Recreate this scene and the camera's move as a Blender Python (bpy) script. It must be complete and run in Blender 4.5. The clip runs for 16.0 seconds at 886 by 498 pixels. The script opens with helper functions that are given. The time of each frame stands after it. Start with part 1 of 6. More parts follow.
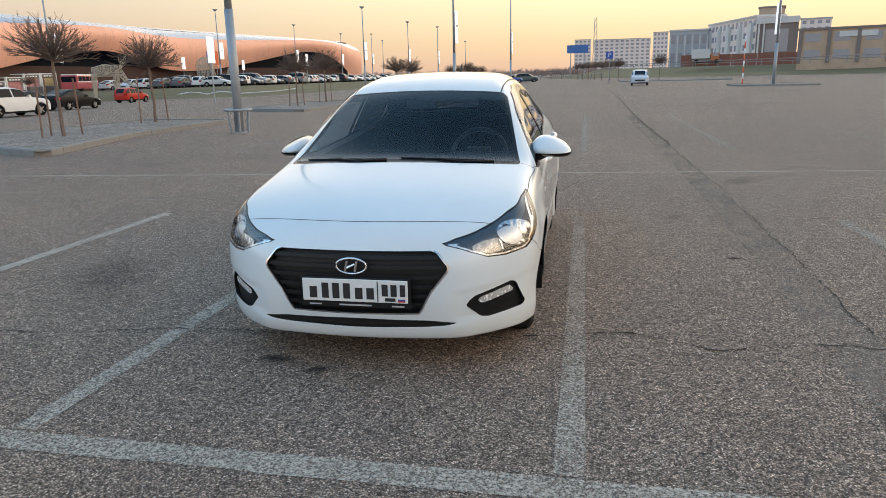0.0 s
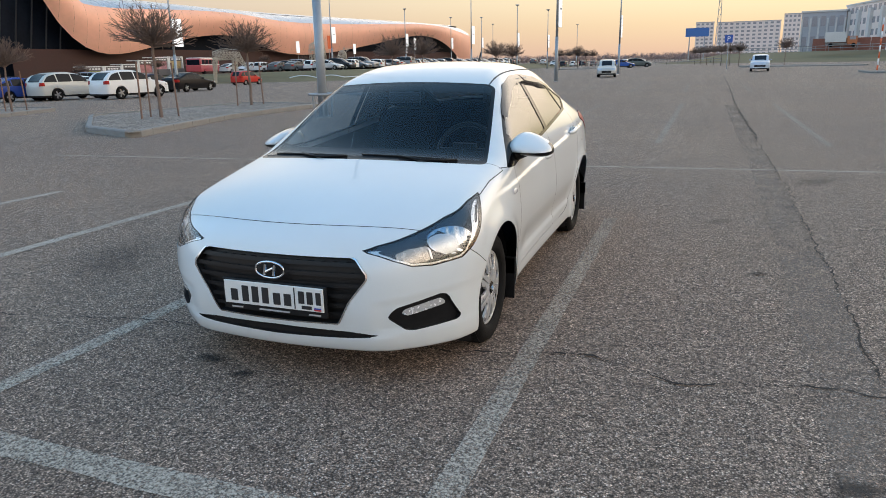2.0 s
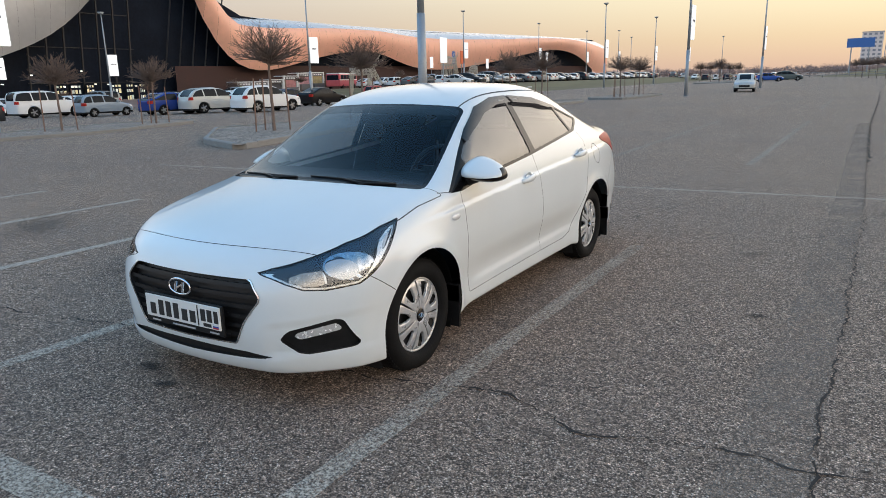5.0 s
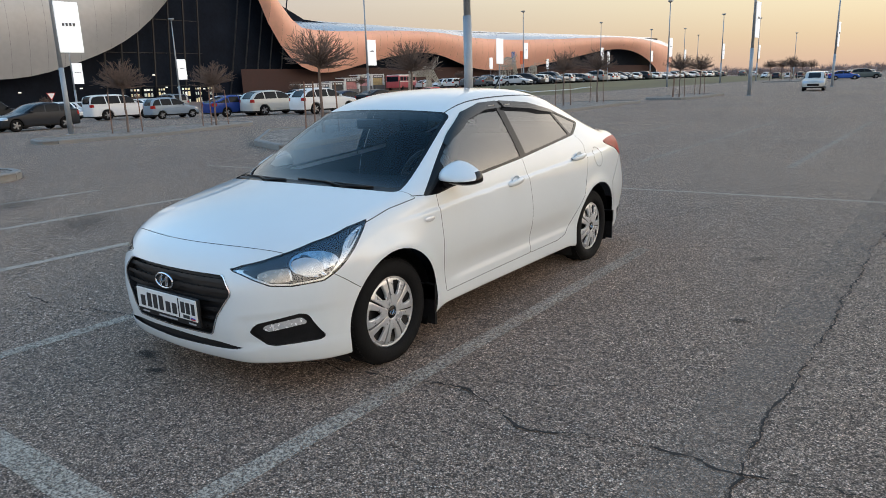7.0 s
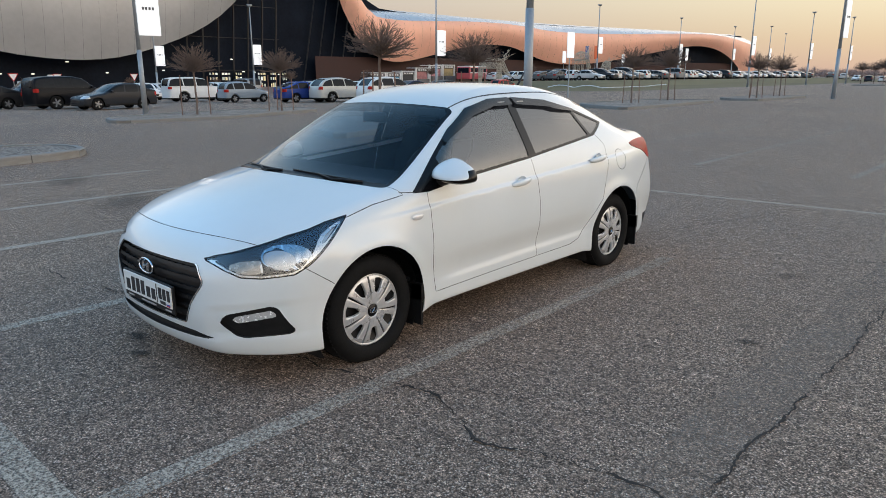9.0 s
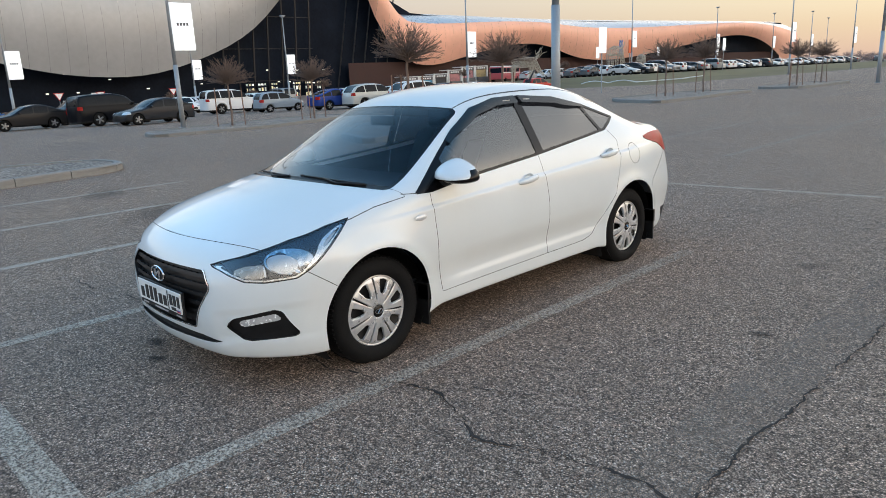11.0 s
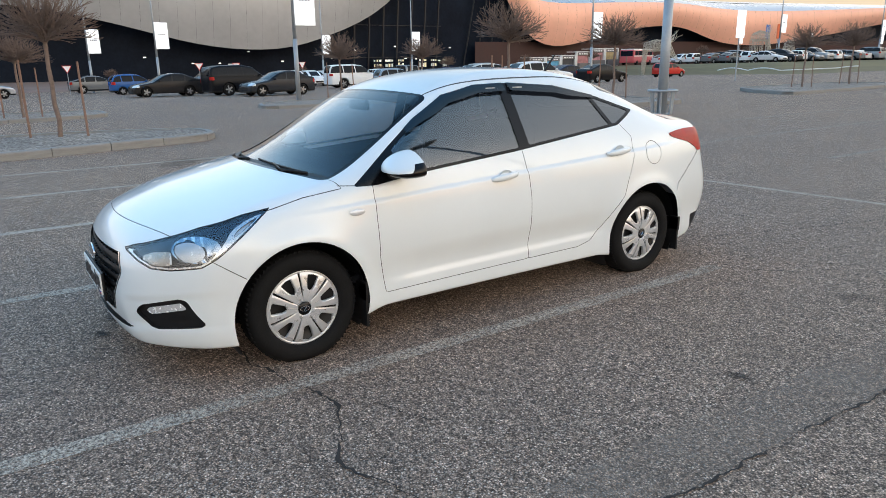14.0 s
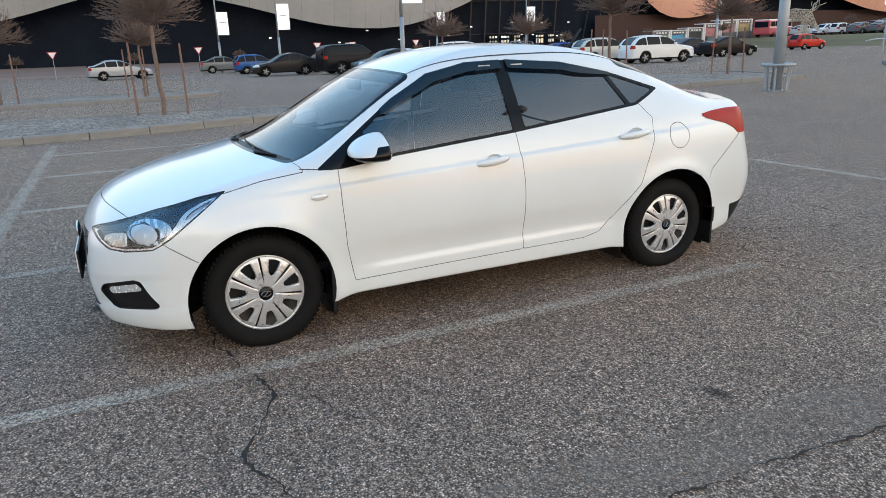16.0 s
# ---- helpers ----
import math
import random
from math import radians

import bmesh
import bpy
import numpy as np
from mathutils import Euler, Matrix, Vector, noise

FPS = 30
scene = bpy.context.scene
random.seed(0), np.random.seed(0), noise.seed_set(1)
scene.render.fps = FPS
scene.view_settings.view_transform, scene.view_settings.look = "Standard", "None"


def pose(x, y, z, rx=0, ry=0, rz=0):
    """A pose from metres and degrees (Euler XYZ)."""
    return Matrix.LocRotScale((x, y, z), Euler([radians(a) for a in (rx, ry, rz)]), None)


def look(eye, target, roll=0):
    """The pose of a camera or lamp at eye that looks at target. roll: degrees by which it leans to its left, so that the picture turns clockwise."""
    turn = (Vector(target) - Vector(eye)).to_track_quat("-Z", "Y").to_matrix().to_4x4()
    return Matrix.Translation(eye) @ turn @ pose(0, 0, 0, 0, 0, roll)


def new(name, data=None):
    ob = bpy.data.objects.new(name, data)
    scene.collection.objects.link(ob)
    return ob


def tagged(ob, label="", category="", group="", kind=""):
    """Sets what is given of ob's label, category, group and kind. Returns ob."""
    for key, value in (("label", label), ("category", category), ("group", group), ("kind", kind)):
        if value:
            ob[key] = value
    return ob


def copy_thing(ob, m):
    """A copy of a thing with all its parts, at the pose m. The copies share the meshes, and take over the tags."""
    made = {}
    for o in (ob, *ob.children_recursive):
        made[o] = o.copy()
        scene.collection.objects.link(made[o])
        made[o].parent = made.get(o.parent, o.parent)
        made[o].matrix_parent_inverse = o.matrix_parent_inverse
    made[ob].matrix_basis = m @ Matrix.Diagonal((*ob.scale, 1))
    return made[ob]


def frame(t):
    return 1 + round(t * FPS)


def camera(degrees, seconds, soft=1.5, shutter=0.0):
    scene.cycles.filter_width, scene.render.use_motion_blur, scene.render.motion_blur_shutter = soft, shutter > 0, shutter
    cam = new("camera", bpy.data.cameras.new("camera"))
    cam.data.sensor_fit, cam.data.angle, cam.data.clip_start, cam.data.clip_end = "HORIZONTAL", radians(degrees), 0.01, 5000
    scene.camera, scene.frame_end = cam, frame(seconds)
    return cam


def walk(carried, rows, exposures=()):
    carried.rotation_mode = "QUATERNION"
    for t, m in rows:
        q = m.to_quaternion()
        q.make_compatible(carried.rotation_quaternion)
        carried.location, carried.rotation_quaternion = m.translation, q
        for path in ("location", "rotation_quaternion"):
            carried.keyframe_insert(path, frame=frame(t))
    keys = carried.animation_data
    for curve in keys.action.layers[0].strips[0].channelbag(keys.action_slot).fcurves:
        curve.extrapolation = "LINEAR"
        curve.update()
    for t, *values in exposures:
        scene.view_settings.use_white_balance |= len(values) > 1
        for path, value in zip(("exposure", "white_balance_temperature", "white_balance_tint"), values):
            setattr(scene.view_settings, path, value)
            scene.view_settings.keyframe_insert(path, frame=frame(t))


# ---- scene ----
cam = camera(65.8, 16.0, 0.7)
PATH = [
    (0, (-0.08, -0.065, 1.427), (-0.464, 1.836, 0.939), -1.4),
    (0.5, (0.044, 0.086, 1.413), (-0.34, 1.985, 0.919), -1.1),
    (1, (0.195, 0.238, 1.445), (-0.216, 2.13, 0.944), -1.0),
    (1.5, (0.431, 0.336, 1.448), (-0.2, 2.168, 0.951), -0.5),
    (2, (0.646, 0.416, 1.452), (-0.027, 2.226, 0.928), -1.2),
    (2.5, (0.773, 0.588, 1.436), (0.054, 2.376, 0.904), -1.9),
    (3, (0.891, 0.745, 1.462), (0.065, 2.485, 0.924), -1.9),
    (3.5, (1.05, 0.864, 1.457), (0.124, 2.551, 0.915), -0.7),
    (4, (1.262, 0.969, 1.467), (0.254, 2.615, 0.942), 0.2),
    (4.5, (1.395, 0.993, 1.458), (0.388, 2.638, 0.928), -1.7),
    (5, (1.556, 0.94, 1.477), (0.542, 2.596, 0.999), -1.4),
    (5.2, (1.619, 0.919, 1.488), (0.603, 2.571, 0.998), -1.7),
    (7.3, (2.051, 1.17, 1.501), (0.872, 2.714, 1.025), -1.7),
    (7.5, (2.048, 1.247, 1.495), (0.86, 2.782, 1.013), -1.6),
    (8, (2.069, 1.355, 1.506), (0.862, 2.872, 1.016), -1.3),
    (8.5, (2.161, 1.408, 1.509), (0.897, 2.877, 1.015), -1.3),
    (9, (2.3, 1.439, 1.511), (0.999, 2.877, 1.02), -0.1),
    (9.2, (2.342, 1.441, 1.509), (1.025, 2.866, 1.024), -0.5),
    (11.3, (2.462, 1.618, 1.498), (1.073, 2.973, 1.013), -2.5),
    (11.5, (2.461, 1.696, 1.493), (1.057, 3.034, 1.006), -1.8),
    (12, (2.495, 1.856, 1.507), (1.066, 3.163, 1.009), -1.6),
    (12.5, (2.605, 1.986, 1.511), (1.131, 3.243, 1.014), -2.6),
    (13, (2.77, 2.133, 1.509), (1.251, 3.327, 0.993), -1.5),
    (13.5, (2.817, 2.284, 1.497), (1.276, 3.438, 0.955), -1.8),
    (14, (2.819, 2.505, 1.497), (1.223, 3.591, 0.97), -0.9),
    (14.5, (2.847, 2.684, 1.506), (1.209, 3.702, 0.977), -2.5),
    (15, (2.972, 2.904, 1.517), (1.268, 3.813, 0.997), -2.0),
    (15.5, (3.051, 3.081, 1.506), (1.341, 3.943, 0.931), -2.6),
    (16, (3.017, 3.269, 1.479), (1.271, 4.053, 0.899), -1.9),
]
walk(cam, [(t, look(eye, target, roll)) for t, eye, target, roll in PATH],
     [(0.0, 0.55, 7050, 11), (1.5, 0.43, 6800, 10.6), (2.2, 0.56, 6700, 10.5), (3.5, 0.67, 6550, 10), (4.5, 0.58, 6550, 10), (5.0, 0.44, 6550, 10), (7.5, 0.36, 6520, 9.7), (9.0, 0.36, 6500, 9.5), (11.5, 0.60, 6470, 8.5), (12.5, 0.69, 6480, 9), (13.0, 0.71, 6480, 9), (16.0, 0.67, 6500, 9)])

# ---- world, sun, exposure ----
SUN_AZ, SUN_EL = 58.0, 2.0          # degrees from +y towards +x, and above the horizon


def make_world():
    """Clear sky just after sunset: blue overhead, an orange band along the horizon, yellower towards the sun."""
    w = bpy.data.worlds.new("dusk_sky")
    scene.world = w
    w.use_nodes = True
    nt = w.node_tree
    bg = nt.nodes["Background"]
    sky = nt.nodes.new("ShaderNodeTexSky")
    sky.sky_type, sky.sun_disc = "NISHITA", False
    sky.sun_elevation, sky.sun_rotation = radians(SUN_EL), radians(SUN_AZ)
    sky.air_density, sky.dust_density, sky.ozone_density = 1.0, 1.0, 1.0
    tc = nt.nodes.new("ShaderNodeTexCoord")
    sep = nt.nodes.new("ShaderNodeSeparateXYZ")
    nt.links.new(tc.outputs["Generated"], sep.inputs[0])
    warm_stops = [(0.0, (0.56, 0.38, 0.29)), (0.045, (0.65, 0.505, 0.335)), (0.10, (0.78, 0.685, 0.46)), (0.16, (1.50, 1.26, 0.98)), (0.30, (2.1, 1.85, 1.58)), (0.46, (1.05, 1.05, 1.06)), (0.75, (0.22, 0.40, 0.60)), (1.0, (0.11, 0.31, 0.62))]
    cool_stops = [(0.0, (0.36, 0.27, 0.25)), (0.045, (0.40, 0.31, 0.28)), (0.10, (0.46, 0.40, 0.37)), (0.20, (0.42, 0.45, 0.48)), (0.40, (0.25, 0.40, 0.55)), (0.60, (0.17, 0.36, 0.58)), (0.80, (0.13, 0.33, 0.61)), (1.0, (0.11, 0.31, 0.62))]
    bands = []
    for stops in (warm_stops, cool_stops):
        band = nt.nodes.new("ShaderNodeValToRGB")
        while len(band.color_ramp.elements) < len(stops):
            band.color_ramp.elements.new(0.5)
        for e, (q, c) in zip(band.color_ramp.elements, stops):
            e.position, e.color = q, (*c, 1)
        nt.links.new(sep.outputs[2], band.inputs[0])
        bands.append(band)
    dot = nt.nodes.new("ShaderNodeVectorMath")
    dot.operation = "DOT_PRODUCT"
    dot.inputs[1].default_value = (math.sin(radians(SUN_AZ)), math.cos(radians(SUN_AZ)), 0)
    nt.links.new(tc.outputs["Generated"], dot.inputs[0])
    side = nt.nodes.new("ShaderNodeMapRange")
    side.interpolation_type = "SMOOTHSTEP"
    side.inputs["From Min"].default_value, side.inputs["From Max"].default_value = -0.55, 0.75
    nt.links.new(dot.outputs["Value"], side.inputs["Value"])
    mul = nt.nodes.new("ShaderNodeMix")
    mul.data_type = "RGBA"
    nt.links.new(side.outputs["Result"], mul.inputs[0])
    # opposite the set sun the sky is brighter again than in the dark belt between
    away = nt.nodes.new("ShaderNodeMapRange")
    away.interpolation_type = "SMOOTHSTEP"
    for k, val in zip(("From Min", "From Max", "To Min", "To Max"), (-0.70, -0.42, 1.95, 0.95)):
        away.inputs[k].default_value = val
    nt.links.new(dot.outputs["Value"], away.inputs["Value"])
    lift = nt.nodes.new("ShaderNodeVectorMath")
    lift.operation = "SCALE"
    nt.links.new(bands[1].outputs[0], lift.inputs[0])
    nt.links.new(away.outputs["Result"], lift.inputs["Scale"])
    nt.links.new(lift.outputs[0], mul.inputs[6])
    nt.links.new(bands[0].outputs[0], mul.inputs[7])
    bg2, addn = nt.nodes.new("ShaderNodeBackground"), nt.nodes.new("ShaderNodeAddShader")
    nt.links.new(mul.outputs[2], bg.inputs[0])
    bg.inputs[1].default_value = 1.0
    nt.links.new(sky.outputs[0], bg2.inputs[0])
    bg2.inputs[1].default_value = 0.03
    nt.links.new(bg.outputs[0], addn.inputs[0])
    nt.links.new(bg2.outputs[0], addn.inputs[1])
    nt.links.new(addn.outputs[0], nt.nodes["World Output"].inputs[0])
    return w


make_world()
sun_data = bpy.data.lights.new("sun", "SUN")
sun_data.energy, sun_data.angle, sun_data.color = 0.08, radians(45), (1.0, 0.88, 0.74)
sun = new("sun", sun_data)
_d = Vector((math.sin(radians(SUN_AZ)) * math.cos(radians(5)), math.cos(radians(SUN_AZ)) * math.cos(radians(5)), math.sin(radians(5))))
sun.matrix_world = look(_d * 100, (0, 0, 0))

# ---- materials ----
def nodes(name):
    m = bpy.data.materials.new(name)
    m.use_nodes = True
    return m, m.node_tree, m.node_tree.nodes["Principled BSDF"]


def link(nt, a, b):
    nt.links.new(a, b)


def coords(nt, scale=1.0, kind="Object"):
    tc = nt.nodes.new("ShaderNodeTexCoord")
    mp = nt.nodes.new("ShaderNodeMapping")
    mp.inputs["Scale"].default_value = (scale, scale, scale) if isinstance(scale, (int, float)) else scale
    link(nt, tc.outputs[kind], mp.inputs[0])
    return mp.outputs[0]


def world_coords(nt, scale=1.0):
    g = nt.nodes.new("ShaderNodeNewGeometry")
    mp = nt.nodes.new("ShaderNodeMapping")
    mp.inputs["Scale"].default_value = (scale, scale, scale) if isinstance(scale, (int, float)) else scale
    link(nt, g.outputs["Position"], mp.inputs[0])
    return mp.outputs[0]


def noise_tex(nt, vec, scale, detail=4.0, rough=0.55):
    n = nt.nodes.new("ShaderNodeTexNoise")
    n.inputs["Scale"].default_value, n.inputs["Detail"].default_value, n.inputs["Roughness"].default_value = scale, detail, rough
    link(nt, vec, n.inputs["Vector"])
    return n.outputs["Fac"]


def ramp(nt, fac, stops):
    r = nt.nodes.new("ShaderNodeValToRGB")
    e = r.color_ramp.elements
    while len(e) < len(stops):
        e.new(0.5)
    for el, (p, c) in zip(e, stops):
        el.position = p
        el.color = (*c, 1) if len(c) == 3 else c
    link(nt, fac, r.inputs[0])
    return r.outputs[0]


def mix(nt, fac, a, b, blend="MIX"):
    n = nt.nodes.new("ShaderNodeMix")
    n.data_type, n.blend_type = "RGBA", blend
    for sock, v in ((n.inputs[0], fac), (n.inputs[6], a), (n.inputs[7], b)):
        if isinstance(v, (int, float)):
            sock.default_value = v
        elif isinstance(v, tuple):
            sock.default_value = (*v, 1)
        else:
            link(nt, v, sock)
    return n.outputs[2]


def calc(nt, op, a, b=0.0):
    n = nt.nodes.new("ShaderNodeMath")
    n.operation = op
    for sock, v in ((n.inputs[0], a), (n.inputs[1], b)):
        if isinstance(v, (int, float)):
            sock.default_value = v
        else:
            link(nt, v, sock)
    return n.outputs[0]


def bump(nt, p, height, strength=0.3, distance=0.01):
    b = nt.nodes.new("ShaderNodeBump")
    b.inputs["Strength"].default_value, b.inputs["Distance"].default_value = strength, distance
    link(nt, height, b.inputs["Height"])
    link(nt, b.outputs[0], p.inputs["Normal"])


def plain(name, color, rough=0.5, metal=0.0, var=0.12, scale=6.0, coat=0.0, bumps=0.0, kind="Object"):
    """A surface with mottling at two scales."""
    m, nt, p = nodes(name)
    v = coords(nt, 1.0, kind)
    a = noise_tex(nt, v, scale, 5)
    b = noise_tex(nt, v, scale * 9, 3)
    f = calc(nt, "ADD", calc(nt, "MULTIPLY", a, 0.65), calc(nt, "MULTIPLY", b, 0.35))
    lo, hi = [max(0.0, c * (1 - var)) for c in color], [min(1.0, c * (1 + var)) for c in color]
    link(nt, ramp(nt, f, [(0.3, lo), (0.7, hi)]), p.inputs["Base Color"])
    link(nt, ramp(nt, a, [(0.3, (max(0.02, rough - 0.06),) * 3), (0.7, (min(1.0, rough + 0.06),) * 3)]), p.inputs["Roughness"])
    p.inputs["Metallic"].default_value = metal
    p.inputs["Coat Weight"].default_value = coat
    p.inputs["Coat Roughness"].default_value = 0.03
    if bumps:
        bump(nt, p, b, bumps, 0.004)
    return m


def asphalt_material():
    m, nt, p = nodes("asphalt")
    v = world_coords(nt)
    big = noise_tex(nt, v, 0.12, 5)
    mid = noise_tex(nt, v, 1.1, 5)
    fine = noise_tex(nt, v, 160, 3, 0.7)
    vor = nt.nodes.new("ShaderNodeTexVoronoi")
    vor.inputs["Scale"].default_value = 140
    link(nt, v, vor.inputs["Vector"])
    sep = nt.nodes.new("ShaderNodeSeparateColor")
    link(nt, vor.outputs["Color"], sep.inputs[0])
    stones = ramp(nt, sep.outputs[0], [(0.1, (0.154, 0.111, 0.084)), (0.45, (0.314, 0.225, 0.169)), (0.75, (0.468, 0.338, 0.256)), (0.93, (0.65, 0.49, 0.385)), (1.0, (0.88, 0.72, 0.59))])
    gaps = ramp(nt, vor.outputs["Distance"], [(0.35, (1, 1, 1)), (0.75, (0.30, 0.30, 0.30))])
    col = mix(nt, 1.0, stones, gaps, "MULTIPLY")
    col = mix(nt, 1.0, col, ramp(nt, fine, [(0.3, (0.75, 0.75, 0.75)), (0.7, (1.25, 1.25, 1.25))]), "MULTIPLY")
    col = mix(nt, 1.0, col, ramp(nt, big, [(0.35, (0.93, 0.94, 0.96)), (0.65, (1.12, 1.1, 1.06))]), "MULTIPLY")
    col = mix(nt, 1.0, col, ramp(nt, mid, [(0.3, (0.88, 0.88, 0.88)), (0.7, (1.1, 1.1, 1.1))]), "MULTIPLY")
    clump, lump = noise_tex(nt, v, 42, 3, 0.75), noise_tex(nt, v, 11, 4, 0.7)
    col = mix(nt, 1.0, col, ramp(nt, clump, [(0.36, (0.55, 0.55, 0.56)), (0.64, (1.45, 1.44, 1.43))]), "MULTIPLY")
    col = mix(nt, 1.0, col, ramp(nt, lump, [(0.34, (0.80, 0.80, 0.81)), (0.66, (1.20, 1.195, 1.19))]), "MULTIPLY")
    link(nt, col, p.inputs["Base Color"])
    link(nt, ramp(nt, mid, [(0.3, (0.75, 0.75, 0.75)), (0.7, (0.92, 0.92, 0.92))]), p.inputs["Roughness"])
    p.inputs["Specular IOR Level"].default_value = 0.3
    bump(nt, p, calc(nt, "ADD", calc(nt, "MULTIPLY", vor.outputs["Distance"], -1.0), fine), 0.7, 0.006)
    return m


def worn_paint_material(name, wear):
    """Road paint rubbed off the stones; where it is gone the road's own stones show through."""
    m, nt, p = nodes(name)
    v = world_coords(nt)
    vor = nt.nodes.new("ShaderNodeTexVoronoi")
    vor.inputs["Scale"].default_value = 110
    link(nt, v, vor.inputs["Vector"])
    patch = noise_tex(nt, v, 2.5, 5)
    grain = noise_tex(nt, v, 60, 3, 0.7)
    f = calc(nt, "ADD", calc(nt, "MULTIPLY", patch, 0.22), calc(nt, "MULTIPLY", grain, 0.85))
    f = calc(nt, "ADD", f, calc(nt, "MULTIPLY", vor.outputs["Distance"], -0.35))
    mask = ramp(nt, f, [(wear - 0.10, (0.10, 0.10, 0.10)), (wear + 0.16, (0.92, 0.92, 0.92))])
    paint = ramp(nt, grain, [(0.3, (0.36, 0.305, 0.25)), (0.7, (0.62, 0.525, 0.43))])
    link(nt, paint, p.inputs["Base Color"])
    p.inputs["Roughness"].default_value, p.inputs["Specular IOR Level"].default_value = 0.85, 0.15
    link(nt, mask, p.inputs["Alpha"])
    return m


def paint_material(name, color, rough=0.28, coat=1.0, dirt=0.06):
    m, nt, p = nodes(name)
    v = coords(nt)
    a, b = noise_tex(nt, v, 1.7, 4), noise_tex(nt, v, 160, 2)
    f = calc(nt, "ADD", calc(nt, "MULTIPLY", a, 0.8), calc(nt, "MULTIPLY", b, 0.2))
    link(nt, ramp(nt, f, [(0.3, tuple(c * (1 - dirt) for c in color)), (0.7, color)]), p.inputs["Base Color"])
    p.inputs["Roughness"].default_value = rough
    p.inputs["Coat Weight"].default_value = coat
    link(nt, ramp(nt, a, [(0.3, (0.03, 0.03, 0.03)), (0.7, (0.07, 0.07, 0.07))]), p.inputs["Coat Roughness"])
    return m


def glass_material(name, tint, ior=1.5, gloss_rough=0.01, rim=1.0):
    """Thin pane: tinted see-through, with a Fresnel mirror on both of its faces."""
    m, nt, p = nodes(name)
    nt.nodes.remove(p)
    tr, gl, mx, fr = (nt.nodes.new("ShaderNode" + k) for k in ("BsdfTransparent", "BsdfGlossy", "MixShader", "LayerWeight"))
    tr.inputs[0].default_value = (*tint, 1)
    gl.inputs["Color"].default_value, gl.inputs["Roughness"].default_value = (1, 1, 1, 1), gloss_rough
    fr.inputs["Blend"].default_value = 0.5
    f0 = 2 * ((ior - 1) / (ior + 1)) ** 2
    link(nt, calc(nt, "ADD", calc(nt, "MULTIPLY", calc(nt, "POWER", fr.outputs["Facing"], 5.0), rim * (1 - f0)), f0), mx.inputs[0])
    link(nt, tr.outputs[0], mx.inputs[1])
    link(nt, gl.outputs[0], mx.inputs[2])
    link(nt, mx.outputs[0], nt.nodes["Material Output"].inputs[0])
    return m


def glow(name, color, strength):
    m, nt, p = nodes(name)
    p.inputs["Base Color"].default_value = (*color, 1)
    p.inputs["Emission Color"].default_value = (*color, 1)
    p.inputs["Emission Strength"].default_value = strength
    return m


def fluted_material(name, color, rough):
    """Moulded lamp reflector: mirror metal with fine upright flutes."""
    m, nt, p = nodes(name)
    v = coords(nt)
    w = nt.nodes.new("ShaderNodeTexWave")
    w.bands_direction = "X"
    w.inputs["Scale"].default_value, w.inputs["Distortion"].default_value = 9.0, 2.5
    link(nt, v, w.inputs["Vector"])
    link(nt, ramp(nt, noise_tex(nt, v, 40, 3), [(0.3, tuple(c * 0.7 for c in color)), (0.7, color)]), p.inputs["Base Color"])
    p.inputs["Metallic"].default_value, p.inputs["Roughness"].default_value = 1.0, rough
    bump(nt, p, w.outputs["Fac"], 0.5, 0.008)
    return m


ASPHALT = asphalt_material()
LINE_FRESH, LINE_WORN = worn_paint_material("road_paint", 0.30), worn_paint_material("road_paint_worn", 0.315)
LINE_MID, LINE_FAR = worn_paint_material("road_paint_faded", 0.34), worn_paint_material("road_paint_thin", 0.22)
WHITE = paint_material("white_car_paint", (0.745, 0.780, 0.790), 0.32)
CHROME = plain("chrome", (0.75, 0.76, 0.78), 0.12, 1.0, 0.05)
BLACK = plain("black_plastic", (0.012, 0.012, 0.013), 0.42, 0, 0.3, 20)
GLOSSBLACK = plain("gloss_black", (0.006, 0.006, 0.007), 0.12, 0, 0.2, 10, 0.05)
RUBBER = plain("tyre_rubber", (0.009, 0.009, 0.0095), 0.75, 0, 0.35, 14, 0, 0.3)
GAP = plain("panel_gap", (0.11, 0.11, 0.115), 0.8)
SILVER = plain("silver_hubcap", (0.62, 0.63, 0.65), 0.30, 0.55, 0.10, 12)
GLASS_FRONT = glass_material("windscreen_glass", (0.58, 0.71, 0.84), 1.22, 0.01, 1.3)
GLASS_STRIP = glass_material("sun_strip_glass", (0.25, 0.30, 0.37), 1.40)
GLASS_SIDE = glass_material("door_glass", (0.66, 0.69, 0.70), 1.72)
GLASS_TINT = glass_material("tinted_glass", (0.06, 0.062, 0.066), 1.72)
GLASS_LAMP = glass_material("lamp_glass", (0.9, 0.92, 0.94))
SMOKE = glass_material("smoked_acrylic", (0.07, 0.07, 0.078), 1.45, 0.03)
# cabin cloth and lining: near black, with the cabin's dimness in the colour
FABRIC = plain("dimmed_fabric", (0.011, 0.012, 0.0145), 0.9, 0, 0.3, 40)
LINING = plain("dimmed_headliner", (0.014, 0.015, 0.018), 0.9, 0, 0.1, 30)
REDLAMP = plain("red_lens", (0.34, 0.007, 0.004), 0.35, 0, 0.25, 8, 0.0)
REFLECTOR = fluted_material("lamp_reflector", (0.72, 0.74, 0.77), 0.10)
PLATEWHITE = plain("plate_white", (0.78, 0.78, 0.76), 0.4, 0, 0.05)
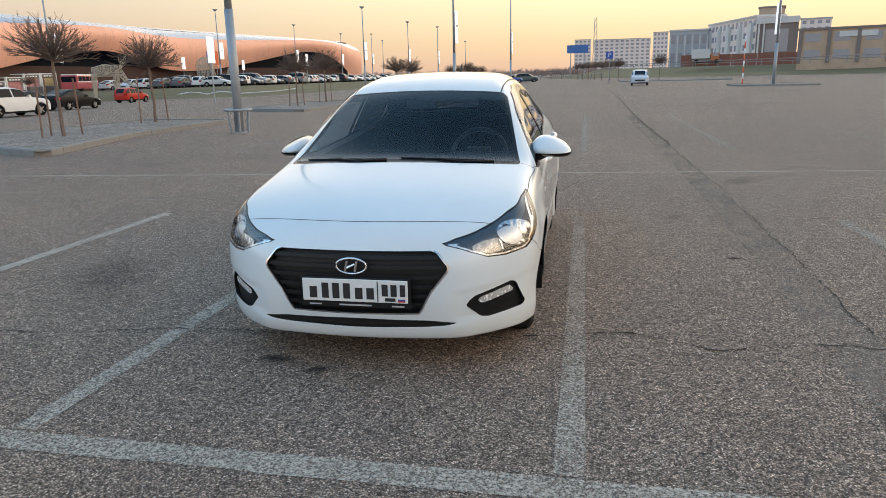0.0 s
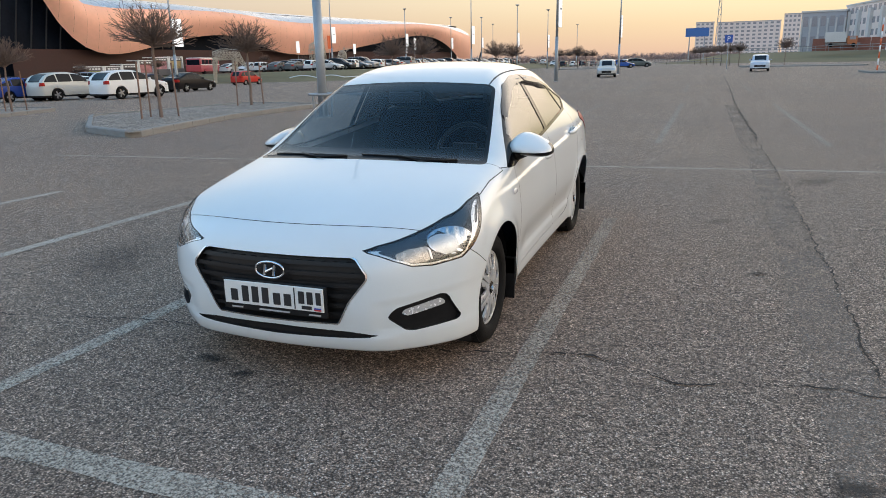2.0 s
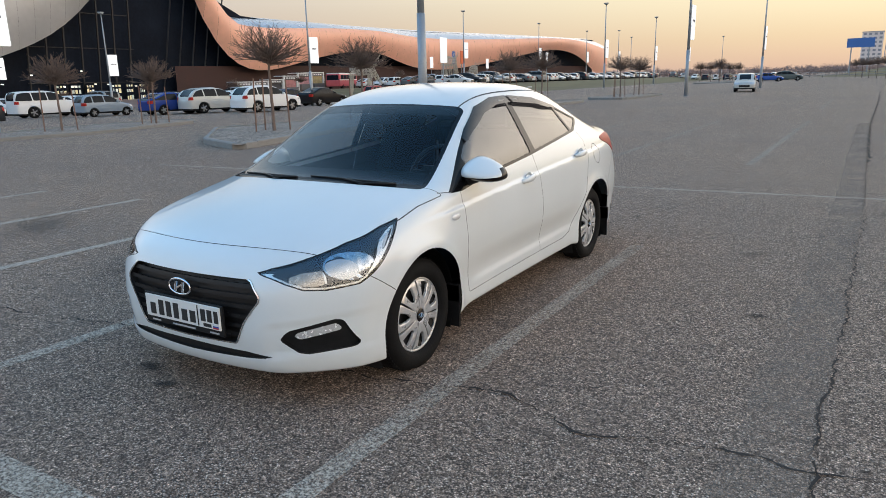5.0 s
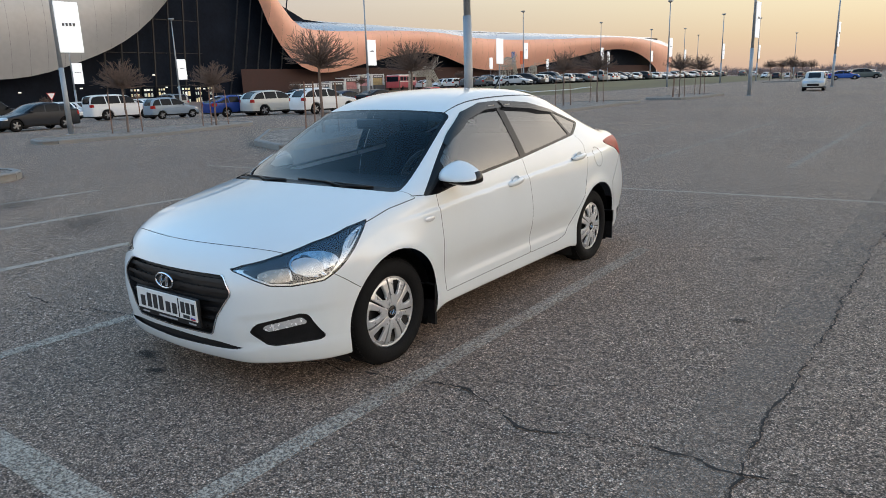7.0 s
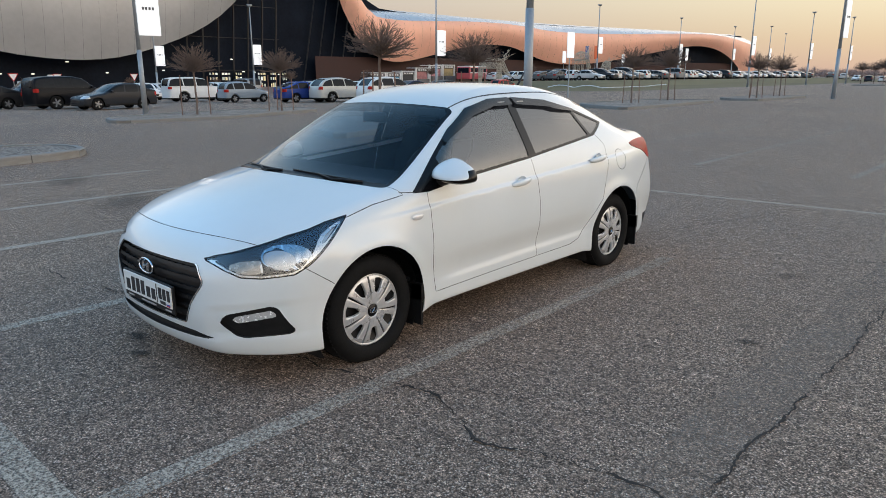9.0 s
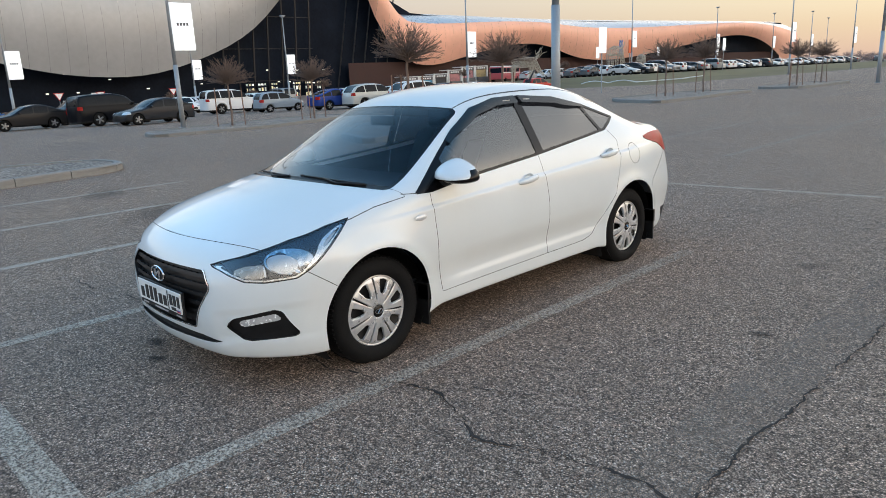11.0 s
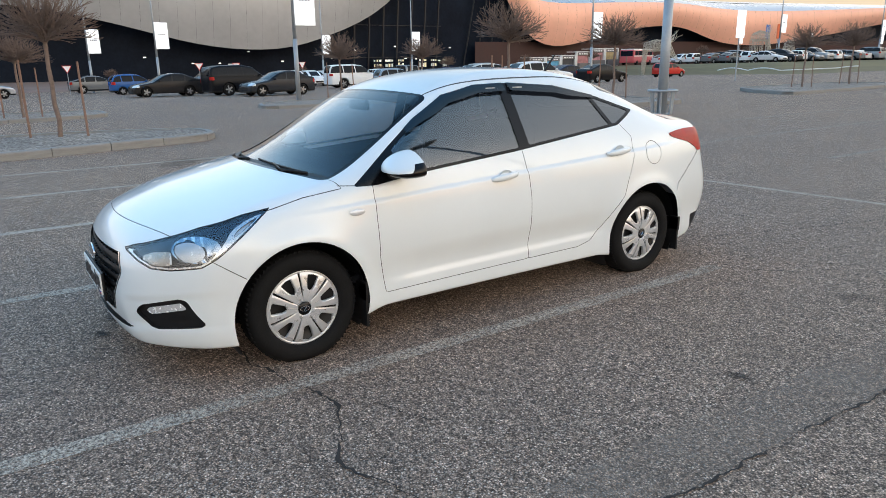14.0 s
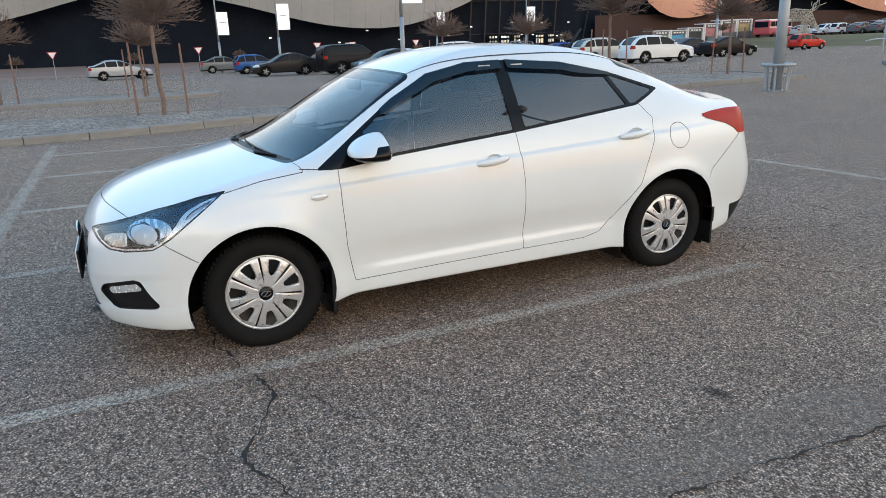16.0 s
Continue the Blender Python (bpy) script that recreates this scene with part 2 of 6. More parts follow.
for _m, _s in ((RUBBER, 0.15), (BLACK, 0.25), (GLOSSBLACK, 0.2), (GAP, 0.1), (FABRIC, 0.08), (LINING, 0.1), (REDLAMP, 0.2)):
    _m.node_tree.nodes["Principled BSDF"].inputs["Specular IOR Level"].default_value = _s

# ---- mesh helpers ----
def mesh_object(name, verts, faces, mat, parent=None, label="", smooth=True, normals=None):
    me = bpy.data.meshes.new(name)
    me.from_pydata([tuple(v) for v in verts], [], [tuple(f) for f in faces])
    me.materials.append(mat)
    me.update()
    if smooth:
        me.shade_smooth()
    if normals is not None:
        me.normals_split_custom_set_from_vertices([tuple(n) for n in normals])
    ob = new(name, me)
    if parent is not None:
        ob.parent = parent
    if label:
        ob["label"] = label
    return ob


def part(name, bm, material, parent=None, label="", smooth=False):
    """Links a bmesh as one mesh object under a thing or part."""
    me = bpy.data.meshes.new(name)
    bm.to_mesh(me)
    bm.free()
    me.materials.append(material)
    if smooth:
        me.shade_smooth()
    ob = new(name, me)
    if parent is not None:
        ob.parent = parent
    if label:
        ob["label"] = label
    return ob


def empty(name, m, label, category, group="", kind=""):
    ob = new(name)
    ob.matrix_world = m
    return tagged(ob, label, category, group, kind)


def add_box(bm, c, s, m=None, bevel=0.0):
    r = bmesh.ops.create_cube(bm, size=1.0)
    vs = r["verts"]
    bmesh.ops.scale(bm, vec=s, verts=vs)
    bmesh.ops.translate(bm, vec=c, verts=vs)
    if bevel:
        es = list({e for v in vs for e in v.link_edges})
        bmesh.ops.bevel(bm, geom=es, offset=bevel, segments=2, affect="EDGES", profile=0.5)
        vs = [v for v in bm.verts if v.is_valid][-24:] if m is None else vs
    if m is not None and not bevel:
        bmesh.ops.transform(bm, matrix=m, verts=vs)
    return vs


def box(name, c, s, mat, parent=None, label="", bevel=0.0):
    bm = bmesh.new()
    add_box(bm, c, s, None, bevel)
    return part(name, bm, mat, parent, label)


def add_cyl(bm, p, q, r1, r2=None, n=16, caps=True):
    """A tapered round bar from p to q."""
    p, q = Vector(p), Vector(q)
    d = q - p
    m = Matrix.Translation((p + q) / 2) @ d.to_track_quat("Z", "Y").to_matrix().to_4x4()
    bmesh.ops.create_cone(bm, cap_ends=caps, segments=n, radius1=r1, radius2=r1 if r2 is None else r2, depth=d.length, matrix=m)


def cyl(name, p, q, r1, mat, parent=None, r2=None, n=16, label=""):
    bm = bmesh.new()
    add_cyl(bm, p, q, r1, r2, n)
    return part(name, bm, mat, parent, label, smooth=n > 8)


def sweep(pts, r, n=8, closed=False):
    """One round tube along a line of points: verts, faces."""
    pts = [Vector(p) for p in pts]
    vs, fs, k = [], [], len(pts)
    for i, p in enumerate(pts):
        a, b = (pts[i - 1], pts[(i + 1) % k]) if closed else (pts[max(i - 1, 0)], pts[min(i + 1, k - 1)])
        q = (b - a).to_track_quat("Z", "Y")
        rr = r(i / max(1, k - 1)) if callable(r) else r
        vs += [tuple(p + q @ Vector((rr * math.cos(2 * math.pi * m / n), rr * math.sin(2 * math.pi * m / n), 0))) for m in range(n)]
    for i in range(k if closed else k - 1):
        j = (i + 1) % k
        fs += [(i * n + m, i * n + (m + 1) % n, j * n + (m + 1) % n, j * n + m) for m in range(n)]
    if not closed:
        fs += [tuple(range(n))[::-1], tuple((k - 1) * n + m for m in range(n))]
    return vs, fs


def lathe(profile, n=40, axis="y"):
    """Rings of (radius, along) turned about an axis: verts, faces."""
    vs, fs = [], []
    k = len(profile)
    for i in range(n):
        a = 2 * math.pi * i / n
        for r, h in profile:
            c, s = r * math.cos(a), r * math.sin(a)
            vs.append((c, h, s) if axis == "y" else (c, s, h))
    for i in range(n):
        j = (i + 1) % n
        for q in range(k - 1):
            fs.append((i * k + q, i * k + q + 1, j * k + q + 1, j * k + q))
    return vs, fs


def spline(xs, ys):
    """Natural cubic spline through a few points, straight beyond its ends."""
    xs, ys = np.array(xs, float), np.array(ys, float)
    n, h = len(xs), np.diff(xs)
    A, b = np.eye(n), np.zeros(n)
    for i in range(1, n - 1):
        A[i, i - 1:i + 2] = h[i - 1], 2 * (h[i - 1] + h[i]), h[i]
        b[i] = 3 * ((ys[i + 1] - ys[i]) / h[i] - (ys[i] - ys[i - 1]) / h[i - 1])
    c = np.linalg.solve(A, b)
    d = (c[1:] - c[:-1]) / (3 * h)
    bb = (ys[1:] - ys[:-1]) / h - h * (2 * c[:-1] + c[1:]) / 3
    end = bb[-1] + 2 * c[-2] * h[-1] + 3 * d[-1] * h[-1] ** 2

    def f(x):
        x = np.asarray(x, float)
        i = np.clip(np.searchsorted(xs, x) - 1, 0, n - 2)
        t = np.clip(x, xs[0], xs[-1]) - xs[i]
        v = ys[i] + t * (bb[i] + t * (c[i] + t * d[i]))
        return v + np.minimum(x - xs[0], 0) * bb[0] + np.maximum(x - xs[-1], 0) * end
    return f


def smax(a, b, k):
    h = np.clip(0.5 + 0.5 * (a - b) / k, 0, 1)
    return b + (a - b) * h + k * h * (1 - h)


def step01(x):
    t = np.clip(x, 0, 1)
    return t * t * (3 - 2 * t)


def poly_sd(pts, px, pz):
    """Signed distance to a closed outline, negative inside."""
    pts = np.array(pts, float)
    d, s = np.full(np.shape(px), 1e9), np.ones(np.shape(px))
    for i in range(len(pts)):
        a, b = pts[i], pts[i - 1]
        ex, ez = b - a
        wx, wz = px - a[0], pz - a[1]
        t = np.clip((wx * ex + wz * ez) / (ex * ex + ez * ez), 0, 1)
        d = np.minimum(d, (wx - ex * t) ** 2 + (wz - ez * t) ** 2)
        c1, c2, c3 = pz >= a[1], pz < b[1], ex * wz > ez * wx
        s = np.where((c1 & c2 & c3) | (~c1 & ~c2 & ~c3), -s, s)
    return s * np.sqrt(d)


class Shell:
    """A closed skin of a rounded solid F(x, y, z) < 0, which can be cut along lines into panels."""

    def __init__(self, F, lo=None, hi=None, h=0.0, like=None):
        self.F = F
        if like is not None:
            self.v, self.f, self.lab = like.v.copy(), list(like.f), list(like.lab)
            return
        ax = [np.arange(a, b + h, h) for a, b in zip(lo, hi)]
        X, Y, Z = np.meshgrid(*ax, indexing="ij")
        V = F(X, Y, Z)
        S = V < 0
        n = S.shape
        corners = [(i, j, k) for i in (0, 1) for j in (0, 1) for k in (0, 1)]
        cell = sum(S[i:n[0] - 1 + i, j:n[1] - 1 + j, k:n[2] - 1 + k].astype(int) for i, j, k in corners)
        act = (cell > 0) & (cell < 8)
        idx = np.full(cell.shape, -1)
        idx[act] = np.arange(act.sum())
        I, J, K = np.nonzero(act)
        P = np.stack([ax[0][I], ax[1][J], ax[2][K]], 1) + h / 2
        acc, cnt = np.zeros_like(P), np.zeros(len(P))
        for a in corners:
            for d in range(3):
                if a[d]:
                    continue
                b = list(a)
                b[d] = 1
                va, vb = V[I + a[0], J + a[1], K + a[2]], V[I + b[0], J + b[1], K + b[2]]
                m = (va < 0) != (vb < 0)
                t = np.where(m, va / np.where(m, va - vb, 1), 0)
                for e in range(3):
                    acc[m, e] += a[e] * h + (t[m] * h if e == d else 0)
                cnt[m] += 1
        self.v = P - h / 2 + acc / cnt[:, None]
        quads = []
        for d in range(3):
            sl = [slice(None)] * 3
            sl[d] = slice(0, n[d] - 1)
            s2 = list(sl)
            s2[d] = slice(1, n[d])
            ch = S[tuple(sl)] != S[tuple(s2)]
            i = np.stack(np.nonzero(ch), 1)
            e, f = [(1, 2), (2, 0), (0, 1)][d]
            ok = (i[:, e] > 0) & (i[:, f] > 0) & (i[:, e] < n[e] - 1) & (i[:, f] < n[f] - 1)
            i = i[ok]
            ins = S[i[:, 0], i[:, 1], i[:, 2]]
            def at(de, df):
                q = i.copy()
                q[:, e] += de
                q[:, f] += df
                return idx[q[:, 0], q[:, 1], q[:, 2]]
            q = np.stack([at(-1, -1), at(0, -1), at(0, 0), at(-1, 0)], 1)
            q[~ins] = q[~ins][:, ::-1]
            quads.append(q)
        self.f = [tuple(q) for q in np.concatenate(quads).tolist()]
        self.lab = ["body"] * len(self.f)
        self.settle(0, 4)

    def grad(self, p):
        e, g = 1e-4, np.empty_like(p)
        for d in range(3):
            a, b = p.copy(), p.copy()
            a[:, d] += e
            b[:, d] -= e
            g[:, d] = (self.F(*a.T) - self.F(*b.T)) / (2 * e)
        return g

    def settle(self, start, times):
        for _ in range(times):
            p = self.v[start:]
            g = self.grad(p)
            s = self.F(*p.T) / np.maximum((g * g).sum(1), 1e-3)
            self.v[start:] = p - g * np.clip(s, -0.03, 0.03)[:, None]

    def cut(self, f, inside, only=("body",), drop=False):
        """Splits the faces of the given labels along f = 0; those with f < 0 take the new label."""
        val = f(*self.v.T)
        val = np.where(np.abs(val) < 1e-5, 1e-5, val)
        neg = (val < 0).tolist()
        vl, start, made, nv = val.tolist(), len(self.v), {}, []
        faces, labs = [], []

        def mid(a, b):
            k = (a, b) if a < b else (b, a)
            if k not in made:
                t = vl[k[0]] / (vl[k[0]] - vl[k[1]])
                made[k] = start + len(nv)
                nv.append(self.v[k[0]] * (1 - t) + self.v[k[1]] * t)
            return made[k]
        for q, l in zip(self.f, self.lab):
            if l not in only:
                faces.append(q)
                labs.append(l)
                continue
            c = sum(neg[i] for i in q)
            if c == 0 or c == len(q):
                if c and drop:
                    continue
                faces.append(q)
                labs.append(inside if c else l)
                continue
            a, b = [], []
            for i, j in zip(q, q[1:] + q[:1]):
                (a if neg[i] else b).append(i)
                if neg[i] != neg[j]:
                    x = mid(i, j)
                    a.append(x)
                    b.append(x)
            if len(a) > 2 and not drop:
                faces.append(tuple(a))
                labs.append(inside)
            if len(b) > 2:
                faces.append(tuple(b))
                labs.append(l)
        self.f, self.lab = faces, labs
        if nv:
            self.v = np.concatenate([self.v, np.array(nv)])
            self.settle(start, 2)

    def slit(self, signed, limit, g, only=("body",)):
        """A panel gap of half-width g along signed = 0, where limit < 0."""
        for lb in only:
            self.cut(signed, "_" + lb, (lb,))
        both = tuple(only) + tuple("_" + lb for lb in only)
        self.cut(lambda x, y, z: np.maximum(np.abs(signed(x, y, z)) - g, limit(x, y, z)), "gap", both)
        self.lab = [lb[1:] if lb[0] == "_" else lb for lb in self.lab]

    def seam(self, pts, limit, g, only=("body",)):
        """A gap along an open line of the side view."""
        for (ax, az), (bx, bz) in zip(pts[:-1], pts[1:]):
            n = math.hypot(bx - ax, bz - az)
            ux, uz = (bx - ax) / n, (bz - az) / n
            self.slit(lambda x, y, z: (x - ax) * uz - (z - az) * ux,
                      lambda x, y, z: np.maximum(np.maximum(-((x - ax) * ux + (z - az) * uz), (x - ax) * ux + (z - az) * uz - n), limit(x, y, z)), g, only)

    def relabel(self, only, new_label, test):
        """Renames faces of a label by a test of their middle."""
        for n, (q, l) in enumerate(zip(self.f, self.lab)):
            if l == only and test(*self.v[list(q)].mean(0)):
                self.lab[n] = new_label

    def take(self, labels, offset=0.0):
        """Verts, faces and normals of the faces with these labels, moved out by offset."""
        ids, fs = {}, []
        for q, l in zip(self.f, self.lab):
            if l in labels:
                fs.append([ids.setdefault(i, len(ids)) for i in q])
        if not ids:
            return [], [], []
        p = self.v[list(ids)]
        g = self.grad(p)
        g = g / np.maximum(np.linalg.norm(g, axis=1), 1e-6)[:, None]
        o = offset(*p.T)[:, None] if callable(offset) else offset
        return p + g * o, fs, g

    def piece(self, name, labels, mat, parent, label="", offset=0.0, walls=False):
        """Links the faces of these labels as a part; walls close the step from a sunken part up to the skin."""
        v, f, g = self.take(labels, offset)
        if not len(f):
            return None
        if walls:
            flat = self.take(labels, 0.0)[0]
            once = {}
            for q in f:
                for a, b in zip(q, q[1:] + q[:1]):
                    k = (min(a, b), max(a, b))
                    once[k] = None if k in once else (a, b)
            rim = {}
            vs, fs = [tuple(p) for p in v], [list(q) for q in f]
            for e in once.values():
                if e:
                    q = []
                    for i in e:
                        for top in (False, True):
                            if (i, top) not in rim:
                                rim[i, top] = len(vs)
                                vs.append(tuple(flat[i] if top else v[i]))
                    fs.append([rim[e[0], False], rim[e[1], False], rim[e[1], True], rim[e[0], True]])
            return mesh_object(name, vs, fs, mat, parent, label, False)
        if "glass" in mat.name:
            # panes: merge the slivers along the cuts, so that reflections run smoothly
            cell, keep, to = {}, [], []
            for i, p in enumerate(v):
                k = tuple(int(round(c / 0.004)) for c in p)
                if k not in cell:
                    cell[k] = len(keep)
                    keep.append(i)
                to.append(cell[k])
            f = [list(dict.fromkeys(to[i] for i in q)) for q in f]
            f = [q for q in f if len(q) > 2]
            v, g = [v[i] for i in keep], [g[i] for i in keep]
        return mesh_object(name, v, f, mat, parent, label, True, g)

# ---- ground ----
def fall(x):
    """Height of the lot, which falls gently towards the mall."""
    return -0.012 * min(max(0.0, -x - 14.0), 75.0)


gx = [-2500, -1500, -700, -300, -150, -89, -64, -39, -14, 0, 14, 60, 200, 600, 1400, 2500]
gy = [-2500, -1200, -500, -150, -40, 0, 40, 90, 160, 300, 600, 1200, 2500]
ground = tagged(mesh_object("ground", [(x, y, fall(x)) for x in gx for y in gy],
                            [(a * 13 + b, (a + 1) * 13 + b, (a + 1) * 13 + b + 1, a * 13 + b + 1) for a in range(15) for b in range(12)], ASPHALT, smooth=False),
                "weathered grey asphalt of a large open car park", "ground", kind="structure")


def mound(x, y):
    """Height of the low grassed terrace on which the far cars stand."""
    return fall(x) + float(1.25 * step01(min((-36.5 - x) / 11, (y - 75) / 11)) * step01((x + 86) / 7) * step01((260 - y) / 20))


def road_line(p, q, w=0.11, mat=None, z=0.004):
    p, q = Vector((*p, 0)), Vector((*q, 0))
    d = (q - p)
    n = max(1, int(d.length / 0.25))
    s = Vector((-d.y, d.x, 0)).normalized() * (w / 2)
    v, f = [], []
    for i in range(n + 1):
        c = p + d * (i / n)
        j1, j2 = (noise.noise(c * 3.1) * 0.012, noise.noise(c * 3.3 + Vector((9, 2, 0))) * 0.012)
        v += [(c.x - s.x * (1 + j1 * 12), c.y - s.y * (1 + j1 * 12), z), (c.x + s.x * (1 + j2 * 12), c.y + s.y * (1 + j2 * 12), z)]
        if i:
            f.append((2 * i - 2, 2 * i - 1, 2 * i + 1, 2 * i))
    ob = mesh_object("painted_line", v, f, mat or LINE_WORN, smooth=False)
    return tagged(ob, "worn white painted parking line on asphalt", "road marking", "parking lines", "structure")


road_line((-10.2, 2.11), (2.6, 2.11), 0.135, LINE_FRESH)
for x, y in ((-8.9, 6.58), (-6.8, 6.70), (-4.66, 6.80), (-2.39, 6.86), (-0.09, 6.92), (2.38, 7.0)):
    road_line((x, 2.195), (x + 0.03, y), 0.115, LINE_MID if x > -1 else (LINE_FRESH if x > -3 else LINE_FAR))
road_line((-10.2, 9.55), (-5.5, 9.86), 0.085, LINE_FAR)
road_line((-5.45, 9.863), (3.2, 10.46), 0.085, LINE_FAR)
road_line((3.25, 10.463), (14, 11.1), 0.085, LINE_FAR)
for x in (-7.3, -4.9, -2.43, 0.0, 2.72, 5.75, 8.3):
    road_line((x, 13.2), (x + 0.12 * (x > -1), 24.8), 0.12, LINE_WORN)
    road_line((x, 33), (x, 43), 0.12, LINE_WORN)
road_line((-7.3, 18.8), (9, 19.6), 0.11, LINE_WORN, 0.006)

CRACK = plain("crack_shadow", (0.028, 0.023, 0.020), 1.0, 0, 0.5, 30)


def crack(pts, w=0.014, seed=1, z=0.0065):
    """A ragged open crack along a rough line."""
    rnd = random.Random(seed)
    fine = []
    for (ax, ay), (bx, by) in zip(pts[:-1], pts[1:]):
        n = max(3, int(math.hypot(bx - ax, by - ay) / 0.022))
        for i in range(n):
            t = i / n
            fine.append((ax + (bx - ax) * t, ay + (by - ay) * t))
    v, f = [], []
    ox = oy = 0.0
    for i, (x, y) in enumerate(fine):
        ox, oy = ox * 0.86 + rnd.uniform(-0.013, 0.013), oy * 0.86 + rnd.uniform(-0.013, 0.013)
        nx, ny = fine[min(i + 1, len(fine) - 1)][0] - fine[max(i - 1, 0)][0], fine[min(i + 1, len(fine) - 1)][1] - fine[max(i - 1, 0)][1]
        ln = math.hypot(nx, ny) or 1
        ww = w * (0.30 + 0.95 * rnd.random()) * (0.30 if noise.noise(Vector((x * 3.1, y * 3.1, seed))) < -0.12 else 1.0)
        v += [(x + ox - ny / ln * ww / 2, y + oy + nx / ln * ww / 2, z), (x + ox + ny / ln * ww / 2, y + oy - nx / ln * ww / 2, z)]
        if i:
            f.append((2 * i - 2, 2 * i - 1, 2 * i + 1, 2 * i))
    return tagged(mesh_object("crack", v, f, CRACK, smooth=False), "ragged dark crack in the asphalt", "crack", "cracks", "structure")


crack([(-0.40, 3.53), (-0.12, 3.575), (0.05, 3.655), (0.26, 3.68), (0.42, 3.60), (0.64, 3.50), (0.78, 3.53), (0.93, 3.595), (1.16, 3.61), (1.31, 3.61), (1.53, 3.63), (2.2, 3.74), (3.4, 3.68)], 0.019, 3)
crack([(1.95, 37), (1.70, 24.2), (1.66, 15.5), (1.66, 10.6), (1.62, 8.0), (1.60, 6.6), (1.60, 6.1), (1.55, 4.7), (1.53, 4.1), (1.52, 3.6), (1.50, 2.4), (1.56, 0.5)], 0.013, 5)
crack([(2.3, 60), (1.98, 37), (1.71, 24.2), (1.675, 14.0)], 0.045, 25, 0.0078)
crack([(-1.2, 7.0), (-0.65, 7.63), (-0.27, 8.7), (0.05, 9.75), (0.5, 10.5)], 0.010, 15)
crack([(1.58, 6.95), (1.9, 6.9), (2.37, 7.12), (3.4, 7.0)], 0.012, 7)
crack([(0.08, 3.66), (0.32, 3.86), (0.52, 3.93), (0.80, 4.20)], 0.006, 8)
crack([(-3.6, 3.25), (-2.9, 3.3), (-2.4, 3.42), (-1.7, 3.45), (-1.2, 3.52), (-0.4, 3.54)], 0.012, 9)
crack([(0.15, 7.05), (0.5, 7.45), (1.0, 7.6), (1.5, 8.1), (2.6, 8.3)], 0.010, 10)
crack([(-8.5, 7.1), (-7, 7.3), (-5.5, 7.8), (-4, 7.6), (-2.6, 8.2)], 0.010, 11)
crack([(-2.6, 8.2), (-1.0, 8.6), (1.45, 8.5)], 0.008, 12)
crack([(-6.2, 2.6), (-6.0, 4.2), (-6.3, 6.0), (-6.1, 9.0)], 0.008, 13)
crack([(4.6, 4.0), (4.4, 8.0), (4.7, 14.0)], 0.012, 14)


def sealed_band(pts, w, z=0.0058):
    """A strip of smoother, greyer asphalt beside the long crack."""
    m, nt, p = nodes("sealed_asphalt")
    v = world_coords(nt)
    n1, n2 = noise_tex(nt, v, 2.2, 4), noise_tex(nt, v, 45, 3, 0.7)
    link(nt, ramp(nt, n2, [(0.3, (0.22, 0.172, 0.136)), (0.7, (0.42, 0.332, 0.268))]), p.inputs["Base Color"])
    link(nt, ramp(nt, calc(nt, "ADD", calc(nt, "MULTIPLY", n1, 0.55), calc(nt, "MULTIPLY", n2, 0.45)), [(0.36, (0, 0, 0)), (0.62, (0.42, 0.42, 0.42))]), p.inputs["Alpha"])
    p.inputs["Roughness"].default_value, p.inputs["Specular IOR Level"].default_value = 0.85, 0.2
    rnd = random.Random(31)
    vs, fs = [], []
    for (ax, ay), (bx, by) in zip(pts[:-1], pts[1:]):
        n = max(2, int(math.hypot(bx - ax, by - ay) / 0.15))
        for i in range(n):
            x, y = ax + (bx - ax) * i / n, ay + (by - ay) * i / n
            vs += [(x - w - rnd.uniform(-0.012, 0.012), y, z), (x + rnd.uniform(-0.008, 0.008), y, z)]
    for i in range(len(vs) // 2 - 1):
        fs.append((2 * i, 2 * i + 1, 2 * i + 3, 2 * i + 2))
    return tagged(mesh_object("sealed_strip", vs, fs, m, smooth=False), "smooth grey sealed strip in the asphalt beside a crack", "road surface", kind="structure")


sealed_band([(1.56, 0.5), (1.50, 2.4), (1.52, 3.6), (1.55, 4.7), (1.60, 6.1), (1.60, 6.6), (1.62, 8.0), (1.66, 10.6), (1.66, 15.5), (1.70, 24.2)], 0.30)


def stain_material(name, color, soft, grain=14):
    m, nt, p = nodes(name)
    v = coords(nt)
    g = nt.nodes.new("ShaderNodeTexGradient")
    g.gradient_type = "SPHERICAL"
    link(nt, v, g.inputs[0])
    wv = world_coords(nt)
    f = calc(nt, "ADD", calc(nt, "MULTIPLY", g.outputs["Fac"], 1.0), calc(nt, "MULTIPLY", calc(nt, "SUBTRACT", noise_tex(nt, wv, grain, 5, 0.7), 0.5), 1.1))
    link(nt, ramp(nt, f, [(0.25, (0, 0, 0)), (0.75, (soft, soft, soft))]), p.inputs["Alpha"])
    p.inputs["Base Color"].default_value = (*color, 1)
    p.inputs["Roughness"].default_value = 0.8
    return m


OIL = stain_material("oil_stain", (0.030, 0.026, 0.023), 0.7)
DAMP = stain_material("tar_stain", (0.035, 0.032, 0.03), 0.24, 6)


def stain(x, y, rx, ry, mat, turn=0, z=0.0085):
    v = [(math.cos(2 * math.pi * i / 24), math.sin(2 * math.pi * i / 24), 0) for i in range(24)]
    ob = mesh_object("oil_stain", v, [tuple(range(24))], mat, smooth=False)
    ob.matrix_world = pose(x, y, z, 0, 0, turn) @ Matrix.Diagonal((rx, ry, 1, 1))
    return tagged(ob, "dark oily stain soaked into the asphalt", "stain", "stains", "structure")


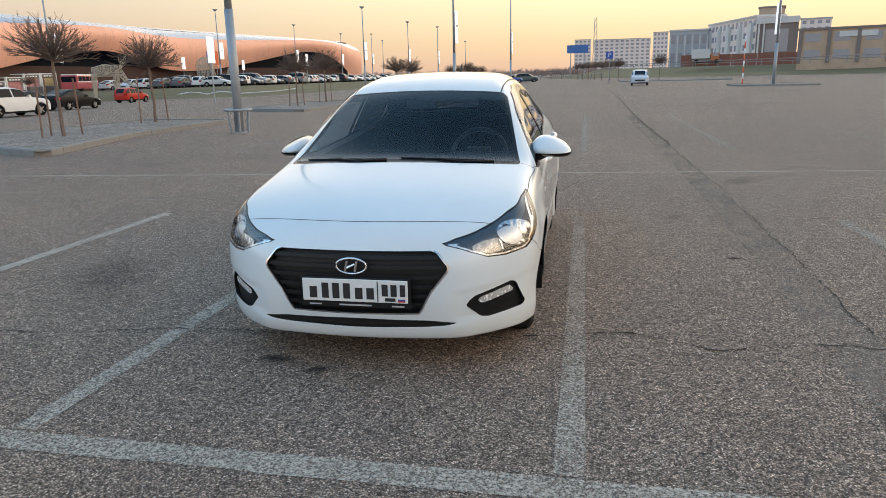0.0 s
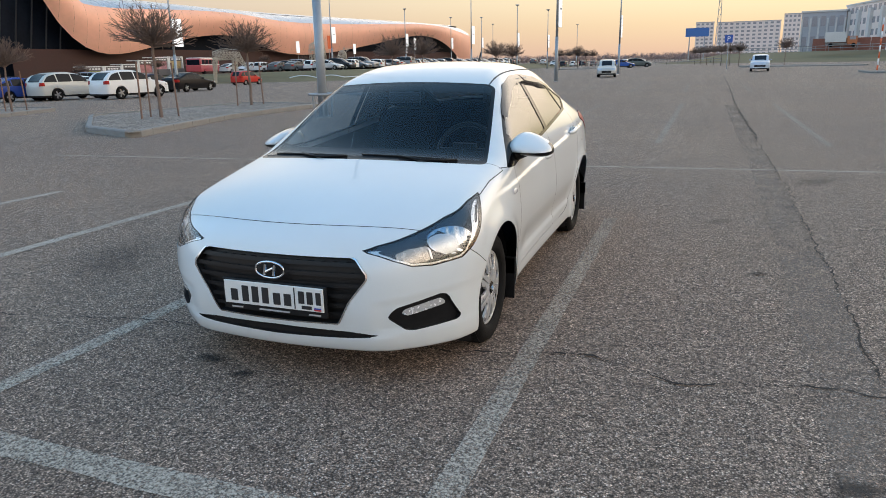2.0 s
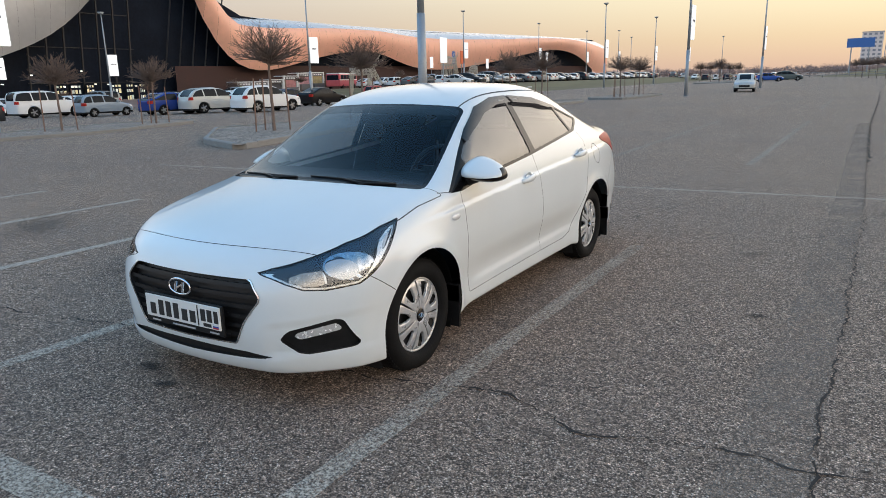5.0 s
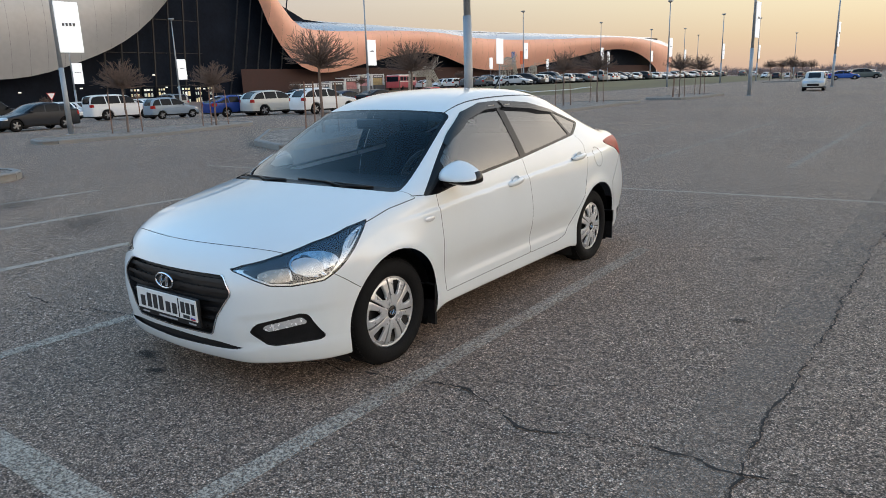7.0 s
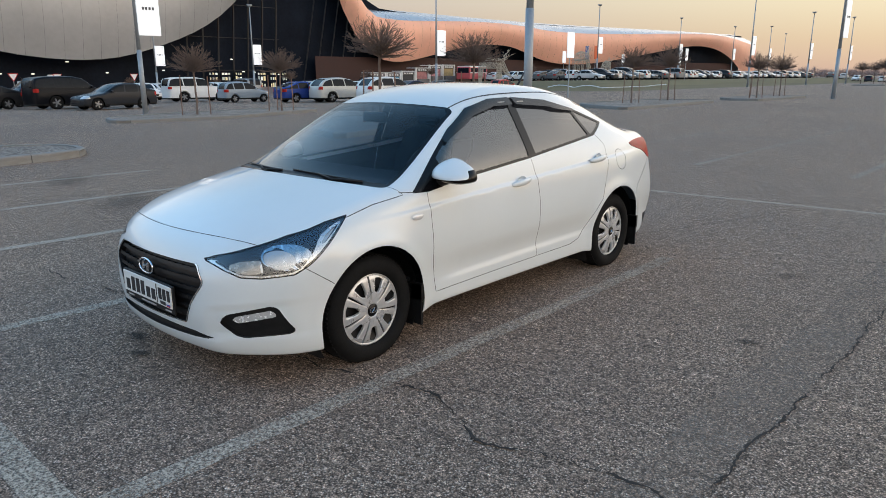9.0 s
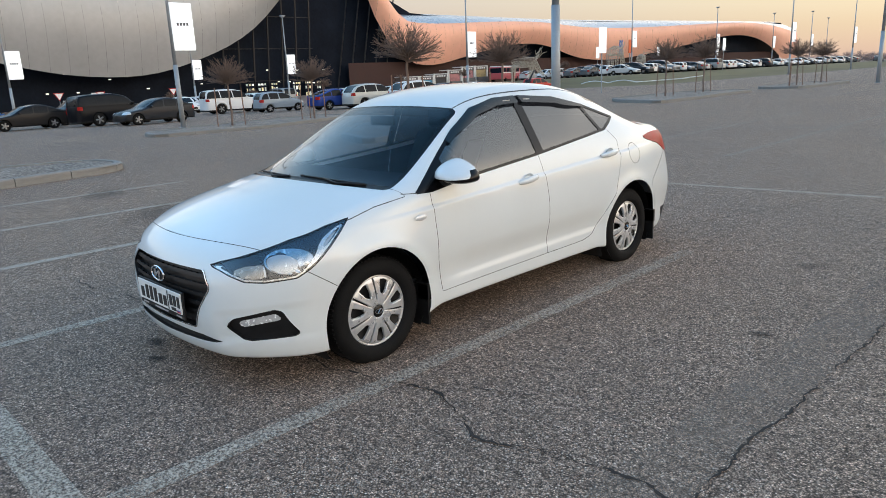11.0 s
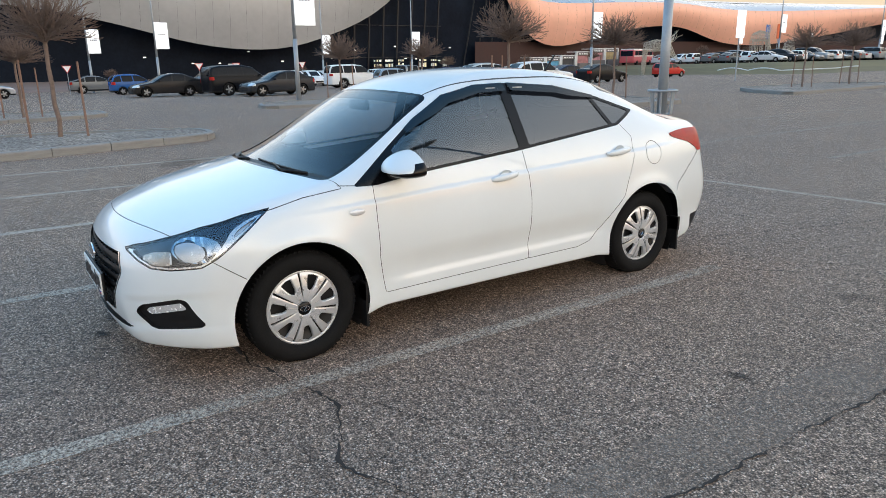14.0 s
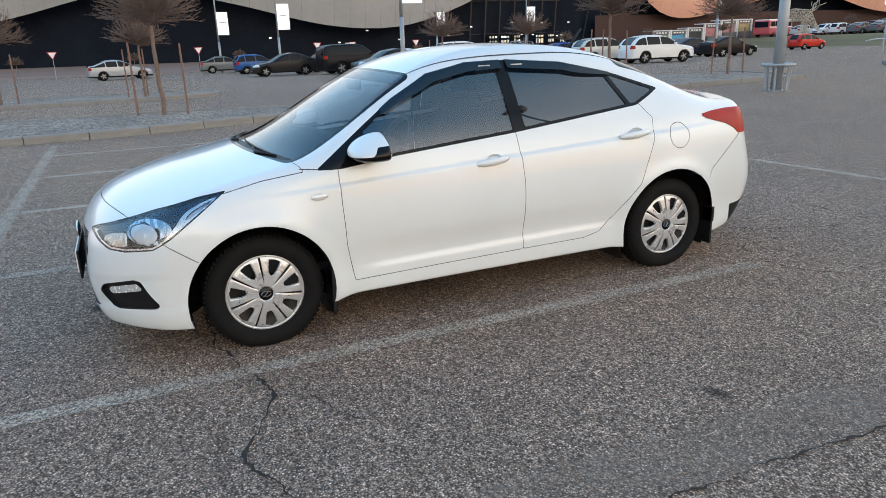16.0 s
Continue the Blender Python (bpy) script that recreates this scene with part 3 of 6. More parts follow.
for i, a in enumerate(((-1.62, 3.06, 0.16, 0.09, OIL), (1.11, 5.39, 0.09, 0.06, OIL), (1.25, 2.83, 0.15, 0.09, OIL), (-1.35, 2.95, 0.12, 0.07, OIL), 
                       (-0.6, 3.9, 0.5, 0.3, DAMP), (-3.6, 4.4, 0.5, 0.9, DAMP), (0.9, 7.0, 0.22, 0.12, DAMP), (-6.2, 5.0, 0.5, 1.1, DAMP), (2.0, 9.4, 0.6, 0.3, DAMP), (-8.6, 5.2, 0.5, 1.0, DAMP), (-1.2, 5.0, 0.55, 1.4, DAMP))):
    stain(*a, 7 * i, 0.0085 + 0.0006 * i)

# ---- the mall behind the car park ----
COPPER = plain("copper_cladding", (0.86, 0.46, 0.33), 0.45, 0.15, 0.10, 0.15)
BRONZE = plain("bronze_cladding", (0.435, 0.44, 0.445), 0.45, 0.3, 0.10, 0.15)
DARKGLASS = plain("dark_curtain_wall", (0.011, 0.015, 0.024), 0.4, 0, 0.3, 0.3)
DARKGLASS.node_tree.nodes["Principled BSDF"].inputs["Specular IOR Level"].default_value = 0.02
EAVES = plain("aluminium_eaves", (0.60, 0.60, 0.62), 0.28, 0.85, 0.08, 0.2)
MALL = empty("shopping_mall", pose(-82.1, 76.7, -0.62) @ Matrix.Scale(0.85, 4), "long low mall with wavy copper and grey cladding over dark glass", "building")
WALL_X = spline([-60, -30, -10, 18, 60, 100, 125, 150, 175, 200, 220, 234], [-118, -112, -107, -100, -98, -97, -97, -95.5, -90.5, -84.5, -81, -79])
LOW_EDGE = spline([-45, -20, -5.6, 1.9, 7, 13, 22, 29, 37.5, 43.5, 50, 61, 66], [6, 5.2, 7.5, 9.4, 10.0, 9.4, 7.4, 5.6, 4.6, 5.0, 6.8, 12.6, 17.5])
HIGH_EDGE = spline([80.5, 82.8, 85.4, 89.2, 93.5, 101.5, 110, 125, 132, 141, 150, 168, 187, 200, 210, 219, 225, 232], [18.5, 13.3, 9.4, 6.3, 5.1, 5.8, 7.4, 9.0, 8.5, 6.3, 5.2, 6.2, 8.9, 10.5, 10.2, 8.0, 5.2, 1.0])


def cladding(name, y0, y1, low, mat, step, top, label):
    ys = np.linspace(y0, y1, int((y1 - y0) / step))
    root = part(name, bmesh.new(), mat, MALL, label)
    for a, b in zip(ys[:-1], ys[1:]):
        v = []
        for y in (a + 0.008, b - 0.008):
            lo, hi = max(float(low(y)), 0.3), float(top(y))
            for k in range(13):
                t = k / 12
                z = lo + (hi - lo) * t
                out = 3.0 + 1.2 * math.sin(math.pi * t) - 6.5 * max(0.0, t - 0.72) ** 2 / 0.078
                v.append((float(WALL_X(y)) + out + 97, y - 90, z))
        mesh_object("cladding_panel", v[:10] + v[13:23], [(k, 10 + k, 11 + k, k + 1) for k in range(9)], mat, root)
        mesh_object("eaves_panel", v[9:13] + v[22:26], [(k, 4 + k, 5 + k, k + 1) for k in range(3)], EAVES, root)
    return root


cladding("grey_cladding", -60, 66, LOW_EDGE, BRONZE, 2.2, lambda y: 19.0 + 3 * step01((y - 48) / 16), "bronze-grey metal cladding with a wavy lower edge")
cladding("copper_cladding", 80.5, 234, HIGH_EDGE, COPPER, 2.2, lambda y: 15.0 + 9 * step01((90 - y) / 11), "copper metal cladding with a wavy lower edge")
v, f = [], []
for i, y in enumerate(np.linspace(-60, 234, 60)):
    v += [(float(WALL_X(y)) + 96, y - 90, 0), (float(WALL_X(y)) + 96, y - 90, 14.5 + 9.5 * math.exp(-((y - 70) / 18) ** 4))]
    if i:
        f.append((2 * i - 2, 2 * i, 2 * i + 1, 2 * i - 1))
mesh_object("glass_wall", v, f, DARKGLASS, MALL, "dark glass curtain wall", False)

# dark brick base under the copper, lit doors, mullions, stalls and the paved forecourt
BASEWALL = plain("dark_red_panel", (0.055, 0.026, 0.022), 0.8, 0, 0.2, 0.5)
v, f = [], []
for i, y in enumerate(np.linspace(78, 231, 50)):
    top = min(6.0, float(HIGH_EDGE(max(y, 92))) + 0.5)
    v += [(float(WALL_X(y)) + 97 + 0.8, y - 90, 0), (float(WALL_X(y)) + 97 + 0.8, y - 90, top)]
    if i:
        f.append((2 * i - 2, 2 * i, 2 * i + 1, 2 * i - 1))
mesh_object("base_wall", v, f, BASEWALL, MALL, "dark red lower wall", False)
MULLION = plain("mullion_steel", (0.014, 0.015, 0.019), 0.5, 0.1)
for i in range(12):
    y = 56 + 2.6 * i
    bm = bmesh.new()
    add_cyl(bm, (float(WALL_X(y)) + 97 - 0.6, y - 90 + (2 if i > 6 else -1), 0), (float(WALL_X(y)) + 97 + 0.4, y - 90 + (6 if i > 6 else 0), 22), 0.14, None, 4)
    part("mullion", bm, MULLION, MALL)
for k in range(4):
    box("transom", (-0.3 - 1.5, 70 - 90, 3.4 + 5.0 * k), (0.12, 30, 0.10), MULLION, MALL)
LOBBY = [glow("lit_lobby_" + n, c, k) for n, c, k in (("bright", (0.95, 0.95, 0.86), 0.30), ("warm", (0.9, 0.8, 0.5), 0.10), ("dim", (0.6, 0.65, 0.6), 0.04))]
rl = random.Random(12)
for y, w in ((59.0, 1.6), (61.2, 1.6), (63.4, 1.2), (67.6, 1.6), (69.8, 1.2), (72.0, 0.9)):
    x = float(WALL_X(y)) + 97 + 0.1
    win = box("lobby_window", (x, y - 90, 1.9), (0.15, w, 2.6), DARKGLASS, MALL, "lobby window with lamps lit inside")
    for k in range(3):
        for z in (1.0, 2.1, 2.85):
            hi = rl.uniform(0.35, 0.85) if z < 2.5 else 0.3
            box("lit_pane", (x + 0.09, y - 90 + w * (k - 1) / 3, z), (0.03, w * rl.uniform(0.12, 0.27), hi), LOBBY[rl.choice((0, 1, 1, 2, 2))], win)
rb = random.Random(4)
for i in range(14):
    y = rb.uniform(20, 78)
    box("lobby_lamp", (float(WALL_X(y)) + 97 + 0.05, y - 90, rb.uniform(2.5, 5.5)), (0.1, 0.35, 0.14), glow("lobby_lamp_glow", (1.0, 0.95, 0.85), 0.9), MALL)
PAVING = plain("reddish_paving", (0.27, 0.20, 0.175), 0.9, 0, 0.2, 0.8, 0, 0, "Generated")
v, f = [], []
for i, y in enumerate(np.linspace(-60, 224, 40)):
    wx, wy = 2 + 0.85 * (float(WALL_X(y)) - 2), 1.5 + 0.85 * (y - 1.5)
    v += [(wx + 12, wy, fall(wx + 12) + 0.006), (wx + 11.7, wy, fall(wx + 12) + 0.15), (wx - 1, wy, 0.05)]
    if i:
        f += [(3 * i - 3, 3 * i, 3 * i + 1, 3 * i - 2), (3 * i - 2, 3 * i + 1, 3 * i + 2, 3 * i - 1)]
tagged(mesh_object("pavement", v, f, PAVING, smooth=False), "reddish paved forecourt along the mall", "pavement", kind="structure")
FRAMEW = plain("stall_frame", (0.7, 0.7, 0.69), 0.5)
HEADER = plain("stall_header", (0.16, 0.15, 0.15), 0.6)
INKWHITE = plain("stall_lettering", (0.75, 0.75, 0.74), 0.6)
for i, c in enumerate(((0.30, 0.36, 0.12), (0.10, 0.33, 0.52), (0.05, 0.05, 0.055), (0.46, 0.20, 0.20), (0.50, 0.24, 0.25), (0.44, 0.33, 0.16))):
    y = 72.0 + 3.1 * i
    st = empty("market_stall", pose(-74.4, y, mound(-74.4, y) + 0.02), "white-framed market stall with a coloured poster panel by the mall", "stall", "market stalls")
    for dy in (-1.4, 1.4):
        box("stall_post", (0.1, dy, 1.35), (0.25, 0.24, 2.7), FRAMEW, st, "", 0.02)
    box("stall_roof", (-0.9, 0, 2.62), (2.0, 3.0, 0.12), FRAMEW, st, "", 0.02)
    sign = box("stall_header", (0.12, 0, 2.32), (0.12, 2.56, 0.42), HEADER, st)
    for k in range(4):
        box("lettering_bar", (0.19, -0.75 + 0.5 * k, 2.32), (0.02, 0.36 - 0.06 * (k % 2), 0.18), INKWHITE, sign)
    box("stall_panel", (-0.05, 0, 1.06), (0.12, 2.5, 2.0), plain("stall_poster", c, 0.6, 0, 0.45, 2), st, "printed poster panel", 0.01)
    box("stall_counter", (0.35, 0, 0.5), (0.5, 2.4, 0.9), HEADER, st, "", 0.02)
sv = empty("painted_kiosk", pose(-59.8, 21.7, fall(-59.8)) @ Matrix.Scale(0.52, 4), "white decorated kiosk with a red oval panel", "kiosk")
box("kiosk_body", (0, 0, 1.7), (2.4, 5.4, 3.0), FRAMEW, sv, "", 0.05)
box("kiosk_panel", (1.22, 0.3, 1.9), (0.05, 2.4, 0.9), plain("kiosk_red", (0.45, 0.10, 0.09), 0.5), sv, "", 0.02)
box("kiosk_sign", (0.4, -1.0, 3.5), (0.2, 1.0, 0.6), FRAMEW, sv)
box("kiosk_sign", (0.4, 1.6, 3.7), (0.2, 0.8, 1.0), FRAMEW, sv)
bus = empty("bus", pose(-70.4, 88.9, mound(-70.4, 88.9), 0, 0, 106), "red and white city bus standing by the mall", "bus")
BUSRED = paint_material("bus_red", (0.50, 0.07, 0.09))
box("bus_body", (0, 0, 0.88), (7.2, 2.3, 1.0), BUSRED, bus, "", 0.1)
box("bus_upper", (0, 0, 1.83), (7.15, 2.26, 0.9), BUSRED, bus, "", 0.14)
box("bus_roof", (0, 0, 2.32), (6.9, 2.1, 0.16), FRAMEW, bus, "", 0.06)
for sy in (-1.14, 1.14):
    for k in range(5):
        box("bus_window", (-2.55 + 1.25 * k, sy, 1.78), (1.05, 0.04, 0.62), DARKGLASS, bus)
    box("bus_stripe", (0, sy, 1.36), (7.0, 0.03, 0.12), FRAMEW, bus)
for sx in (-3.58, 3.58):
    box("bus_windscreen", (sx, 0, 1.72), (0.05, 1.9, 0.75), DARKGLASS, bus)
for k in (-2.3, 2.2):
    for sy in (-1.0, 1.0):
        cyl("bus_wheel", (k, sy - 0.15, 0.38), (k, sy + 0.15, 0.38), 0.38, RUBBER, bus, None, 20)

# ---- the white sedan ----
# Its own axes: x from the front axle towards the tail, y across, z up.
CAR = empty("white_sedan", pose(-1.138, 3.771, 0, 0, 0, 90) @ Matrix.Diagonal((1, 1.012, 1, 1)), "clean white four-door sedan parked nose-out in a marked bay", "car")

HOOD_Z = spline([-0.86, -0.78, -0.68, -0.5, -0.2, 0.03, 0.145, 0.295, 0.575, 0.88, 1.1, 1.35, 1.65, 2.0, 2.35, 2.7, 3.0, 3.2, 3.35, 3.6],
                [0.620, 0.697, 0.757, 0.826, 0.899, 0.944, 0.972, 1.035, 1.185, 1.335, 1.405, 1.448, 1.463, 1.445, 1.378, 1.262, 1.146, 1.092, 1.078, 1.05])
PLAN_W = spline([-0.9, -0.6, -0.3, 0.0, 0.5, 1.5, 2.3, 2.65, 3.0, 3.3, 3.6], [0.745, 0.828, 0.855, 0.862, 0.852, 0.848, 0.858, 0.862, 0.835, 0.79, 0.72])
SIDE_IN = spline([0.13, 0.20, 0.30, 0.38, 0.50, 0.62, 0.74, 0.84, 0.92, 1.0, 1.12, 1.25, 1.36, 1.47],
                 [0.050, 0.026, 0.020, 0.020, 0.006, 0.0, 0.010, 0.024, 0.046, 0.078, 0.140, 0.212, 0.283, 0.375])
NOSE_X = spline([0.13, 0.20, 0.28, 0.36, 0.47, 0.585, 0.66, 0.72, 0.78], [-0.735, -0.785, -0.808, -0.822, -0.822, -0.805, -0.775, -0.735, -0.67])
TAIL_X = spline([0.2, 0.3, 0.45, 0.62, 0.80, 0.98, 1.07, 1.12], [3.42, 3.51, 3.59, 3.58, 3.53, 3.49, 3.475, 3.45])


def car_shift(x, a):
    """How far the nose, hood and windscreen sweep back towards the sides."""
    return 0.17 * (a / 0.75) ** 2 * step01((1.7 - x) / 1.2) - 0.16 * (a / 0.75) ** 2 * step01((x - 1.9) / 0.9)


def car_solid(x, y, z):
    a = np.sqrt(y * y + 1e-8)
    u = x - car_shift(x, a)
    crown = 0.029 * (a / 0.6) ** 2 * (0.80 + 0.45 * step01((x - 0.6) / 0.8))
    slope = (HOOD_Z(u + 0.01) - HOOD_Z(u - 0.01)) / 0.02
    top = (z - HOOD_Z(u) + crown) / np.sqrt(1 + slope ** 2)
    w = PLAN_W(x) - SIDE_IN(z)
    w = w - 0.045 * step01((z - 0.64) / 0.22) * step01((0.45 - x) / 0.6)
    lift = 0.78 + 0.048 * x
    along = step01((x + 0.1) / 0.5) * step01((3.2 - x) / 0.6)
    w = w - 0.011 * step01((z - lift + 0.012) / 0.026) * along
    ledge = 0.318 + 0.014 * x
    w = w - 0.010 * step01((z - ledge) / 0.045) * step01((ledge + 0.20 - z) / 0.14) * step01((x - 0.45) / 0.25) * step01((2.25 - x) / 0.25)
    w = w - 0.16 * step01((z - 0.95) / 0.4) * step01((x - 1.9) / 1.5) - 0.03 * step01((z - 0.9) / 0.4) * step01((1.2 - x) / 1.0)
    arch = np.exp(-((np.sqrt(x ** 2 + (z - 0.29) ** 2) - 0.37) / 0.05) ** 2) + np.exp(-((np.sqrt((x - 2.6) ** 2 + (z - 0.29) ** 2) - 0.38) / 0.05) ** 2)
    side = (a - w - 0.010 * arch) / 1.06
    bow = 0.05 * (a / 0.5) ** 2 + 0.080 * np.maximum(a - 0.42, 0) ** 2 / 0.06
    nose = (NOSE_X(z) + bow - x) / np.sqrt(1 + (0.2 * a + np.maximum(a - 0.42, 0) * 2.7) ** 2)
    nose = nose - 0.007 * step01((0.278 - z) / 0.036) * step01((0.60 - a) / 0.10)
    nose = nose + 0.007 * step01((0.455 + 0.12 * (a - 0.6) - z) / 0.045) * step01((a - 0.45) / 0.08) * step01((z - 0.265) / 0.04)
    tail = (x - TAIL_X(z) + 0.12 * (a / 0.6) ** 2 + 0.02 * np.maximum(a - 0.5, 0) ** 2 / 0.05) / np.sqrt(1 + (0.3 * a) ** 2)
    base = 0.174 + 0.034 * step01((x - 0.3) / 0.2) * step01((2.4 - x) / 0.3) + 0.07 * step01((x - 2.9) / 0.5) - z
    f = smax(side, top, 0.085)
    f = smax(f, nose, 0.055)
    f = smax(f, tail, 0.09)
    return smax(f, base, 0.018)


DLO = [(0.33, 0.885), (0.62, 1.075), (0.80, 1.19), (1.03, 1.305), (1.28, 1.355), (1.53, 1.362), (1.9, 1.335), (2.27, 1.255), (2.58, 1.155), (2.50, 1.12),
       (2.37, 1.07), (1.46, 0.975), (0.76, 0.918), (0.45, 0.882)]
FRONT_DOOR = [(0.43, 0.95), (0.43, 0.70), (0.44, 0.49), (0.475, 0.287), (1.505, 0.30), (1.51, 0.70), (1.485, 1.0)]
REAR_DOOR = [(1.485, 1.0), (1.51, 0.70), (1.505, 0.30), (1.93, 0.305), (2.04, 0.33), (2.15, 0.42), (2.33, 0.60), (2.44, 0.86), (2.46, 0.99), (2.36, 1.11)]
HEADLAMP = [(-0.740, 0.652), (-0.70, 0.676), (-0.60, 0.712), (-0.44, 0.763), (-0.25, 0.808), (-0.115, 0.828), (-0.205, 0.770), (-0.315, 0.698), (-0.41, 0.628), (-0.48, 0.588), (-0.60, 0.574), (-0.67, 0.580), (-0.71, 0.610)]
GRILLE = [(0, 0.626), (0.375, 0.626), (0.40, 0.616), (0.452, 0.552), (0.45, 0.534), (0.37, 0.430), (0.335, 0.36), (0.315, 0.325), (0, 0.322)]
FOG = [(0.532, 0.352), (0.548, 0.378), (0.572, 0.398), (0.728, 0.440), (0.747, 0.434), (0.757, 0.420), (0.792, 0.318), (0.790, 0.300), (0.776, 0.293), (0.630, 0.279), (0.595, 0.288)]
INTAKE = [(0, 0.292), (0.36, 0.284), (0.54, 0.263), (0.36, 0.252), (0, 0.245)]
TAILLAMP = [(2.85, 0.978), (2.96, 0.992), (3.10, 0.998), (3.7, 0.99), (3.7, 0.835), (3.19, 0.835), (3.15, 0.87), (3.08, 0.905), (2.98, 0.930), (2.90, 0.952)]


def screen_sd(x, y, z):
    a = np.abs(y)
    u = x - car_shift(x, a)
    w = 0.71 - 0.15 * (u - 0.07) / 0.8
    return smax(smax(u - 0.885, 0.045 - u, 0.05), smax(a - w, np.where(z > 0.86, -1.0, 1.0), 0.01), 0.05)


def rear_screen_sd(x, y, z):
    a = np.abs(y)
    u = x - car_shift(x, a)
    return np.maximum(smax(smax(u - 2.98, 2.36 - u, 0.04), a - (0.57 - 0.02 * (u - 2.3)), 0.06), np.where(z > 0.9, -1.0, 1.0))


def hood_sd(x, y, z):
    a = np.abs(y)
    u = x - car_shift(x, a)
    edge = np.interp(x, [-0.775, -0.60, -0.44, -0.25, -0.115, 0.05, 0.32], [0.610, 0.702, 0.753, 0.798, 0.818, 0.854, 0.888])
    return np.maximum(np.maximum(-0.685 - u, u - 0.070), edge - z)


def build_sedan():
    s = Shell(car_solid, (-0.94, -0.98, 0.10), (3.68, 0.98, 1.56), 0.0125)
    side = lambda y: np.where(np.abs(y) > 0.42, -1.0, 1.0)
    body = ("body",)
    # wheel openings go right through the skin
    s.cut(lambda x, y, z: np.maximum(np.hypot(x, z - 0.285) - 0.365, np.where(np.abs(y) > 0.5, -1.0, 1.0)), "none", body, True)
    s.cut(lambda x, y, z: np.maximum(np.hypot(x - 2.6, z - 0.285) - 0.378, np.where(np.abs(y) > 0.5, -1.0, 1.0)), "none", body, True)
    # windscreen, rear screen
    s.cut(screen_sd, "screen_edge", body)
    s.cut(lambda x, y, z: screen_sd(x, y, z) + 0.022, "screen", ("screen_edge",))
    s.cut(lambda x, y, z: np.maximum(screen_sd(x, y, z) + 0.02, (0.100 - (x - car_shift(x, np.abs(y))))*-1), "cowl", ("screen",))
    s.cut(lambda x, y, z: 0.765 - (x - car_shift(x, np.abs(y))), "sun_strip", ("screen",))
    s.cut(rear_screen_sd, "rear_edge", body)
    s.cut(lambda x, y, z: rear_screen_sd(x, y, z) + 0.02, "rear_screen", ("rear_edge",))
    # side windows with black surround
    dlo = lambda x, y, z: np.maximum(poly_sd(DLO, x, z) - 0.004, side(y))
    s.cut(dlo, "surround", body)
    s.cut(lambda x, y, z: np.maximum(np.maximum(poly_sd(DLO, x, z) + 0.013, side(y)), np.maximum(0.60 - x, x - (1.475 - 0.05 * (z - 1)))), "front_window", ("surround",))
    s.cut(lambda x, y, z: np.maximum(np.maximum(poly_sd(DLO, x, z) + 0.013, side(y)), np.maximum(1.555 - 0.05 * (z - 1) - x, x - (2.30 - 0.58 * (z - 1.07)))), "rear_window", ("surround",))
    s.cut(lambda x, y, z: np.maximum(np.maximum(poly_sd(DLO, x, z) + 0.013, side(y)), 2.335 - 0.58 * (z - 1.07) - x), "quarter_window", ("surround",))
    # front face
    front = lambda x: np.where(x < -0.3, -1.0, 1.0)
    s.cut(lambda x, y, z: np.maximum(poly_sd(HEADLAMP, x, z), np.where(np.abs(y) > 0.38, -1.0, 1.0)), "lamp_rim", body)
    s.cut(lambda x, y, z: np.maximum(poly_sd(HEADLAMP, x, z) + 0.003, np.where(np.abs(y) > 0.38, -1.0, 1.0)), "headlamp", ("lamp_rim",))
    s.cut(lambda x, y, z: np.maximum(poly_sd(GRILLE + [(-a, b) for a, b in GRILLE[-2:0:-1]], y, z) - 0.007, front(x)), "grille_trim", body)
    s.cut(lambda x, y, z: np.maximum(poly_sd(GRILLE + [(-a, b) for a, b in GRILLE[-2:0:-1]], y, z), front(x)), "grille", ("grille_trim",))
    s.relabel("grille_trim", "body", lambda x, y, z: (z > 0.621) & (np.abs(y) < 0.385))
    s.cut(lambda x, y, z: np.maximum(poly_sd(FOG, np.abs(y), z), front(x)), "fog", body)
    s.cut(lambda x, y, z: np.maximum(poly_sd(INTAKE + [(-a, b) for a, b in INTAKE[-2:0:-1]], y, z), front(x)), "intake", body)
    s.cut(lambda x, y, z: np.maximum(poly_sd(TAILLAMP, x, z), np.where(np.abs(y) > 0.40, -1.0, 1.0)), "taillamp", body)
    # panel gaps
    g = 0.0018
    skirt = lambda x, y, z: np.where(np.abs(y) > 0.5, -1.0, 1.0)
    s.slit(lambda x, y, z: poly_sd(FRONT_DOOR, x, z), skirt, g)
    s.slit(lambda x, y, z: poly_sd(REAR_DOOR, x, z), skirt, g)
    s.slit(hood_sd, lambda x, y, z: 0.6 - z, g)
    s.slit(lambda x, y, z: np.abs(y) - 0.520 + 0.012 * (x - 1.5) ** 2, lambda x, y, z: np.maximum(1.25 - z, np.maximum(0.93 - x, x - 2.45)), 0.0045)
    s.seam([(-0.455, 0.632), (-0.29, 0.515)], skirt, 0.002)
    s.seam([(3.22, 0.85), (2.93, 0.63), (2.90, 0.56)], skirt, 0.002)
    s.seam([(0.24, 0.893), (0.34, 0.886)], skirt, 0.002)
    s.slit(lambda x, y, z: np.hypot(x - 2.645, z - 0.868) - 0.078, lambda x, y, z: np.where(y < -0.5, -1.0, 1.0), 0.002)
    s.slit(lambda x, y, z: np.maximum(2.99 - (x - car_shift(x, np.abs(y))), np.abs(y) - 0.60), lambda x, y, z: 0.8 - z, 0.002)
    # panels
    s.cut(lambda x, y, z: np.maximum(poly_sd(FRONT_DOOR, x, z), skirt(x, y, z)), "front_door", body)
    s.cut(lambda x, y, z: np.maximum(poly_sd(REAR_DOOR, x, z), skirt(x, y, z)), "rear_door", body)
    s.cut(hood_sd, "hood", body)
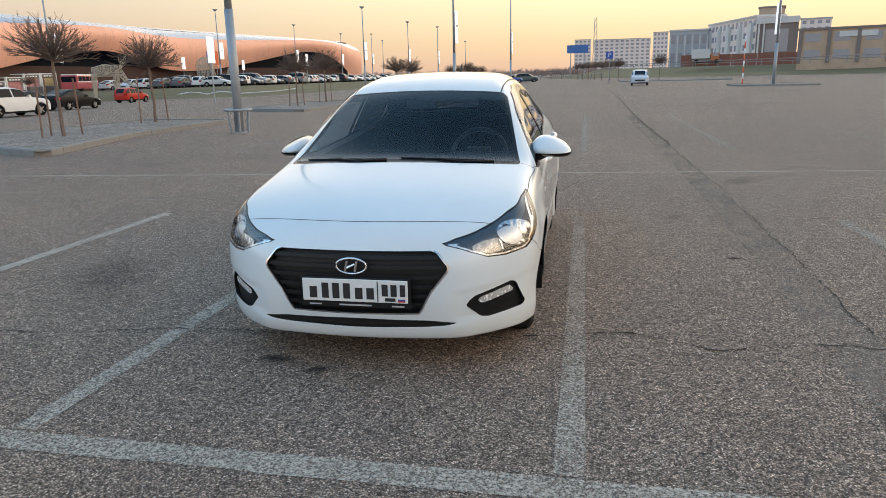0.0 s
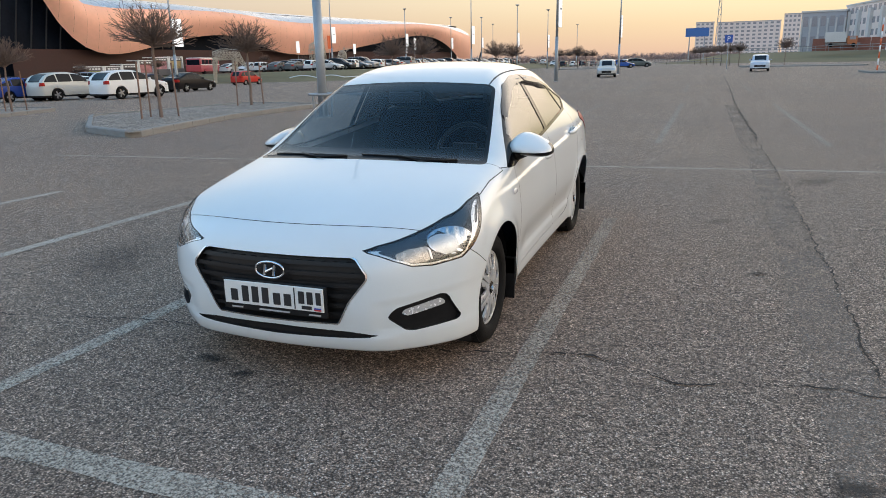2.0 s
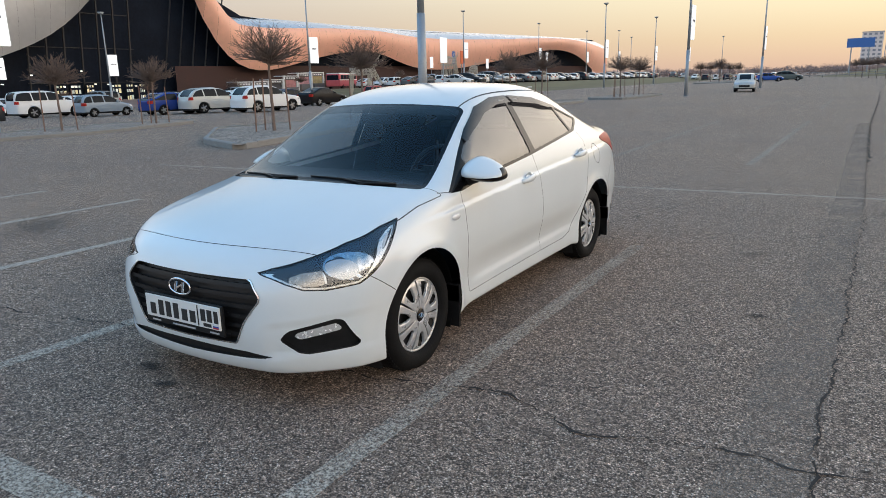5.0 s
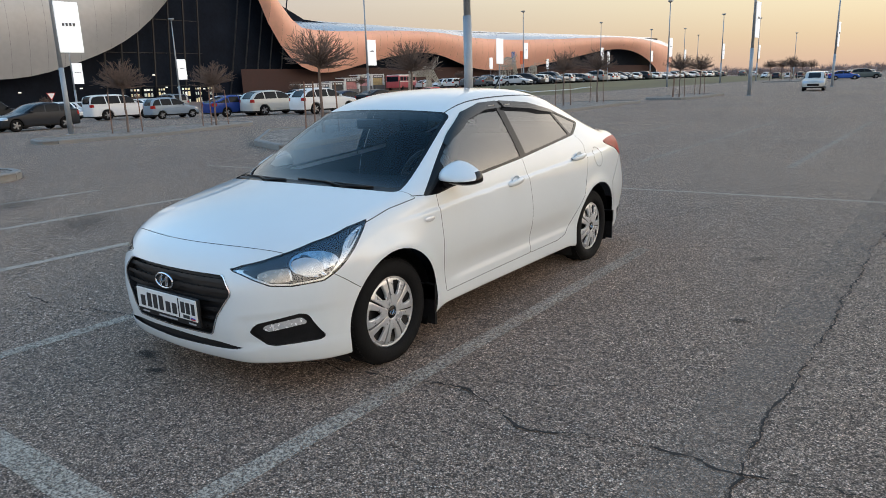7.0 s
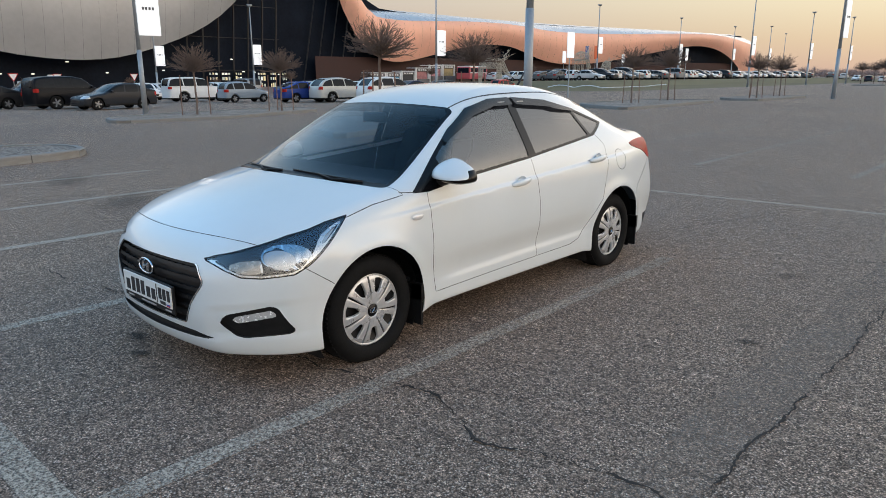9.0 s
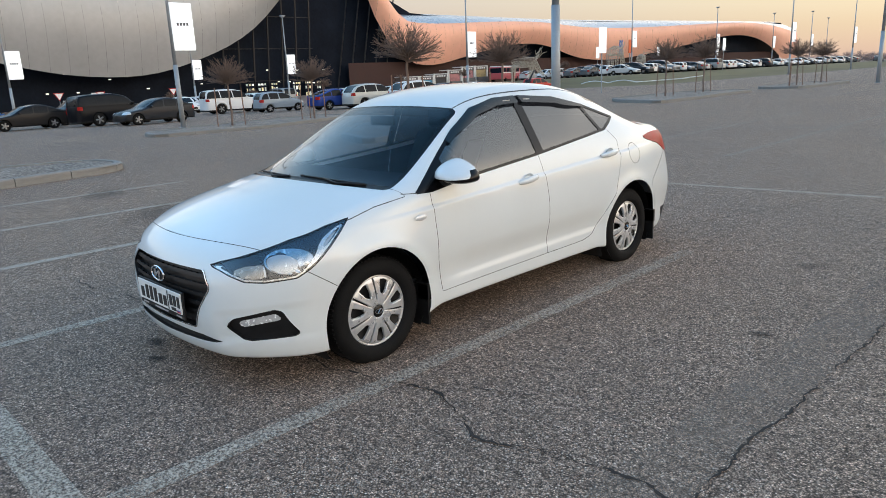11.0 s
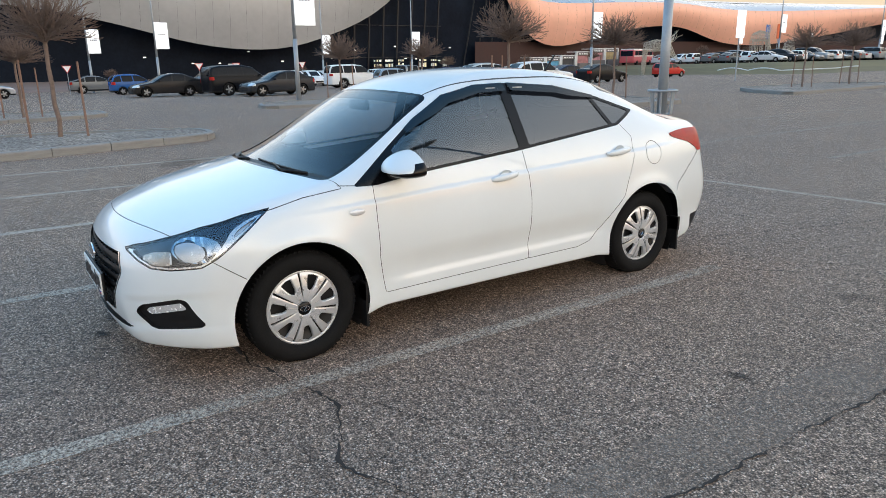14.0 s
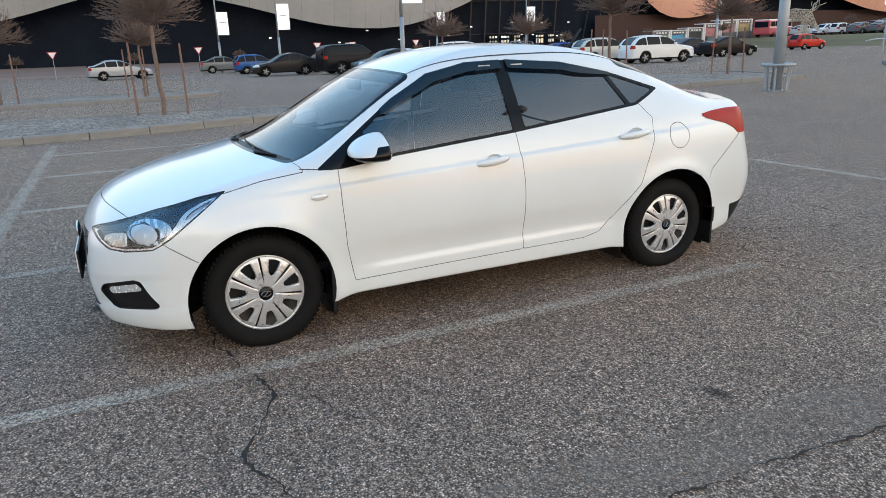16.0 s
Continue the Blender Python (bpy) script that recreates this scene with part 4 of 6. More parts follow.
    s.cut(lambda x, y, z: np.maximum(z - 0.215 - 0.06 * step01((x - 2.9) / 0.3), np.where((np.abs(y) > 0.72) | (x < -0.62 + 0.25 * y * y), 1.0, -1.0)), "underside", body)
    s.cut(lambda x, y, z: np.maximum(3.16 - x, z - 0.40 + 0.5 * np.maximum(np.abs(y) - 0.7, 0)), "rear_valance", body)
    s.cut(lambda x, y, z: np.maximum(x + 0.30 + 0.9 * (z - 0.5), -1.0), "front_bumper", body)
    s.cut(lambda x, y, z: np.maximum(2.93 - x + 0.9 * (z - 0.65), z - 1.0), "rear_bumper", body)
    for nm in ("front_window", "rear_window", "quarter_window", "front_door", "rear_door", "headlamp", "fog", "taillamp"):
        s.relabel(nm, nm + "_far", lambda x, y, z: y > 0)
    return s


SKIN = build_sedan()
SKIN.piece("body_shell", ("body",), WHITE, CAR)
SKIN.piece("hood", ("hood",), WHITE, CAR)
SKIN.piece("front_bumper", ("front_bumper",), WHITE, CAR)
SKIN.piece("rear_bumper", ("rear_bumper",), WHITE, CAR)
DOORS = {}
for nm in ("front_door", "rear_door", "front_door_far", "rear_door_far"):
    DOORS[nm] = SKIN.piece("door", (nm,), WHITE, CAR)
for nm, dr in (("front_window", "front_door"), ("rear_window", "rear_door"), ("quarter_window", "rear_door")):
    for far in ("", "_far"):
        SKIN.piece("door_window", (nm + far,), GLASS_SIDE if nm == "front_window" else GLASS_TINT, DOORS[dr + far], "", -0.004)
SKIN.piece("window_surround", ("surround",), GLOSSBLACK, CAR, "gloss black window surround")
ws = SKIN.piece("windscreen", ("screen",), GLASS_FRONT, CAR)
SKIN.piece("sun_strip", ("sun_strip",), GLASS_STRIP, ws, "dark tinted band along the top of the windscreen")
SKIN.piece("windscreen_edge", ("screen_edge",), GLOSSBLACK, CAR)
SKIN.piece("cowl", ("cowl",), BLACK, CAR)
SKIN.piece("rear_screen", ("rear_screen",), GLASS_TINT, CAR)
SKIN.piece("rear_screen_edge", ("rear_edge",), GLOSSBLACK, CAR)
SKIN.piece("panel_gap", ("gap",), GAP, CAR, "", -0.003)["kind"] = "stuff"
SKIN.piece("underbody", ("underside",), BLACK, CAR)
SKIN.piece("rear_valance", ("rear_valance",), BLACK, CAR)
SKIN.piece("intake", ("intake",), BLACK, CAR, "", -0.02, True)
SKIN.piece("grille_trim", ("grille_trim",), CHROME, CAR, "chrome grille surround", 0.003)
GRILLE_PART = SKIN.piece("grille", ("grille",), BLACK, CAR, "black mesh grille", -0.035, True)
for nm in ("taillamp", "taillamp_far"):
    SKIN.piece("tail_light", (nm,), REDLAMP, CAR, "red tail light", 0.004)
for sd in (-1, 1):
    SKIN.relabel("lamp_rim", "lamp_rim%d" % sd, lambda x, y, z: y * sd > 0)
    SKIN.piece("headlight_rim", ("lamp_rim%d" % sd,), BLACK, CAR)

LAMPLENS = plain("lamp_lens", (0.62, 0.63, 0.64), 0.22, 0.55, 0.15, 30)
# headlights: clear cover over a dark bucket with a reflector bowl, an inner turn lamp and a chrome blade
BUCKET = plain("lamp_bucket", (0.060, 0.064, 0.075), 0.22, 0.75, 0.3, 14)
BLADE = plain("satin_chrome", (0.82, 0.81, 0.80), 0.28, 0.75, 0.06, 20)
TURNLENS = plain("turn_lens", (0.52, 0.46, 0.40), 0.25, 0.6, 0.35, 34)
BLADE_EDGE = [(-0.462, 0.602), (-0.41, 0.630), (-0.315, 0.701), (-0.205, 0.773), (-0.122, 0.823), (-0.165, 0.814), (-0.245, 0.789), (-0.305, 0.764), (-0.340, 0.737), (-0.370, 0.700), (-0.410, 0.657), (-0.450, 0.618)]
BLADE_INSERT = [(-0.335, 0.712), (-0.300, 0.730), (-0.205, 0.786), (-0.160, 0.810), (-0.235, 0.782), (-0.290, 0.757), (-0.318, 0.735)]
TURN_EDGE = [(-0.700, 0.606), (-0.690, 0.640), (-0.650, 0.658), (-0.592, 0.664), (-0.588, 0.650), (-0.602, 0.600), (-0.640, 0.594)]
for nm, sg in (("headlamp", -1), ("headlamp_far", 1)):
    lamp = SKIN.piece("headlight", (nm,), GLASS_LAMP, CAR, "clear headlight with chrome bowl and blade")
    SKIN.piece("lamp_bucket", (nm,), BUCKET, lamp, "", lambda x, y, z: -0.004 - 0.040 * np.clip(-poly_sd(HEADLAMP, x, z) / 0.05, 0, 1))
    t = Shell(car_solid, like=SKIN)
    t.cut(lambda x, y, z: poly_sd(BLADE_EDGE, x, z), "blade", (nm,))
    t.cut(lambda x, y, z: poly_sd(BLADE_INSERT, x, z), "insert", ("blade",))
    t.piece("chrome_blade", ("blade",), BLADE, lamp, "", -0.012)
    t.piece("blade_insert", ("insert",), LAMPLENS, lamp, "", -0.020, False)
    t = Shell(car_solid, like=SKIN)
    t.cut(lambda x, y, z: poly_sd(TURN_EDGE, x, z), "turn", (nm,))
    t.piece("turn_lamp", ("turn",), TURNLENS, lamp, "", lambda x, y, z: -0.014 - 0.5 * np.clip(-poly_sd(TURN_EDGE, x, z), 0, 0.05))
    t.cut(lambda x, y, z: poly_sd([(-0.600, 0.602), (-0.594, 0.655), (-0.588, 0.655), (-0.592, 0.602)], x, z), "spine", (nm, "turn"))
    t.piece("turn_spine", ("spine",), BLADE, lamp, "", -0.010)
    # dished reflector; pale disc in its front half imitates the sky mirrored there
    t = Shell(car_solid, like=SKIN)
    oval = lambda x, z: np.hypot((x + 0.487) / 0.098, (z - 0.672 - 0.10 * (x + 0.487)) / 0.060)
    shield = lambda x, z: np.hypot((x + 0.520) / 0.058, (z - 0.664) / 0.049)
    t.cut(lambda x, y, z: (oval(x, z) - 1.0) * 0.07, "bowl", (nm,))
    t.cut(lambda x, y, z: (shield(x, z) - 1.0) * 0.05, "shield", ("bowl",))
    t.piece("reflector_bowl", ("bowl",), REFLECTOR, lamp, "", lambda x, y, z: -0.012 - 0.034 * np.clip(1 - oval(x, z) ** 2, 0, 1))
    t.piece("sky_reflection", ("shield",), LAMPLENS, lamp, "", lambda x, y, z: -0.024 + 0.014 * np.clip(1 - shield(x, z) ** 2, 0, 1))
    # bright line just inside the lower edge
    t = Shell(car_solid, like=SKIN)
    t.cut(lambda x, y, z: poly_sd(HEADLAMP, x, z) + 0.006, "in", (nm,))
    t.cut(lambda x, y, z: -poly_sd(HEADLAMP, x, z) - 0.014, "ring", ("in",))
    t.cut(lambda x, y, z: np.maximum(z - 0.655, np.maximum(x + 0.44, z - 0.60 - 0.55 * np.abs(x + 0.60))), "bar", ("ring",))
    t.piece("lens_bar", ("bar",), BLADE, lamp, "", -0.006)

# grille slats and fins
for i, zc in enumerate((0.598, 0.550, 0.502, 0.454, 0.408, 0.364)):
    t = Shell(car_solid, like=SKIN)
    t.cut(lambda x, y, z: z - zc - 0.010, "g1", ("grille",))
    t.cut(lambda x, y, z: zc - 0.010 - z, "slat", ("g1",))
    t.piece("grille_slat", ("slat",), BLACK, GRILLE_PART, "", -0.010)
fin = bmesh.new()
for i in range(7):
    zc = 0.622 - 0.048 * i
    half = float(np.interp(zc, [0.33, 0.36, 0.435, 0.55, 0.57, 0.64], [0.30, 0.33, 0.36, 0.43, 0.43, 0.36]))
    n = int(half / 0.06)
    for k in range(-n, n + 1):
        y = k * 0.06 + (0.03 if i % 2 else 0)
        if abs(y) < half:
            add_box(fin, (float(NOSE_X(zc)) + 0.05 * (y / 0.5) ** 2 + 0.016, y, zc - 0.024), (0.014, 0.030, 0.007))
part("grille_mesh", fin, BLACK, GRILLE_PART)["kind"] = "stuff"

# fog lamp recesses
for nm, sg in (("fog", -1), ("fog_far", 1)):
    fog = SKIN.piece("fog_light_bezel", (nm,), BLACK, CAR, "black fog light recess", -0.022, True)
    t = Shell(car_solid, like=SKIN)
    t.cut(lambda x, y, z: poly_sd([(0.588, 0.362), (0.596, 0.380), (0.612, 0.388), (0.725, 0.416), (0.736, 0.412), (0.748, 0.388), (0.738, 0.382), (0.615, 0.352)], np.abs(y), z), "lens", (nm,))
    t.piece("fog_lens", ("lens",), plain("fog_reflector", (0.80, 0.80, 0.80), 0.25, 0.5, 0.25, 60), fog, "", -0.008)
    for zr in (0.345, 0.328, 0.311):
        t = Shell(car_solid, like=SKIN)
        t.cut(lambda x, y, z: np.maximum(np.abs(z - zr - 0.10 * (np.abs(y) - 0.7)) - 0.004, 0.035 + poly_sd(FOG, np.abs(y), z) * 1.0), "rib", (nm,))
        t.piece("fog_rib", ("rib",), BLACK, fog, "", -0.014)

# number plate: white board with dark bars in a black holder
plate = box("number_plate", (-0.842, -0.015, 0.442), (0.008, 0.52, 0.112), PLATEWHITE, CAR, "white number plate", 0.003)
box("plate_holder", (-0.832, -0.015, 0.430), (0.012, 0.545, 0.150), BLACK, plate, "", 0.004)
DARK = plain("dark_ink", (0.02, 0.02, 0.022), 0.5)
for y, w, h in ((0.205, 0.045, 0.056), (0.145, 0.042, 0.076), (0.092, 0.042, 0.076), (0.038, 0.042, 0.076), (-0.022, 0.045, 0.056), (-0.078, 0.045, 0.056), (-0.150, 0.036, 0.058), (-0.193, 0.036, 0.058), (-0.236, 0.030, 0.058)):
    zc = 0.430 + (0.018 if y < -0.1 else 0) + (h - 0.056) / 2
    box("bar", (-0.8475, y - 0.015, zc), (0.003, w * 0.8, h), DARK, plate)
box("bar", (-0.8475, -0.190, 0.403), (0.003, 0.05, 0.016), DARK, plate)
box("divider", (-0.8475, -0.130, 0.442), (0.003, 0.004, 0.10), DARK, plate)
for i, c in enumerate(((0.7, 0.7, 0.7), (0.03, 0.06, 0.35), (0.5, 0.03, 0.03))):
    box("flag_stripe", (-0.8475, -0.245, 0.410 - 0.007 * i), (0.003, 0.034, 0.007), plain("flag_ink", c, 0.5), plate)
GREYINK = plain("grey_ink", (0.45, 0.45, 0.45), 0.5)
for y, w in ((0.20, 0.06), (0.0, 0.16), (-0.21, 0.06)):
    box("holder_bar", (-0.8395, y - 0.015, 0.368), (0.003, w, 0.007), GREYINK, plate)

# badge: chrome oval with a slanted bar
vs, fs = sweep([(-0.828, 0.075 * math.cos(2 * math.pi * i / 40), 0.560 + 0.038 * math.sin(2 * math.pi * i / 40)) for i in range(40)], 0.0055, 8, True)
mesh_object("badge_ring", vs, fs, CHROME, CAR, "chrome oval badge ring")
badge = bmesh.new()
for y0, y1 in ((0.030, 0.018), (-0.018, -0.030)):
    add_cyl(badge, (-0.829, y0, 0.534), (-0.829, y1, 0.586), 0.0075, None, 8)
add_cyl(badge, (-0.829, 0.020, 0.550), (-0.829, -0.020, 0.570), 0.007, None, 8)
part("badge", badge, CHROME, CAR, "chrome oval badge")

# wheels
def wheel(x, sg):
    n, prof = 56, [(0.195, 0.055), (0.205, 0.078), (0.222, 0.090), (0.258, 0.092), (0.282, 0.082), (0.297, 0.062), (0.303, 0.03), (0.303, -0.03), (0.297, -0.062), (0.285, -0.085), (0.20, -0.09)]
    vs, fs = lathe([(r, -sg * -h) for r, h in prof], n, "y")
    root = new("wheel")
    root.parent = CAR
    root.location = (x + 0.012, sg * 0.715, 0.284)
    vs = [(a, b, max(c, -0.282)) for a, b, c in vs]
    mesh_object("tyre", vs, fs, RUBBER, root)
    tread = bmesh.new()
    for i in range(72):
        a = 2 * math.pi * i / 72
        for h in (-0.05, 0.05):
            if math.sin(a) > -0.9:
                add_box(tread, (0.2975 * math.cos(a), h, 0.2975 * math.sin(a)), (0.010, 0.03, 0.010))
    vs, fs = lathe([(0.197, sg * 0.066), (0.19, sg * 0.058), (0.12, sg * 0.045), (0.0, sg * 0.045)], 48, "y")
    mesh_object("rim", vs, fs, BLACK, root, "dark steel rim behind the cover")
    part("tread", tread, RUBBER, root)["kind"] = "stuff"
    # cover: seven broad spokes, each split by a slot, with a deep window between each two
    rs = [0.040, 0.060, 0.075, 0.090, 0.096, 0.101, 0.106, 0.120, 0.135, 0.150, 0.162, 0.170, 0.176, 0.180, 0.188, 0.197]
    hole = np.interp(rs, [0.096, 0.101, 0.106, 0.120, 0.150, 0.170, 0.176, 0.180], [0, 0.009, 0.013, 0.018, 0.024, 0.028, 0.026, 0.0])
    slot = np.interp(rs, [0.060, 0.075, 0.120, 0.192, 0.197], [0.0008, 0.0026, 0.0046, 0.0062, 0.0062])
    face = np.interp(rs, [0.040, 0.075, 0.120, 0.172, 0.197], [0.080, 0.0805, 0.079, 0.071, 0.061])
    pitch = 2 * math.pi / 7
    for i in range(7):
        cap = bmesh.new()
        mid_a = pitch * (i + 0.5) + 0.30
        for sd in (-1, 1):
            rows = []
            for r, hw, sw, d in zip(rs, hole, slot, face):
                a0, a1 = sw / r, pitch / 2 - max(hw, 0.0002) / r
                inner = 0.014 if hw > 0 else 0.0
                prof = [(a0, d - 0.012), (a0, d - 0.0015), (a0 + 0.16 * (a1 - a0), d), (a0 + 0.8 * (a1 - a0), d - 0.0005), (a1 - 0.0025 / r * (hw > 0), d - 0.003 * (hw > 0)), (a1, d - inner)]
                rows.append([cap.verts.new((r * math.cos(mid_a + sd * a), sg * h, r * math.sin(mid_a + sd * a))) for a, h in prof])
            for r0, r1 in zip(rows[:-1], rows[1:]):
                for k in range(5):
                    cap.faces.new((r0[k], r0[k + 1], r1[k + 1], r1[k]))
        bmesh.ops.recalc_face_normals(cap, faces=cap.faces)
        part("cover_spoke", cap, SILVER, root, "silver wheel cover spoke split by a slot")
    vs, fs = lathe([(0.186, sg * 0.060), (0.190, sg * 0.066), (0.198, sg * 0.066), (0.203, sg * 0.058)], 56, "y")
    mesh_object("cover_ring", vs, fs, SILVER, root)
    vs, fs = lathe([(0.066, sg * 0.062), (0.060, sg * 0.075), (0.05, sg * 0.079), (0.036, sg * 0.080), (0.036, sg * 0.076)], 32, "y")
    mesh_object("cover_hub", vs, fs, SILVER, root)
    vs, fs = lathe([(0.037, sg * 0.077), (0.03, sg * 0.083), (0.0, sg * 0.085)], 28, "y")
    mesh_object("centre_cap", vs, fs, GLOSSBLACK, root, "gloss black centre cap")
    em = bmesh.new()
    for i in range(20):
        a0, a1 = 2 * math.pi * i / 20, 2 * math.pi * (i + 1) / 20
        add_cyl(em, (0.024 * math.cos(a0), sg * 0.085, 0.013 * math.sin(a0)), (0.024 * math.cos(a1), sg * 0.085, 0.013 * math.sin(a1)), 0.002, None, 6)
    add_cyl(em, (-0.008, sg * 0.086, -0.009), (0.008, sg * 0.086, 0.009), 0.003, None, 6)
    part("cap_badge", em, CHROME, root)
    return root


for x in (0.0, 2.6):
    for sg in (-1, 1):
        wheel(x, sg)
        # dark liner inside the wheel opening, and the mud flap
        r = 0.366 if x == 0 else 0.379
        v, f = [], []
        for i in range(33):
            a = math.radians(-28 + 236 * i / 32)
            for rr, y in ((r, 0.79), (r + 0.012, 0.77), (r + 0.012, 0.42), (0.05, 0.42)):
                v.append((x + rr * math.cos(a), sg * y, 0.285 + rr * math.sin(a)))
            if i:
                for k in range(3):
                    f.append((4 * i - 4 + k, 4 * i - 3 + k, 4 * i + 1 + k, 4 * i + k))
        mesh_object("wheel_arch_liner", v, f, BLACK, CAR)
        bm = bmesh.new()
        add_box(bm, (x + r - 0.012, sg * 0.765, 0.235), (0.016, 0.14, 0.24))
        add_box(bm, (x + r - 0.010, sg * 0.800, 0.315), (0.020, 0.08, 0.10))
        part("mud_flap", bm, BLACK, CAR)

# door handles, mirrors, repeaters
for sg, far in ((-1, ""), (1, "_far")):
    for x0, z0, x1, z1, dr in ((1.205, 0.825, 1.42, 0.845, "front_door"), (2.185, 0.893, 2.415, 0.912, "rear_door")):
        bm = bmesh.new()
        n = 14
        for i in range(n + 1):
            t = i / n
            add = math.sin(math.pi * t) ** 0.5
            c = Vector((x0 + (x1 - x0) * t, sg * (0.812 + 0.030 * add), z0 + (z1 - z0) * t))
            w, hgt = 0.010 + 0.005 * add, 0.008 + 0.013 * add
            ring = [bm.verts.new(c + Vector((0, math.cos(a) * w, math.sin(a) * hgt))) for a in np.linspace(0, 2 * math.pi, 12, endpoint=False)]
            if i:
                for k in range(12):
                    bm.faces.new((prev[k], prev[(k + 1) % 12], ring[(k + 1) % 12], ring[k]))
            prev = ring
        bmesh.ops.recalc_face_normals(bm, faces=bm.faces)
        part("door_handle", bm, WHITE, DOORS[dr + far], "white door handle", True)
        vs, fs = lathe([(0.052, 0.0), (0.045, -0.006), (0.03, -0.012), (0.0, -0.014)], 24, "y")
        yy = sg * (float(PLAN_W(x0 + 0.1)) - float(SIDE_IN(z0)) - 0.004)
        mesh_object("handle_cup", [((x0 + x1) / 2 + 0.01 + a, yy + sg * b, (z0 + z1) / 2 + c * 0.75) for a, b, c in vs], fs, WHITE, DOORS[dr + far])

    def mirror_solid(x, y, z):
        a = np.abs(y)
        out = step01((a - 0.80) / 0.20)
        zc = 0.958 - 0.012 * out
        rx, ry = (x - 0.60) / 0.125, (a - 0.870) / 0.128
        rz = (z - zc) / np.where(z > zc, 0.098 - 0.034 * out - 0.22 * (0.62 - x), 0.036)
        q = (np.abs(rx) ** 2.3 + np.abs(ry) ** 2.5 + np.abs(rz) ** 2.2) ** (1 / 2.3)
        body_ = (q - 1) * 0.09
        return smax(body_, x - 0.665, 0.02)
    ms = Shell(mirror_solid, (0.44, min(sg * 0.73, sg * 1.05), 0.86), (0.78, max(sg * 0.73, sg * 1.05), 1.1), 0.012)
    ms.cut(lambda x, y, z: z - 0.951 - 0.04 * step01((np.abs(y) - 0.88) / 0.03) * step01((x - 0.56) / 0.04) - 0.05 * (x - 0.55), "under", ("body",))
    ms.cut(lambda x, y, z: 0.655 - x, "face", ("body", "under"))
    if sg > 0:
        ms.v = ms.v + np.array([0.085, -0.03, 0.0])
    mir = ms.piece("wing_mirror", ("body",), WHITE, CAR, "white wing mirror with black underside")
    ms.piece("mirror_base", ("under",), GLOSSBLACK, mir)
    ms.piece("mirror_glass", ("face",), CHROME, mir)
    bm = bmesh.new()
    add_cyl(bm, (0.61, sg * 0.84, 0.938), (0.54, sg * 0.74, 0.918), 0.026, 0.048, 12)
    part("mirror_arm", bm, BLACK, mir, "", True)
    vs, fs = lathe([(0.0, 0.006), (0.7, 0.005), (1.0, 0.0)], 20, "y")
    mesh_object("side_repeater", [(0.315 + a * 0.045, sg * (0.848 + b), 0.757 + c * 0.017) for a, b, c in vs], fs, plain("clear_lens", (0.74, 0.75, 0.77), 0.1, 0.2), CAR, "clear side repeater")

# smoked wind deflectors over the side windows
for x0, x1 in ((0.72, 1.50), (1.535, 2.24)):
    t = Shell(car_solid, like=SKIN)
    lbl = ("surround", "front_window", "rear_window", "quarter_window", "front_window_far", "rear_window_far", "quarter_window_far")
    low = lambda x: 0.050 - 0.030 * step01((1.0 - x) / 0.35) - 0.036 * step01((x - 1.95) / 0.35)
    t.cut(lambda x, y, z: np.maximum(-poly_sd(DLO, x, z) - low(x), np.maximum(np.maximum(x0 - x, x - x1), 1.075 + 0.05 * (x - 1) - z)), "visor", lbl)
    for sg in (-1, 1):
        t.relabel("visor", "visor%d" % sg, lambda x, y, z: y * sg > 0)
        t.piece("wind_deflector", ("visor%d" % sg,), SMOKE, CAR, "smoked plastic wind deflector", lambda x, y, z: 0.006 + 0.30 * np.clip(-poly_sd(DLO, x, z), 0, 0.08))

# small pale marks on the deflectors
for x in (1.39, 1.60):
    ys = np.linspace(0.4, 0.9, 251)
    yy = float(ys[np.argmin(np.abs(car_solid(np.full(251, x), -ys, np.full(251, 1.337))))])
    box("deflector_mark", (x, -yy - 0.016, 1.337), (0.075, 0.004, 0.011), GREYINK, CAR)

# wipers
for y0, y1 in ((-0.56, -0.02), (0.06, 0.60)):
    pts = []
    for i in range(13):
        y = y0 + (y1 - y0) * i / 12
        u = 0.080 + 0.03 * i / 12
        xx = u + float(car_shift(0.20, abs(y)))
        zz = float(HOOD_Z(u)) - 0.029 * (abs(y) / 0.6) ** 2 * 0.80 + 0.005
        pts.append((xx, y, zz))
    vs, fs = sweep(pts, lambda t: 0.0075 - 0.003 * t, 6)
    wp = mesh_object("wiper", vs, fs, BLACK, CAR)
    vs, fs = sweep([pts[0], (pts[4][0] - 0.035, pts[4][1], pts[4][2] - 0.005), (pts[7][0], pts[7][1], pts[7][2] + 0.003)], 0.006, 6)
    mesh_object("wiper_arm", vs, fs, BLACK, wp)
cyl("roof_antenna", (2.335, 0, 1.37), (2.474, 0, 1.533), 0.012, BLACK, CAR, 0.006, 10)

